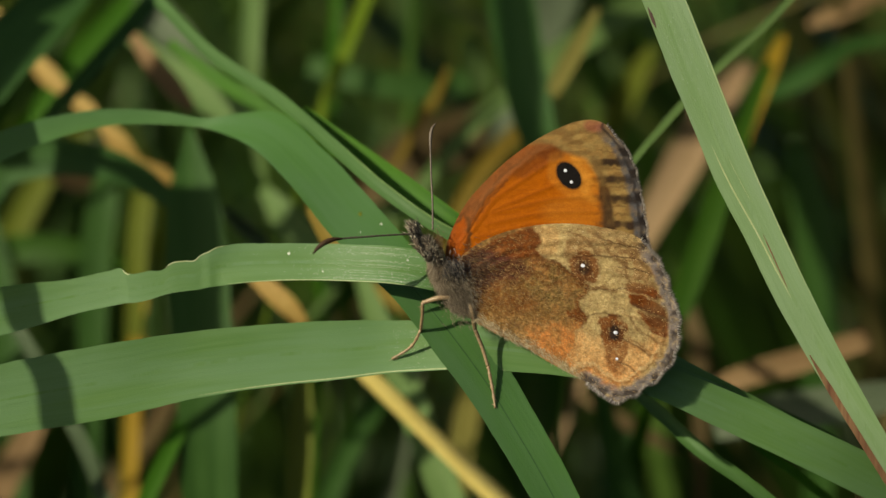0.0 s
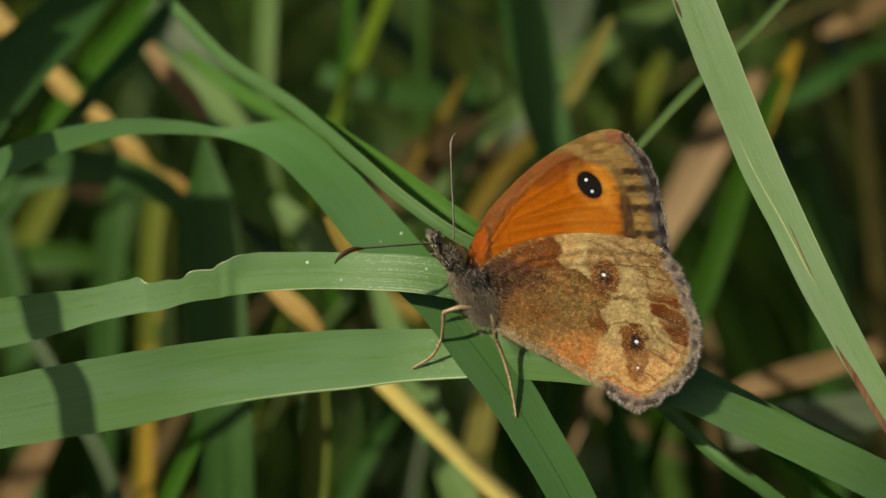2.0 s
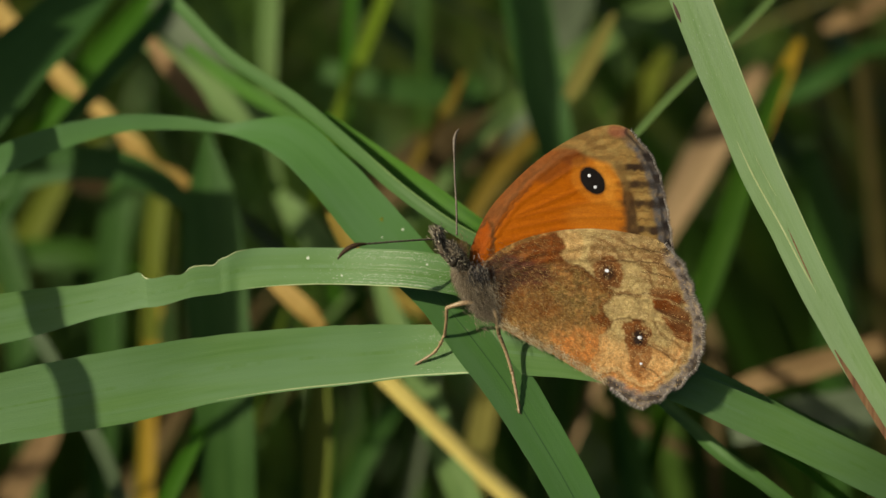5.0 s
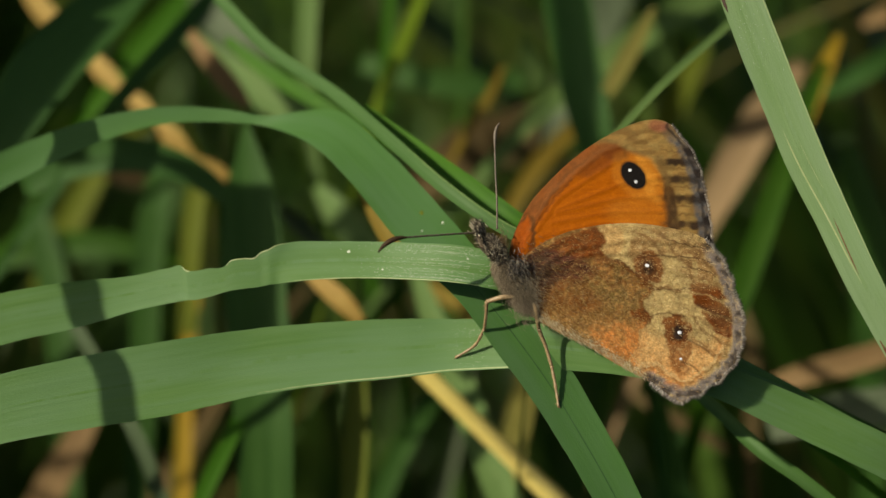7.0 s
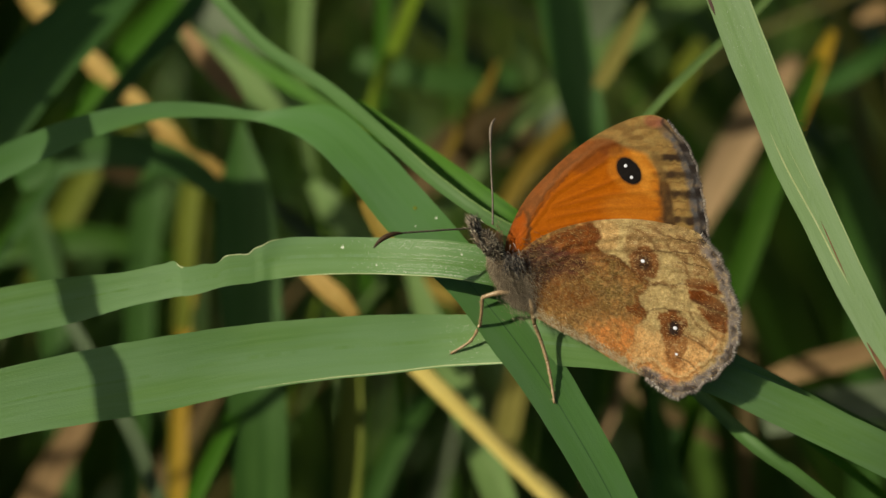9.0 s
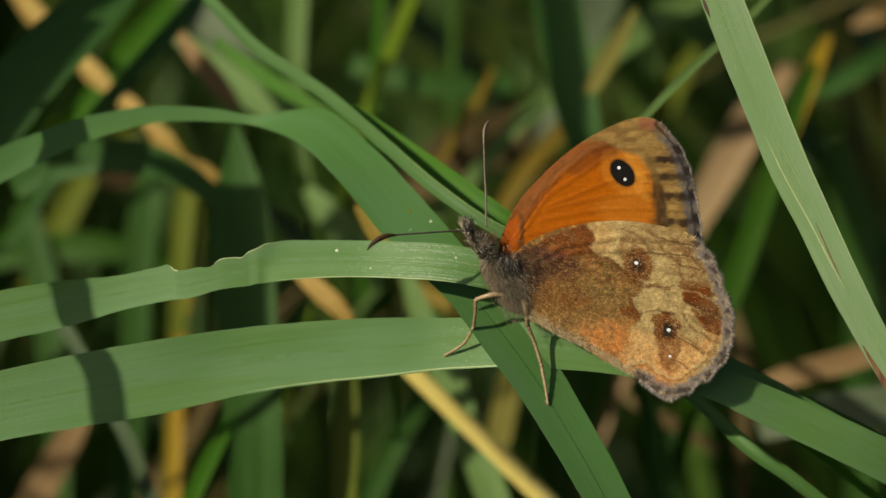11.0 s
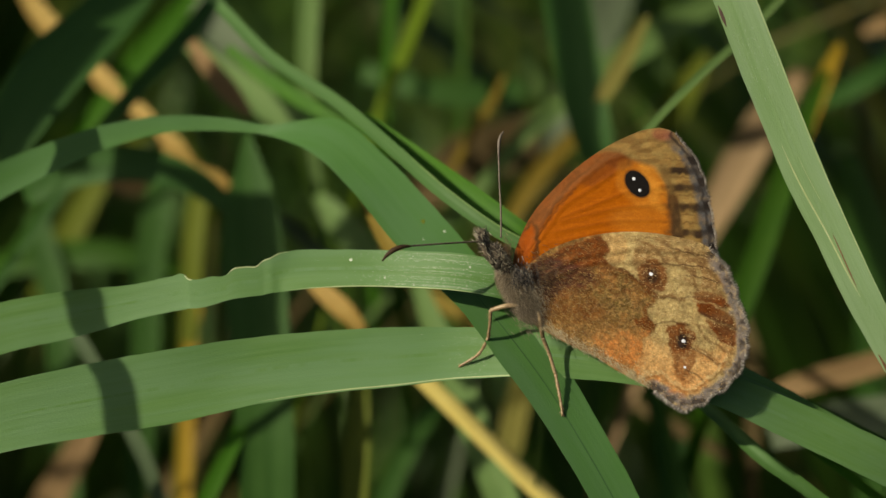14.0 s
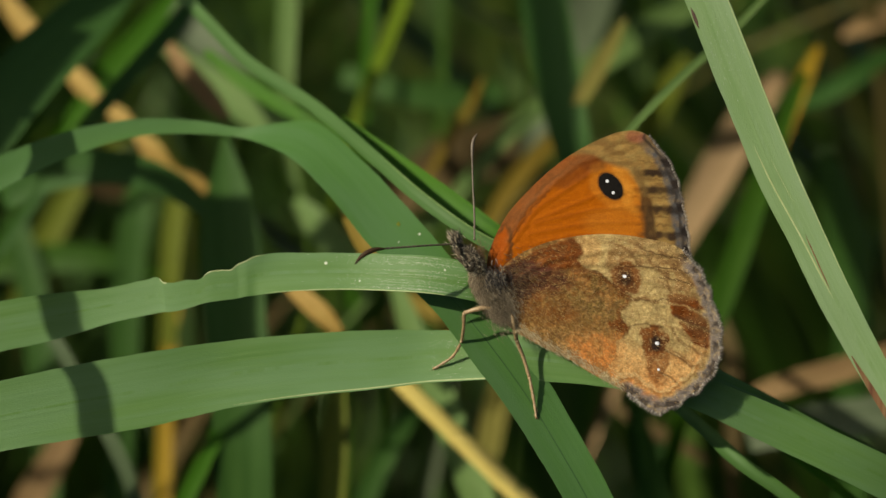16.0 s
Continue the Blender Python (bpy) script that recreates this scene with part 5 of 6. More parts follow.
HIND_EDGE = [(912, 478), (926, 456), (958, 431), (1000, 412), (1040, 402), (1090, 396), (1140, 397), (1190, 405), (1228, 414), (1246, 424), (1258, 437),
             (1270, 452), (1278, 458), (1284, 480), (1294, 494), (1296, 516), (1306, 534), (1310, 552), (1314, 564), (1311, 586), (1313, 606), (1304, 624), (1300, 642),
             (1284, 656), (1272, 674), (1250, 682), (1236, 698), (1218, 702), (1204, 711), (1186, 704), (1166, 690), (1146, 674), (1120, 660), (1080, 638), (1040, 612), (1000, 594), (974, 580), (950, 566), (930, 548), (914, 520)]
FORE_VEINS = [[(905, 470), (975, 345), (1060, 272), (1180, 232)], [(905, 470), (990, 350), (1090, 285), (1228, 283)], [(985, 372), (1100, 325), (1175, 313), (1241, 314)],
              [(985, 376), (1090, 352), (1175, 345), (1247, 345)], [(975, 395), (1080, 376), (1175, 374), (1252, 377)], [(950, 420), (1060, 396), (1175, 399), (1256, 404)]]
HIND_VEINS = [[(914, 494), (1010, 440), (1110, 425), (1250, 432)], [(914, 494), (1040, 450), (1150, 445), (1276, 470)], [(1020, 462), (1130, 470), (1200, 480), (1292, 510)],
              [(1020, 466), (1140, 500), (1220, 520), (1306, 545)], [(1010, 490), (1120, 530), (1220, 560), (1310, 585)], [(990, 510), (1100, 560), (1200, 600), (1300, 634)],
              [(960, 515), (1080, 580), (1180, 640), (1256, 680)], [(930, 515), (1040, 590), (1130, 650), (1190, 700)]]


PALE_BAND = [(1052, 392), (1062, 412), (1070, 428), (1059, 440), (1074, 455), (1097, 462), (1117, 478), (1136, 492), (1153, 504), (1150, 520), (1134, 531), (1139, 546), (1151, 560),
             (1143, 573), (1130, 584), (1128, 610), (1112, 632), (1096, 650), (1150, 760), (1400, 760), (1400, 300), (1060, 300)]


def vein_distance(x, y, veins):
    return np.min([near_line(x, y, v)[0] for v in veins], axis=0)


def area(x, y, pts, soft):
    """1 inside the closed outline, 0 outside, fading over soft on either side of it."""
    d, _ = near_line(x, y, pts + pts[:1])
    return step(-soft, soft, d * (2 * inside(x, y, pts) - 1))


def line(x, y, pts, wide, core):
    """1 on the broken line, fading to 0 at wide from it."""
    return step(wide, core, near_line(x, y, pts)[0])


def fore_values(x, y, rim):
    wx, wy = x + 9 * (lattice(x, y, 0.05, 1) - 0.5), y + 9 * (lattice(x, y, 0.05, 2) - 0.5)
    fx, fy = x + 6 * (lattice(x, y, 0.16, 3) - 0.5), y + 6 * (lattice(x, y, 0.16, 4) - 0.5)
    dc, _ = near_line(fx, fy, [(900, 456), (903, 435), (914, 404), (938, 360), (974, 319), (1010, 285), (1052, 254), (1100, 228), (1140, 214), (1168, 213)])
    rim_line = [(1188, 222), (1214, 254), (1232, 288), (1241, 318), (1247, 350), (1253, 384), (1258, 430)]
    dm, _ = near_line(x, y, rim_line)
    dmw = dm + 6 * (lattice(x, y, 0.09, 5) - 0.5)
    dv = vein_distance(x + 3 * (lattice(x, y, 0.08, 8) - 0.5), y, FORE_VEINS)
    mott, fleck = lattice(x, y, 0.12, 6), lattice(x, y, 0.28, 54)
    # the ochre tip, beyond the end of the dark inner line and above the eyespot
    tip = [(1040, 254), (1092, 255), (1106, 270), (1130, 276), (1152, 284), (1165, 306), (1174, 335), (1180, 365), (1182, 450), (1300, 450), (1300, 150), (1060, 150)]
    ochre = area(wx, wy, tip, 6)
    front_line = [(936, 448), (940, 420), (944, 398), (958, 370), (985, 332), (1012, 302), (1048, 277), (1072, 264), (1092, 259), (1102, 266), (1106, 276)]
    ember = area(fx, fy, [(908, 448), (907, 420), (916, 398), (934, 380), (940, 392), (934, 422), (928, 448), (918, 456)], 5)
    fold = line(fx, fy, front_line, 5.5, 1.0)
    fold_in = line(fx, fy, [(948, 402), (964, 374), (988, 344), (1010, 318)], 3.5, 0.6)
    edge_costa = line(fx, fy, [(903, 456), (905, 430), (918, 396), (946, 358), (980, 318)], 4.5, 1.0)
    shoulder = step(30, 16, dc) * (1 - ochre)
    between = area(fx, fy, [(944, 398), (985, 332), (1048, 277), (1092, 259), (1070, 250), (1030, 268), (985, 308), (950, 350), (930, 392)], 5)
    tongue = np.maximum(blob(fx, fy, 1086, 268, 22, 13, 12, 0.7), 0.7 * blob(fx, fy, 1060, 284, 34, 13, -35, 0.9))
    band = line(wx, wy, [(1180, 325), (1186, 360), (1190, 415)], 17, 5) * step(315, 352, y) + 0.55 * line(wx, wy, [(1166, 283), (1174, 312), (1181, 345)], 13, 3)
    lane = lambda yy, h: step(h, h * 0.2, np.abs(fy - yy - 5 * (lattice(x, y, 0.06, 9) - 0.5)))
    thick = sum(lane(yy, 11) for yy in (286, 318, 352, 398)) * step(1154, 1190, x + 10 * (lattice(x, y, 0.2, 19) - 0.5))
    thin = sum(lane(yy, 3.5) for yy in (268, 300, 331, 365, 378)) * step(1150, 1185, x)
    bars = np.clip(thick * (0.6 + 0.6 * lattice(x, y, 0.09, 18)), 0, 1)
    ends = sum(step(14, 5, np.abs(y - yy)) for yy in (270, 308, 349, 392, 424))
    streak = lattice(x * 0.18 + y * 0.05, y, 0.30, 11)
    clouds = step(0.42, 0.75, lattice(x * 0.4 + y * 0.15, y, 0.11, 14))
    return {
        "rust": np.maximum.reduce([1.0 * fold, 0.7 * fold_in, 0.5 * edge_costa, 1.0 * tongue, 0.30 * step(4, 0.8, dv) * step(1165, 1120, x), 0.26 * step(0.5, 0.85, streak) * (1 - ochre), 0.20 * step(1060, 930, x) * (1 - ochre), 0.35 * between]),
        "glowing": 0.75 * blob(wx, wy, 1150, 312, 16, 34, -18, 0.7) * (0.4 + 0.8 * lattice(x * 0.25, y, 0.2, 57)) + 0.35 * blob(wx, wy, 1120, 311, 38, 27, 50, 0.4) + 0.3 * blob(wx, wy, 1140, 375, 45, 22, 0, 0.9),
        "costa": np.maximum(shoulder * (0.8 + 0.4 * mott), 0.6 * between),
        "ochre": ochre * (1.0 - 0.18 * lattice(x, y, 0.14, 13)),
        "ember": 0.9 * ember * (0.7 + 0.4 * lattice(x, y, 0.2, 52)),
        "umber": np.maximum.reduce([0.5 * fold * (0.5 + 0.6 * mott), 0.3 * tongue, 0.2 * fold_in, 0.2 * edge_costa * (0.3 + mott), 0.95 * np.clip(band, 0, 1) * (0.75 + 0.4 * mott), 0.9 * bars, 0.5 * np.clip(thin, 0, 1),
                                    0.8 * line(fx, fy, [(941, 448), (943, 420), (946, 396)], 5, 1.5), 0.7 * line(fx, fy, [(906, 450), (905, 422), (914, 398), (934, 378), (946, 392)], 4.5, 1.0), 0.5 * ochre * clouds, 0.2 * ochre * step(0.5, 0.75, lattice(x * 0.4, y, 0.26, 15)), 0.28 * shoulder * step(0.5, 0.75, lattice(x, y, 0.16, 55)) * (1 - ember),
                                    0.7 * line(fx, fy, [(908, 450), (916, 458), (928, 452)], 6, 2)]),
        "slate": step(25, 16, dmw) * (0.6 + 0.5 * lattice(x, y, 0.16, 17)) * step(232, 258, y) + 0.35 * step(24, 12, dmw) * step(258, 235, y),
        "pink": 0.6 * blob(wx, wy, 1166, 225, 13, 8, 15, 0.8),
        "black": np.maximum.reduce([0.75 * blob(x, y, 1120, 311, 26.5, 18, 51, 0.16), 0.55 * np.clip(band, 0, 1) * step(330, 360, y) * (0.6 + 0.5 * mott), np.clip(ends, 0, 1) * step(13, 8, dm), 0.75 * step(4, 1.5, np.abs(dmw - 8)), 0.8 * bars * (0.35 + 0.65 * step(70, 35, dmw))]) * 0.95,
    }


def hind_values(x, y, rim):
    wx, wy = x + 14 * (lattice(x, y, 0.07, 21) - 0.5), y + 14 * (lattice(x, y, 0.07, 22) - 0.5)
    fx, fy = wx + 6 * (lattice(x, y, 0.25, 23) - 0.5), wy + 6 * (lattice(x, y, 0.25, 24) - 0.5)
    ex, ey = x + 5 * (lattice(x, y, 0.22, 25) - 0.5), y + 5 * (lattice(x, y, 0.22, 26) - 0.5)
    db, _ = near_line(ex, ey, PALE_BAND[:14])
    outer = area(ex, ey, PALE_BAND, 2.5)
    rim_line = [(1246, 422), (1278, 460), (1296, 505), (1310, 552), (1313, 600), (1302, 640), (1272, 672), (1236, 697), (1204, 711), (1170, 694), (1146, 675)]
    dm, _ = near_line(x, y, rim_line)
    dmw = dm + 9 * (lattice(x, y, 0.10, 27) - 0.5)
    dv = vein_distance(x + 5 * (lattice(x, y, 0.06, 28) - 0.5), y + 5 * (lattice(x, y, 0.06, 29) - 0.5), HIND_VEINS)
    mott, fleck, big = lattice(x, y, 0.11, 30), lattice(x, y, 0.32, 31), lattice(x, y, 0.05, 36)
    rays = lattice((x - 914) / 60, np.arctan2(y - 494, x - 914) * 60, 1.0, 41)
    # the dark patch on the front of the disc, and the dark root
    patch = area(ex, ey, [(958, 448), (980, 428), (1010, 415), (1040, 406), (1052, 402), (1064, 412), (1071, 429), (1058, 439), (1068, 453), (1040, 457), (1005, 461), (970, 470)], 3.5)
    patch_rim = line(ex, ey, [(1050, 404), (1063, 413), (1068, 428), (1056, 439), (1066, 452)], 11, 3) * patch
    loops = line(ex, ey, [(1006, 424), (1022, 424), (1035, 431), (1030, 441), (1012, 446), (1000, 451)], 3.5, 1.0) + line(ex, ey, [(975, 440), (988, 436), (1000, 424)], 3.5, 1.0)
    root = area(fx, fy, [(914, 468), (935, 448), (960, 440), (990, 450), (1020, 462), (1046, 470), (1040, 488), (1005, 498), (960, 512), (925, 504)], 13)
    blots = np.maximum.reduce([blob(fx, fy, 960, 496, 14, 8, -10, 0.6), 0.8 * blob(fx, fy, 1006, 480, 20, 8, -8, 0.7), 0.7 * blob(fx, fy, 958, 462, 14, 9, -35, 0.8), 0.6 * blob(fx, fy, 962, 524, 12, 16, 20, 0.9)])
    ridge = line(ex, ey, [(1000, 463), (1040, 460), (1075, 459), (1097, 463), (1118, 479), (1140, 496)], 5, 1.2)
    moss = area(fx, fy, [(1040, 472), (1095, 470), (1140, 500), (1140, 530), (1120, 552), (1060, 540), (1015, 520)], 18)
    ginger = area(fx, fy, [(1040, 584), (1080, 574), (1136, 574), (1134, 606), (1154, 640), (1172, 674), (1140, 668), (1100, 642), (1060, 612)], 18)
    lower = area(fx, fy, [(1130, 580), (1180, 596), (1232, 606), (1292, 596), (1272, 640), (1228, 684), (1196, 698), (1150, 668), (1108, 640)], 14)
    hem = step(46, 26, dmw) * step(600, 650, y)
    front = area(ex, ey, [(1052, 396), (1095, 398), (1104, 424), (1094, 452), (1074, 455), (1059, 440), (1070, 428), (1062, 412)], 6)
    lobes = np.maximum.reduce([area(ex, ey, p, 3.5) for p in (
        [(1214, 503), (1240, 499), (1270, 508), (1286, 530), (1264, 529), (1242, 520), (1226, 518)],
        [(1222, 520), (1242, 521), (1266, 530), (1288, 545), (1294, 566), (1268, 557), (1240, 548), (1226, 540)],
        [(1238, 550), (1268, 558), (1294, 570), (1295, 592), (1282, 599), (1262, 586), (1246, 566)])])
    cells = np.maximum.reduce([line(ex, ey, [(1232, 541), (1262, 552), (1292, 567)], 6, 1.5), 0.6 * line(ex, ey, [(1240, 516), (1268, 528), (1288, 540)], 4, 1.0), 0.65 * line(ex, ey, [(1226, 562), (1240, 584), (1266, 600), (1288, 612)], 4, 1.0),
                               0.55 * line(ex, ey, [(1222, 598), (1246, 612), (1264, 630)], 4, 1.0), 0.5 * line(ex, ey, [(1242, 570), (1264, 587), (1290, 592)], 4, 1.0)])
    streaks = np.maximum.reduce([line(ex, ey, p, 5, 1.0) for p in ([(1166, 412), (1178, 428), (1190, 446)], [(1190, 446), (1214, 468), (1226, 500)], [(1206, 424), (1240, 450), (1264, 486)], [(1236, 432), (1262, 458)], [(1150, 512), (1176, 508), (1200, 516)], [(1120, 410), (1150, 424), (1170, 452)])])
    fine = np.maximum.reduce([line(x + 3 * mott, y + 4 * mott, p, 2.8, 0.7) for p in ([(1128, 457), (1180, 455), (1226, 458), (1258, 466)], [(1206, 474), (1236, 478), (1266, 488)], [(1148, 512), (1190, 514), (1230, 512)], [(1175, 424), (1205, 434), (1240, 440)],
                                                                                      [(1234, 540), (1262, 552), (1298, 570)], [(1214, 600), (1240, 614), (1264, 634)], [(1150, 560), (1184, 556), (1212, 562)], [(1204, 640), (1226, 650), (1240, 664)])])
    eye_a = np.maximum(blob(fx, fy, 1146, 474, 24, 25, 0, 0.4), 0.6 * blob(fx, fy, 1131, 438, 15, 16, 0, 0.6))
    eye_b = np.maximum(blob(fx, fy, 1194, 586, 20, 26, 0, 0.4), 0.8 * blob(fx, fy, 1200, 622, 16, 32, -4, 0.5))
    corner = 0.75 * blob(fx, fy, 1246, 464, 30, 38, -35, 0.6)
    net = step(0.07, 0.015, np.abs(lattice(x + 6 * fleck, y, 0.05, 44) - 0.5)) + 0.7 * step(0.07, 0.015, np.abs(lattice(x, y + 6 * fleck, 0.085, 45) - 0.5))
    return {
        "moss": 0.8 * moss * (1 - outer) * (0.5 + 0.6 * mott),
        "buff": np.clip(0.95 * outer * lower + 0.30 * (1 - outer) * step(0.5, 0.75, lattice(x, y, 0.36, 35)) + 0.55 * front * (0.6 + 0.6 * mott) + 0.35 * (1 - outer) * step(540, 610, fy) * mott + 0.35 * corner * mott, 0, 1),
        "ginger": np.clip(ginger * (0.2 + 1.1 * mott) + 0.25 * (1 - outer) * step(0.5, 0.75, big) + 0.55 * outer * lower * hem * (0.4 + 0.7 * mott) + 0.4 * outer * step(0.45, 0.75, big) * lower + 0.35 * outer * blob(fx, fy, 1262, 604, 30, 22, 20, 0.8), 0, 1),
        "cream": np.clip(outer * (1 - lower) * (1 - 0.55 * front) * (0.72 + 0.45 * mott), 0, 1) + 0.4 * outer * lower * blob(fx, fy, 1150, 606, 24, 34, -20, 0.8) + 0.35 * lower * blob(fx, fy, 1236, 622, 22, 18, 10, 0.8),
        "rust": np.maximum.reduce([0.95 * patch * (0.72 + 0.4 * mott), 0.95 * patch_rim, 0.8 * root * (0.5 + 0.6 * mott), 0.6 * (1 - outer) * blob(fx, fy, 985, 520, 60, 26, 20, 0.8) * (0.3 + 0.9 * mott), 0.5 * (1 - outer) * blob(fx, fy, 1040, 480, 70, 22, 5, 0.8) * step(0.35, 0.65, mott), 0.98 * lobes * (0.75 + 0.35 * rays), 0.7 * step(10, 2, db) * (1 - outer) * step(455, 470, y), 0.85 * eye_a, 0.9 * eye_b, 0.85 * (1 - outer) * blob(fx, fy, 1134, 556, 17, 11, 0, 0.5),
                                   0.75 * corner * step(0.3, 0.6, mott), 0.6 * outer * blob(fx, fy, 1200, 428, 60, 24, 15, 0.7) * mott, 0.35 * outer * step(4, 1.2, dv) * step(1200, 1230, x), 0.4 * (1 - outer) * step(0.58, 0.75, mott) * step(1050, 960, x), 0.5 * streaks, 0.5 * cells]),
        "plum": np.clip(0.98 * root * (0.55 + 0.8 * mott) + 0.35 * patch * step(1010, 960, x), 0, 1),
        "umber": np.maximum.reduce([0.7 * fine, 0.75 * blots * (0.6 + 0.6 * mott), 0.55 * np.clip(loops, 0, 1), 0.6 * patch_rim * (0.3 + 0.7 * mott), 0.6 * ridge, 0.45 * step(4, 1, db) * (0.4 + 0.8 * fleck), 0.75 * cells, 0.5 * streaks * (0.4 + 0.7 * mott), 0.5 * blob(fx, fy, 1272, 556, 18, 14, 20, 0.7),
                                    0.7 * blob(fx, fy, 1144, 473, 12, 13, 0, 0.6), 0.45 * blob(fx, fy, 1150, 492, 10, 12, 0, 0.8), 0.75 * blob(fx, fy, 1199, 589, 12, 15, 0, 0.6), 0.42 * (1 - outer) * step(0.55, 0.8, lattice(x, y, 0.42, 48)), 0.26 * (1 - outer) * step(0.58, 0.8, lattice(x, y, 0.24, 49)), 0.34 * outer * step(0.55, 0.8, lattice(x, y, 0.4, 38)), 0.30 * outer * step(0.55, 0.8, lattice(x * 0.8 + 0.5 * y, y - 0.4 * x, 0.10, 47)) * (1 - lower),
                                    0.5 * np.clip(net, 0, 1) * (0.25 + 0.75 * mott), 0.6 * step(4.5, 1, np.abs(dmw - 27)) * (0.35 + 0.8 * fleck)]),
        "slate": step(24, 15, dmw) * 0.9 * step(1150, 1190, x + 0.5 * (y - 600)),
        "pale": 0.55 * step(5, 1.5, np.abs(dmw - 33)) * step(580, 640, y) + 0.4 * outer * step(0.72, 0.9, fleck) * (1 - lobes) + 0.6 * step(5, 2, np.hypot(x - 1131, y - 438)) + 0.35 * step(10, 4, dm) * step(0.4, 0.7, lattice(x, y, 0.3, 46)),
        "black": step(17, 8, dmw) * step(0.45, 0.66, lattice(x, y, 0.085, 33)) * 0.75 + 0.9 * blob(x, y, 1198, 589, 7, 11, 0, 0.4) + 0.6 * blob(x, y, 1146, 474, 7, 9, 0, 0.6),
    }


def wing_depth(x, y):
    """The closed wings lean back a little and bulge."""
    return 1.8 - 0.0026 * (712 - y) + 0.35 * np.sin((x - 900) * 0.009) + 0.05 * (lattice(x, y, 0.02, 40) - 0.5)


def fore_depth(x, y):
    d = vein_distance(x, y, FORE_VEINS)
    return wing_depth(x, y) - 0.42 + 0.05 * step(8, 0, d) - 0.10 * np.sin((y - 200) * 0.2) * step(1150, 1240, x) * 0.4


def hind_depth(x, y):
    d = vein_distance(x, y, HIND_VEINS)
    return wing_depth(x, y) + 0.11 * step(9, 0, d) + 0.06 * (lattice(x, y, 0.10, 60) - 0.5) + 0.025 * (lattice(x, y, 0.25, 61) - 0.5) + 0.07 * np.sin((y - 400) * 0.17) * step(1230, 1310, x)


def disc(name, cx, cy, rx, ry, turn, z_of, mat, parent, label, lift=0.03):
    """A small raised spot of scales."""
    a = radians(turn)
    verts, faces = [at(cx, cy, float(z_of(cx, cy)) + lift * 1.3)], []
    rng = np.random.RandomState(int(cx))
    n = 40
    for ring, dz in ((0.6, 1.25), (1.0, 1.0)):
        for k in range(n):
            t = 2 * math.pi * k / n
            w = 1 + rng.uniform(-0.02, 0.02) * (ring == 1.0)
            u, v = rx * ring * w * math.cos(t), ry * ring * w * math.sin(t)
            qx, qy = cx + u * math.cos(a) - v * math.sin(a), cy + u * math.sin(a) + v * math.cos(a)
            verts.append(at(qx, qy, float(z_of(qx, qy)) + lift * dz))
    for k in range(n):
        q = (k + 1) % n
        faces += [(0, 1 + q, 1 + k), (1 + k, 1 + q, 1 + n + q, 1 + n + k)]
    return part(name, mesh_object(name, verts, faces, mat), parent, label)


def fringe(edge, lo, hi, z_of, parent, seed, length=(5, 13), per=4.0, inset=(-1, 5)):
    """The fringe of hair scales along a wing's outer margin."""
    rng = np.random.RandomState(seed)
    e = edge[lo:hi]
    c = e.mean(axis=0) - np.array((140, 20))
    roots, ways, lens = [], [], []
    for a, b in zip(e[:-1], e[1:]):
        m = max(1, int(np.hypot(*(b - a)) * per))
        nrm = np.array((b[1] - a[1], -(b[0] - a[0])))
        nrm = nrm / (np.linalg.norm(nrm) + 1e-9)
        if nrm @ (a - c) < 0:
            nrm = -nrm
        for _ in range(m):
            p = a + (b - a) * rng.uniform()
            p = p - nrm * rng.uniform(*inset)
            z = float(z_of(p[0], p[1])) + rng.uniform(-0.02, 0.09)
            w = nrm + rng.normal(0, 0.2, 2)
            roots.append(at(p[0], p[1], z))
            ways.append((w[0], -w[1], rng.normal(0, 0.18)))
            lens.append(rng.uniform(*length) * UNIT)
    v, f = hairs(roots, ways, lens, 0.62 * UNIT)
    return part("fringe", mesh_object("fringe", v, f, FRINGE), parent, "grey and white hair fringe")


def fuzz(name, count, sampler, way, length, width, z_of, mat, parent, seed, label, stray=0.35):
    """Fine hairs lying over a wing or the body."""
    rng = np.random.RandomState(seed)
    roots, ways, lens = [], [], []
    while len(roots) < count:
        x, y = sampler(rng)
        roots.append(at(x, y, float(z_of(x, y)) + 0.01))
        ways.append((way[0] + rng.normal(0, stray), way[1] + rng.normal(0, stray), way[2] + rng.normal(0, 0.12)))
        lens.append(rng.uniform(*length) * UNIT)
    v, f = hairs(roots, ways, lens, width * UNIT)
    return part(name, mesh_object(name, v, f, mat), parent, label)


def ellipsoid(cx, cy, z, rx, ry, rz, turn, lumps, seed):
    verts, faces, nu, nv = [], [], 26, 18
    a = radians(turn)
    for i in range(nv + 1):
        t = math.pi * i / nv
        for j in range(nu):
            p = 2 * math.pi * j / nu
            u, v, w = math.cos(t), math.sin(t) * math.cos(p), math.sin(t) * math.sin(p)
            k = 1 + lumps * (noise.noise((u * 3 + seed, v * 3, w * 3)))
            x, y = rx * u * k, ry * v * k
            verts.append(at(cx + x * math.cos(a) - y * math.sin(a), cy + x * math.sin(a) + y * math.cos(a), z + rz * w * k))
    for i in range(nv):
        for j in range(nu):
            q = (j + 1) % nu
            faces.append((i * nu + j, i * nu + q, i * nu + nu + q, i * nu + nu + j))
    return verts, faces


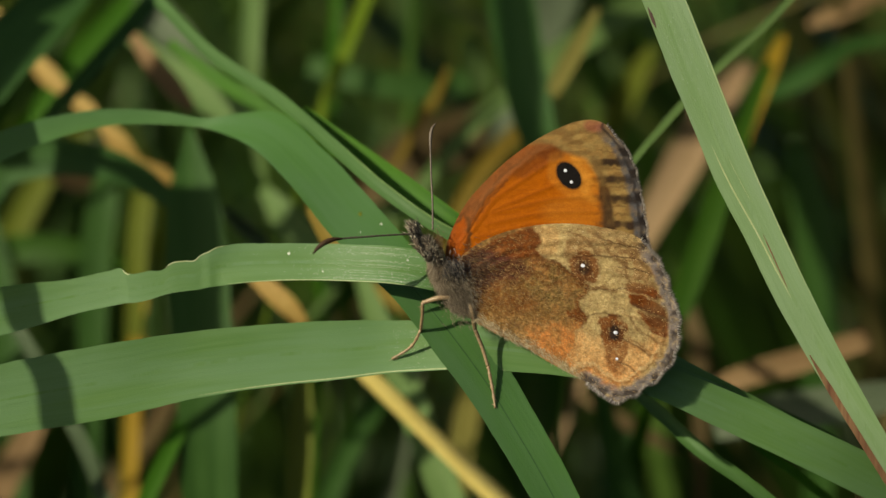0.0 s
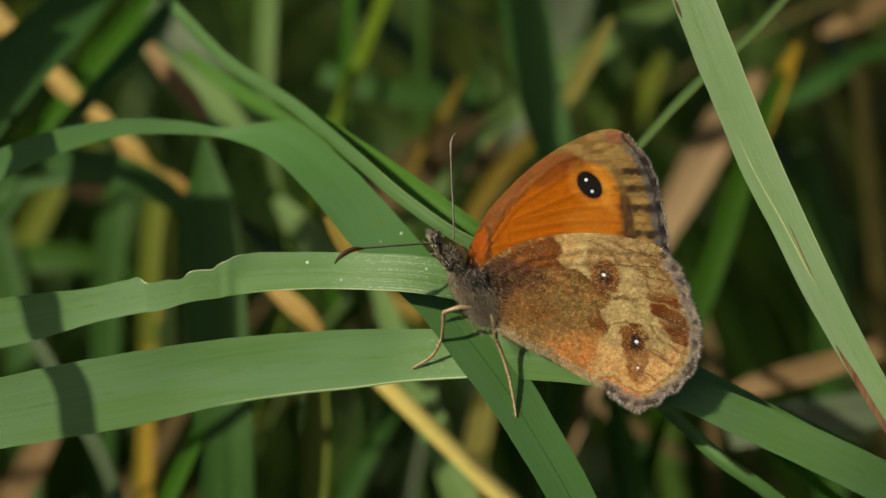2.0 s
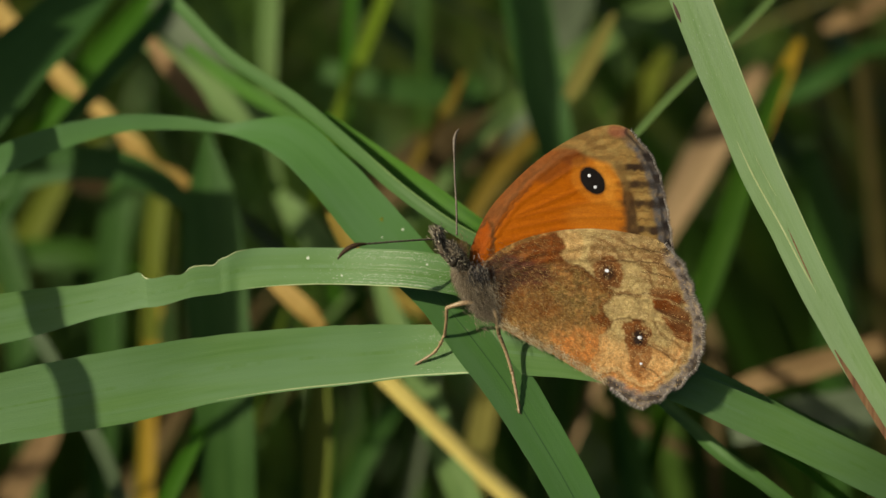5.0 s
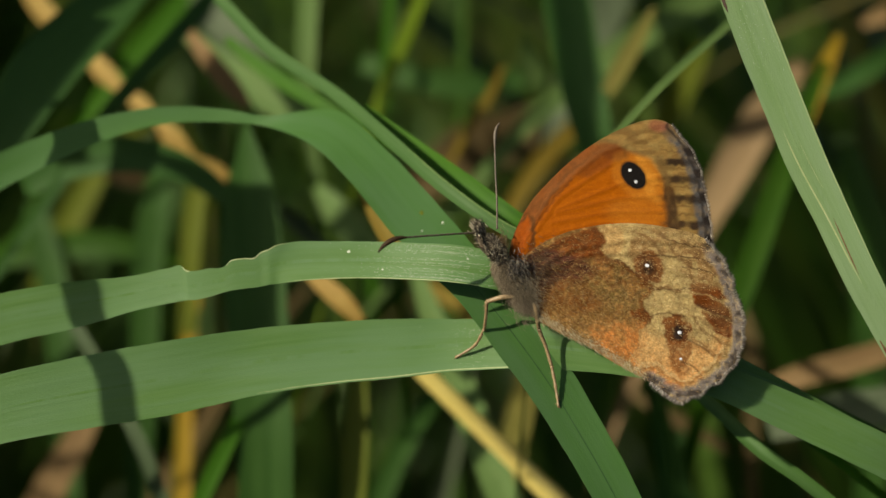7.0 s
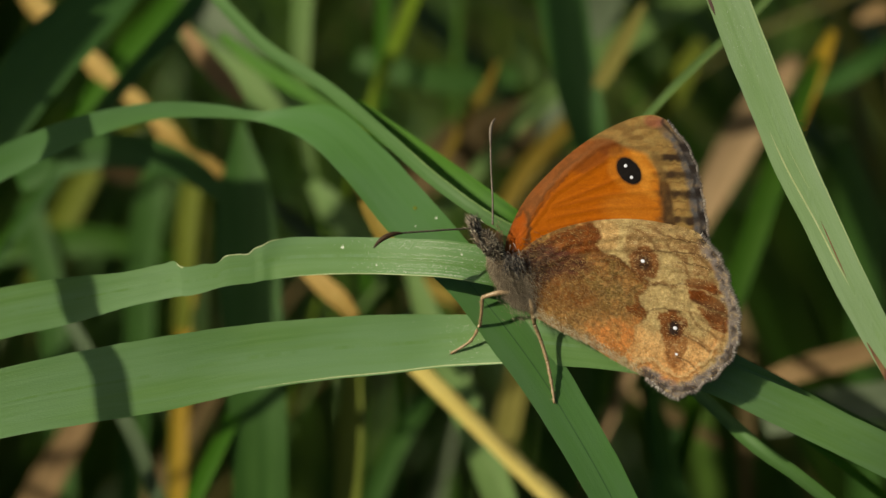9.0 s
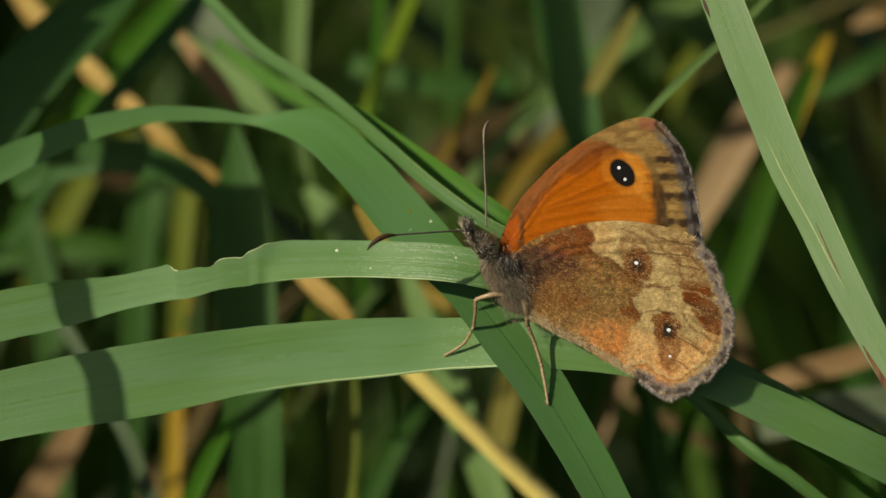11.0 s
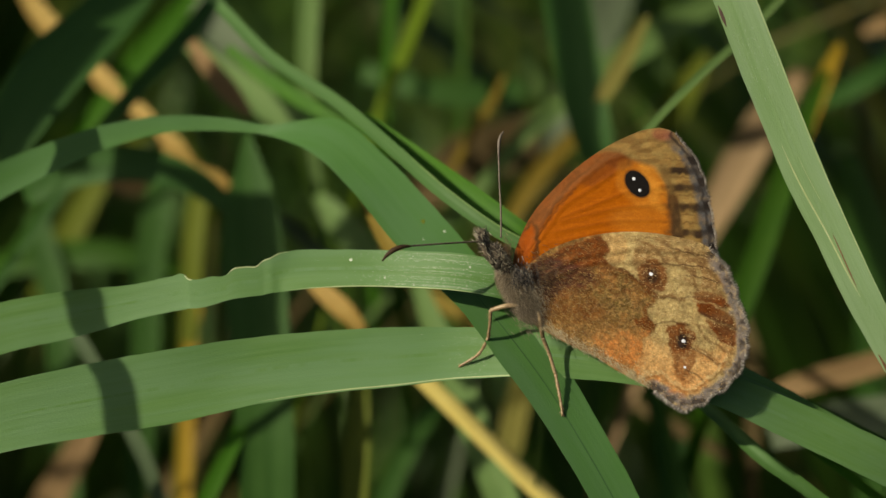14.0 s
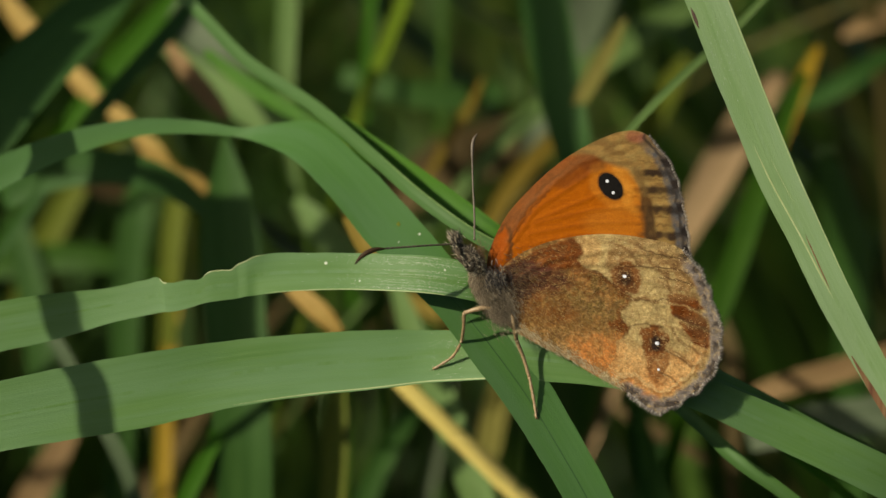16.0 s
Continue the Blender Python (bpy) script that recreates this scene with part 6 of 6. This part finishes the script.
def body_fur(shape, count, mat, parent, seed, length, label, lean=(0, 0, 0), width=0.5):
    """Hairs standing off an ellipsoid's surface."""
    cx, cy, z, rx, ry, rz, turn = shape
    rng = np.random.RandomState(seed)
    a = radians(turn)
    roots, ways, lens = [], [], []
    for _ in range(count):
        d = rng.normal(0, 1, 3)
        d /= np.linalg.norm(d)
        if d[2] < -0.5:
            d[2] = -d[2]
        u, v = rx * d[0], ry * d[1]
        roots.append(at(cx + u * math.cos(a) - v * math.sin(a), cy + u * math.sin(a) + v * math.cos(a), z + rz * d[2]))
        n = np.array((d[0] / rx, d[1] / ry))
        n = n / (np.linalg.norm(n) + 1e-9) * math.hypot(d[0], d[1])
        nx, ny = n[0] * math.cos(a) - n[1] * math.sin(a), n[0] * math.sin(a) + n[1] * math.cos(a)
        ways.append(np.array((nx, -ny, d[2] * 0.6)) + np.array(lean) + rng.normal(0, 0.3, 3))
        lens.append(rng.uniform(*length) * UNIT)
    v, f = hairs(roots, ways, lens, width * UNIT, lean)
    return part("fur", mesh_object("fur", v, f, mat), parent, label)


def make_butterfly():
    b = new("butterfly")
    tagged(b, "orange and brown butterfly, wings closed, resting on grass blades", "butterfly")
    fe, he = outline(FORE_EDGE), outline(HIND_EDGE)
    for far in (True, False):
        off = -1.1 if far else 0.0
        fore = part("forewing", wing_mesh("forewing", FORE_BASE, fe, lambda x, y: fore_depth(x, y) + off * (0.6 if far else 1), FORE, fore_values, 40 if far else 150), b,
                    "orange forewing with ochre tip and dark margin")
        hind = part("hindwing", wing_mesh("hindwing", HIND_BASE, he, lambda x, y: hind_depth(x, y) + off, HIND, hind_values, 40 if far else 210), b,
                    "mottled brown and cream hindwing")
        if far:
            continue
        fringe(fe, 10 * 12, 23 * 12, fore_depth, fore, 2, (3, 6.5), 2.4, (-1, 1.5))
        fringe(he, 9 * 12, 31 * 12, hind_depth, hind, 3, (4, 8.5), 3.0, (-1, 3))
        spot = disc("eyespot", 1120, 311, 26, 17.5, 51, fore_depth, INK, fore, "black twin-pupilled eyespot")
        disc("pupil", 1114, 302, 3.0, 2.9, 0, fore_depth, WHITE, spot, "white pupil", 0.07)
        disc("pupil", 1124.5, 322.5, 2.9, 2.9, 0, fore_depth, WHITE, spot, "white pupil", 0.07)
        for x, y, r in ((1143, 470, 3.6), (1200, 588, 3.8), (1202, 634, 2.6)):
            disc("pupil", x, y, r * 1.0, r * 0.8, 20, hind_depth, WHITE, hind, "small white spot", 0.05)

        def on_hind(rng):
            while True:
                x, y = rng.uniform(915, 1160), rng.uniform(405, 680)
                thin = (y < 462 and x > 955) or (x > 1045 and y > 572)
                if inside(np.array(x), np.array(y), HIND_EDGE) and not inside(np.array(x), np.array(y), PALE_BAND) and rng.uniform() > 0.6 * thin:
                    return x, y

        def on_band(rng):
            while True:
                x, y = rng.uniform(1050, 1290), rng.uniform(400, 700)
                if inside(np.array(x), np.array(y), HIND_EDGE) and inside(np.array(x), np.array(y), PALE_BAND):
                    return x, y
        fuzz("hair", 3400, on_hind, (0.8, -0.35, 0.14), (4, 10), 0.32, hind_depth, FUR_BUFF, hind, 5, "fine buff and brown hairs", 0.55)
        fuzz("hair", 1100, on_band, (0.85, -0.25, 0.10), (2.5, 6), 0.34, hind_depth, FUR_CREAM, hind, 8, "fine cream and ginger scales", 0.5)
        fuzz("hair", 1100, lambda r: (r.normal(948, 20), r.normal(476, 18)), (0.85, -0.30, 0.16), (6, 15), 0.45, hind_depth, FUR_UMBER, hind, 6, "long dark brown hairs at the wing's root")

        def on_inner(rng):
            t = rng.uniform(0, 1)
            k = t * 4
            pts = [(918, 530), (952, 564), (1000, 592), (1060, 622), (1140, 670)]
            i = min(3, int(k))
            (ax, ay), (bx, by) = pts[i], pts[i + 1]
            return ax + (bx - ax) * (k - i) + rng.normal(0, 4), ay + (by - ay) * (k - i) - abs(rng.normal(0, 8))
        fuzz("hair", 2000, on_inner, (0.55, -0.65, 0.05), (4, 11), 0.28, hind_depth, FUR_PALE, hind, 7, "pale hairs on the inner margin")
    # body
    thorax_shape = (908, 501, 0.9, 54, 21, 0.95, 56)
    v, f = ellipsoid(*thorax_shape, 0.12, 1)
    thorax = part("thorax", mesh_object("thorax", v, f, SKIN), b, "grey-brown furry thorax")
    body_fur(thorax_shape, 7000, FUR, thorax, 11, (6, 15), "grey-brown fur", (0.35, -0.6, 0.1), 0.26)
    fuzz("fur", 380, lambda r: (r.normal(917, 10), r.normal(473, 10)), (0.15, -0.75, 0.35), (7, 17), 0.5, lambda x, y: 1.95, FUR_BLACK, thorax, 14, "black tuft at the wing's root")
    fuzz("fur", 520, lambda r: (r.normal(888, 5), r.normal(438, 15)), (0.1, -0.7, 0.3), (5, 11), 0.32, lambda x, y: 1.75, FUR_RUST, thorax, 15, "rusty brown collar fur")
    fuzz("fur", 2600, lambda r: (r.normal(927, 13), r.normal(524, 17)), (0.45, -0.7, 0.2), (6, 15), 0.24, lambda x, y: 1.85, FUR_BREAST, thorax, 16, "soft beige-grey breast hair")
    ab = (980, 546, 0.3, 92, 20, 0.9, 31)
    v, f = ellipsoid(*ab, 0.06, 2)
    abdomen = part("abdomen", mesh_object("abdomen", v, f, SKIN), b, "slim grey-brown abdomen")
    body_fur(ab, 1900, FUR_PALE, abdomen, 12, (5, 11), "short pale grey fur", (0.5, -0.2, 0), 0.3)
    hd = (876, 442, 1.4, 30, 14, 0.9, 55)
    v, f = ellipsoid(*hd, 0.10, 3)
    head = part("head", mesh_object("head", v, f, SKIN), b, "dark furry head")
    body_fur(hd, 1300, FUR_MIXED, head, 13, (4, 10), "dark bristly fur", (-0.15, 0.0, 0.1), 0.5)
    v, f = ellipsoid(874, 451, 2.05, 8, 12, 0.45, 20, 0.02, 4)
    part("eye", mesh_object("eye", v, f, EYEBALL), head, "dark round compound eye")
    for (x0, y0), (x1, y1), z0 in (((866, 452), (842, 400), 2.2), ((872, 440), (851, 396), 1.3)):
        v, f = tube([at(x0, y0, z0), at((x0 + x1) / 2 - 5, (y0 + y1) / 2 + 2, z0 + 0.3), at(x1, y1, z0 + 0.1)], [5 * UNIT, 4.5 * UNIT, 1.4 * UNIT], 8, 6)
        palp = part("palp", mesh_object("palp", v, f, SKIN), head, "bristly palp")
        rng = np.random.RandomState(int(x0))
        roots, ways, lens = [], [], []
        for _ in range(210):
            t = rng.uniform(0, 1)
            roots.append(at(x0 + (x1 - x0) * t - 5 * math.sin(math.pi * t) + rng.normal(0, 3), y0 + (y1 - y0) * t + rng.normal(0, 2), z0 + 0.25 + rng.normal(0, 0.12)))
            ways.append((-0.55 + rng.normal(0, 0.3), 0.85 + rng.normal(0, 0.3), rng.normal(0.1, 0.3)))
            lens.append(rng.uniform(8, 20) * UNIT)
        v, f = hairs(roots, ways, lens, 0.95 * UNIT)
        part("bristle", mesh_object("bristle", v, f, FUR_MIXED), palp, "dark and pale bristles")
    # antennae: a ringed shaft and a club
    for shaft, club in (([(853, 412, 2.0), (800, 415, 3.9), (758, 418, 5.4), (718, 421, 6.6)], [(722, 421, 6.5), (708, 422, 6.8), (692, 428, 7.0), (680, 437, 7.0), (672, 447, 7.0)]),
                        ([(879, 406, 2.0), (879, 360, 1.4), (877, 310, 0.6), (876, 262, -0.2)], [(876, 266, -0.2), (876, 248, -0.4), (877, 234, -0.6), (880, 224, -0.7), (885, 217, -0.8)])):
        v, f = tube([at(*p) for p in shaft], [1.7 * UNIT] * 4, 7, 18)
        ringed = [(1 + 0.22 * math.sin(i // 7 * 1.55)) for i in range(len(v))]
        cen = np.array([np.mean(v[i // 7 * 7:i // 7 * 7 + 7], axis=0) for i in range(len(v))])
        v = [c + (np.asarray(p) - c) * r for p, c, r in zip(v, cen, ringed)]
        ant = part("antenna", mesh_object("antenna", v, f, HORN), b, "thin dark ringed antenna")
        wide = 1.0 if shaft[0][0] < 870 else 0.72
        v, f = tube([at(*p) for p in club], [1.7 * UNIT, 3.9 * UNIT * wide, 4.6 * UNIT * wide, 3.4 * UNIT * wide, 1.2 * UNIT], 8, 6)
        part("club", mesh_object("club", v, f, CLUB if wide == 1.0 else HORN), ant, "dark antenna club")
    # legs: femur, tibia, jointed foot
    for pts, w in (([(908, 524, 1.7), (884, 527, 1.6), (861, 534, 1.1), (860, 556, 0.5), (857, 583, -0.5), (841, 612, -1.7), (806, 635, -2.5)], (4.6, 3.4, 3.0)),
                   ([(934, 516, 1.1), (946, 546, 1.75), (953, 582, 0.8), (965, 612, 0.25), (976, 648, 0.1), (983, 684, 0.3), (988, 720, 0.62)], (4.8, 3.9, 3.3))):
        leg = None
        for k, nm in enumerate(("femur", "tibia", "tarsus")):
            seg = pts[k * 2:k * 2 + 3]
            r = w[k] * UNIT
            v, f = tube([at(*p) for p in seg], [r * (1.0 if k < 2 else 0.9), r * (0.85 if k else 1.0), r * (0.78 if k < 2 else 0.62)], 8, 8)
            if k == 2:
                cen = np.array([np.mean(v[i // 8 * 8:i // 8 * 8 + 8], axis=0) for i in range(len(v))])
                v = [c + (np.asarray(p) - c) * (1 + 0.2 * math.cos(i // 8 * 1.6)) for i, (p, c) in enumerate(zip(v, cen))]
            o = mesh_object(nm, v, f, CHITIN)
            if leg is None:
                leg = part("leg", o, b, "slender tan leg")
            else:
                part(nm, o, leg)
        rng = np.random.RandomState(9)
        roots, ways, lens = [], [], []
        s = spline(pts, 20)
        for p in s:
            for _ in range(3):
                roots.append(at(*p))
                ways.append(rng.normal(0, 1, 3) + np.array((0, -0.6, 0)))
                lens.append(rng.uniform(4, 8) * UNIT)
        (x, y, z) = pts[-1]
        for dx in (-3, 3):
            roots.append(at(x, y, z))
            ways.append((dx * 0.4, -1.0, -0.2))
            lens.append(7 * UNIT)
        v, f = hairs(roots, ways, lens, 0.5 * UNIT)
        part("spine", mesh_object("spine", v, f, CHITIN), leg, "tiny spines and claws")
    b.matrix_world = pose(0.0109, -0.0061, 0.3869, TILT)
    return b


butterfly = make_butterfly()


# ---- what moves ----
def motions():
    walk(upper_perch, [
        (0.0, pose(0.000204, 0.000000, 0.000000)),
        (0.5, pose(0.000206, 0.000017, 0.000036)),
        (1.0, pose(0.000201, 0.000017, 0.000036)),
        (1.5, pose(0.000000, 0.000017, 0.000036)),
        (2.0, pose(-0.000003, 0.000017, 0.000036)),
        (2.5, pose(0.000080, 0.000017, 0.000036)),
        (3.0, pose(0.000040, 0.000017, 0.000036)),
        (5.5, pose(-0.000126, 0.000017, 0.000036)),
        (6.0, pose(-0.000083, 0.000018, 0.000039)),
        (6.5, pose(-0.000043, 0.000034, 0.000073)),
        (7.0, pose(0.000000, 0.000000, 0.000000)),
        (7.5, pose(-0.000086, -0.000000, -0.000000)),
        (8.0, pose(-0.000043, -0.000000, -0.000000)),
        (8.5, pose(-0.000040, -0.000019, -0.000041)),
        (9.0, pose(-0.000046, -0.000001, -0.000002)),
        (9.5, pose(-0.000040, -0.000000, -0.000000)),
        (12.0, pose(-0.000123, -0.000017, -0.000036)),
        (12.5, pose(-0.000123, -0.000035, -0.000075)),
        (13.0, pose(-0.000163, -0.000000, -0.000000)),
        (13.5, pose(-0.000166, -0.000034, -0.000073)),
        (14.0, pose(-0.000043, -0.000000, -0.000000)),
        (14.5, pose(-0.000043, 0.000001, 0.000002)),
        (15.0, pose(-0.000123, -0.000000, -0.000000)),
        (15.5, pose(0.000040, -0.000017, -0.000036)),
        (16.0, pose(-0.000003, -0.000000, -0.000000)),
    ])
    walk(lower_perch, [
        (0.0, pose(0.000204, 0.000000, 0.000000)),
        (0.5, pose(0.000206, 0.000017, 0.000036)),
        (1.0, pose(0.000201, 0.000017, 0.000036)),
        (1.5, pose(0.000000, 0.000017, 0.000036)),
        (2.0, pose(-0.000003, 0.000017, 0.000036)),
        (2.5, pose(0.000080, 0.000017, 0.000036)),
        (3.0, pose(0.000040, 0.000017, 0.000036)),
        (5.5, pose(-0.000126, 0.000017, 0.000036)),
        (6.0, pose(-0.000083, 0.000018, 0.000039)),
        (6.5, pose(-0.000043, 0.000034, 0.000073)),
        (7.0, pose(0.000000, 0.000000, 0.000000)),
        (7.5, pose(-0.000086, -0.000000, -0.000000)),
        (8.0, pose(-0.000043, -0.000000, -0.000000)),
        (8.5, pose(-0.000040, -0.000019, -0.000041)),
        (9.0, pose(-0.000046, -0.000001, -0.000002)),
        (9.5, pose(-0.000040, -0.000000, -0.000000)),
        (12.0, pose(-0.000123, -0.000017, -0.000036)),
        (12.5, pose(-0.000123, -0.000035, -0.000075)),
        (13.0, pose(-0.000163, -0.000000, -0.000000)),
        (13.5, pose(-0.000166, -0.000034, -0.000073)),
        (14.0, pose(-0.000043, -0.000000, -0.000000)),
        (14.5, pose(-0.000043, 0.000001, 0.000002)),
        (15.0, pose(-0.000123, -0.000000, -0.000000)),
        (15.5, pose(0.000040, -0.000017, -0.000036)),
        (16.0, pose(-0.000003, -0.000000, -0.000000)),
    ])
    walk(crossing_perch, [
        (0.0, pose(0.000000, 0.000017, 0.000036)),
        (0.5, pose(-0.000040, -0.000000, -0.000000)),
        (1.0, pose(-0.000000, -0.000000, -0.000000)),
        (1.5, pose(0.000000, -0.000000, -0.000000)),
        (2.0, pose(0.000000, 0.000001, 0.000002)),
        (2.5, pose(0.000040, 0.000000, 0.000000)),
        (3.0, pose(-0.000040, -0.000000, -0.000000)),
        (5.5, pose(-0.000040, -0.000018, -0.000039)),
        (6.0, pose(-0.000123, -0.000016, -0.000034)),
        (6.5, pose(-0.000123, -0.000001, -0.000002)),
        (7.0, pose(0.000000, 0.000000, 0.000000)),
        (7.5, pose(0.000000, 0.000001, 0.000002)),
        (8.0, pose(0.000040, 0.000018, 0.000039)),
        (8.5, pose(-0.000163, 0.000016, 0.000034)),
        (9.0, pose(-0.000083, 0.000016, 0.000034)),
        (9.5, pose(-0.000121, 0.000018, 0.000039)),
        (12.0, pose(-0.000080, 0.000017, 0.000036)),
        (12.5, pose(-0.000078, -0.000018, -0.000039)),
        (13.0, pose(-0.000166, -0.000000, -0.000000)),
        (13.5, pose(-0.000083, -0.000000, -0.000000)),
        (14.0, pose(-0.000080, -0.000017, -0.000036)),
        (14.5, pose(-0.000040, -0.000000, -0.000000)),
        (15.0, pose(0.000000, -0.000002, -0.000005)),
        (15.5, pose(-0.000080, -0.000036, -0.000078)),
        (16.0, pose(-0.000043, -0.000000, -0.000000)),
    ])
    walk(right_blade, [
        (0.0, pose(-0.000734, -0.000608, -0.001304)),
        (0.5, pose(-0.000447, -0.000451, -0.000966)),
        (1.0, pose(-0.000332, -0.000070, -0.000151)),
        (1.5, pose(-0.000166, 0.000138, 0.000296)),
        (2.0, pose(-0.000246, 0.000139, 0.000299)),
        (2.5, pose(-0.000453, -0.000068, -0.000146)),
        (3.0, pose(-0.000865, -0.000242, -0.000520)),
        (5.5, pose(-0.000284, -0.000207, -0.000444)),
        (6.0, pose(0.000003, -0.000121, -0.000260)),
        (6.5, pose(0.000166, -0.000139, -0.000299)),
        (7.0, pose(0.000000, 0.000000, 0.000000)),
        (7.5, pose(-0.000163, 0.000017, 0.000036)),
        (8.0, pose(-0.000490, -0.000208, -0.000447)),
        (8.5, pose(-0.000611, -0.000452, -0.000969)),
        (9.0, pose(-0.000656, -0.000278, -0.000597)),
        (9.5, pose(-0.000651, -0.000276, -0.000592)),
        (12.0, pose(-0.000450, -0.000241, -0.000517)),
        (12.5, pose(-0.000364, -0.000156, -0.000335)),
        (13.0, pose(-0.000613, -0.000207, -0.000444)),
        (13.5, pose(-0.000367, -0.000173, -0.000371)),
        (14.0, pose(-0.000370, -0.000243, -0.000522)),
        (14.5, pose(-0.000490, -0.000207, -0.000444)),
        (15.0, pose(-0.000407, -0.000156, -0.000335)),
        (15.5, pose(-0.000324, -0.000104, -0.000223)),
        (16.0, pose(-0.000490, -0.000208, -0.000447)),
    ])
    walk(thin_stem, [
        (0.0, pose(0.01026, 0, 0)),
        (0.5, pose(0.01172, 0, 0)),
        (1.0, pose(0.01079, 0, 0)),
        (1.5, pose(0.00698, 0, 0)),
        (2.0, pose(0.00692, 0, 0)),
        (2.5, pose(0.00662, 0, 0)),
        (3.0, pose(0.00633, 0, 0)),
        (5.5, pose(0.00516, 0, 0)),
        (6.0, pose(0.00076, 0, 0)),
        (6.5, pose(-0.00041, 0, 0)),
        (7.0, pose(0.00000, 0, 0)),
        (7.5, pose(0.00117, 0, 0)),
        (8.0, pose(-0.00006, 0, 0)),
        (8.5, pose(0.00586, 0, 0)),
        (9.0, pose(0.00252, 0, 0)),
        (9.5, pose(0.00211, 0, 0)),
        (12.0, pose(0.00328, 0, 0)),
        (12.5, pose(0.00352, 0, 0)),
        (13.0, pose(0.00311, 0, 0)),
        (13.5, pose(0.00223, 0, 0)),
        (14.0, pose(0.00188, 0, 0)),
        (14.5, pose(0.00188, 0, 0)),
        (15.0, pose(0.00211, 0, 0)),
        (15.5, pose(0.00199, 0, 0)),
        (16.0, pose(0.00234, 0, 0)),
    ])
    walk(stale_blade, [
        (0.0, pose(0, 0, 0)),
        (5.5, pose(0, 0, 0)),
        (7.0, pose(0, 0, 0)),
        (8.0, pose(0.0001, 0, 0)),
        (9.0, pose(-0.00055, 0, 0)),
        (12.0, pose(-0.00095, 0, 0)),
        (13.5, pose(-0.0009, 0, 0)),
        (14.5, pose(-0.00095, 0, 0)),
        (16.0, pose(-0.001, 0, 0)),
    ])
    walk(butterfly, [
        (0.0, pose(0.010768, -0.006119, 0.386879, TILT, 0, 0.00)),
        (0.5, pose(0.010808, -0.006169, 0.386770, TILT, 0, 0.00)),
        (1.0, pose(0.010843, -0.006169, 0.386770, TILT, 0, 0.00)),
        (1.5, pose(0.010848, -0.006136, 0.386842, TILT, 0, 0.00)),
        (2.0, pose(0.010763, -0.006137, 0.386840, TILT, 0, 0.00)),
        (2.5, pose(0.010808, -0.006169, 0.386770, TILT, 0, 0.00)),
        (3.0, pose(0.010803, -0.006169, 0.386770, TILT, 0, 0.00)),
        (5.5, pose(0.010929, -0.006136, 0.386842, TILT, 0, 0.00)),
        (6.0, pose(0.011178, -0.006133, 0.386847, TILT, 0, 0.00)),
        (6.5, pose(0.011132, -0.006136, 0.386842, TILT, 0, 0.00)),
        (7.0, pose(0.010929, -0.006136, 0.386842, TILT, 0, 0.00)),
        (7.5, pose(0.010848, -0.006152, 0.386806, TILT, 0, 0.00)),
        (8.0, pose(0.010929, -0.006136, 0.386842, TILT, 0, 0.00)),
        (8.5, pose(0.011009, -0.006102, 0.386915, TILT, 0, 0.00)),
        (9.0, pose(0.011049, -0.006136, 0.386842, TILT, 0, 0.00)),
        (9.5, pose(0.010934, -0.006136, 0.386842, TILT, 0, 0.00)),
        (12.0, pose(0.011009, -0.006082, 0.386956, TILT, 0, 0.00)),
        (12.5, pose(0.011095, -0.006083, 0.386954, TILT, 0, 0.00)),
        (13.0, pose(0.011009, -0.006100, 0.386918, TILT, 0, 0.00)),
        (13.5, pose(0.011135, -0.006134, 0.386845, TILT, 0, 0.00)),
        (14.0, pose(0.011052, -0.006152, 0.386806, TILT, 0, 0.00)),
        (14.5, pose(0.010969, -0.006134, 0.386845, TILT, 0, 0.00)),
        (15.0, pose(0.011012, -0.006119, 0.386879, TILT, 0, 0.00)),
        (15.5, pose(0.011012, -0.006119, 0.386879, TILT, 0, 0.00)),
        (16.0, pose(0.010971, -0.006136, 0.386842, TILT, 0, 0.00)),
    ])


motions()
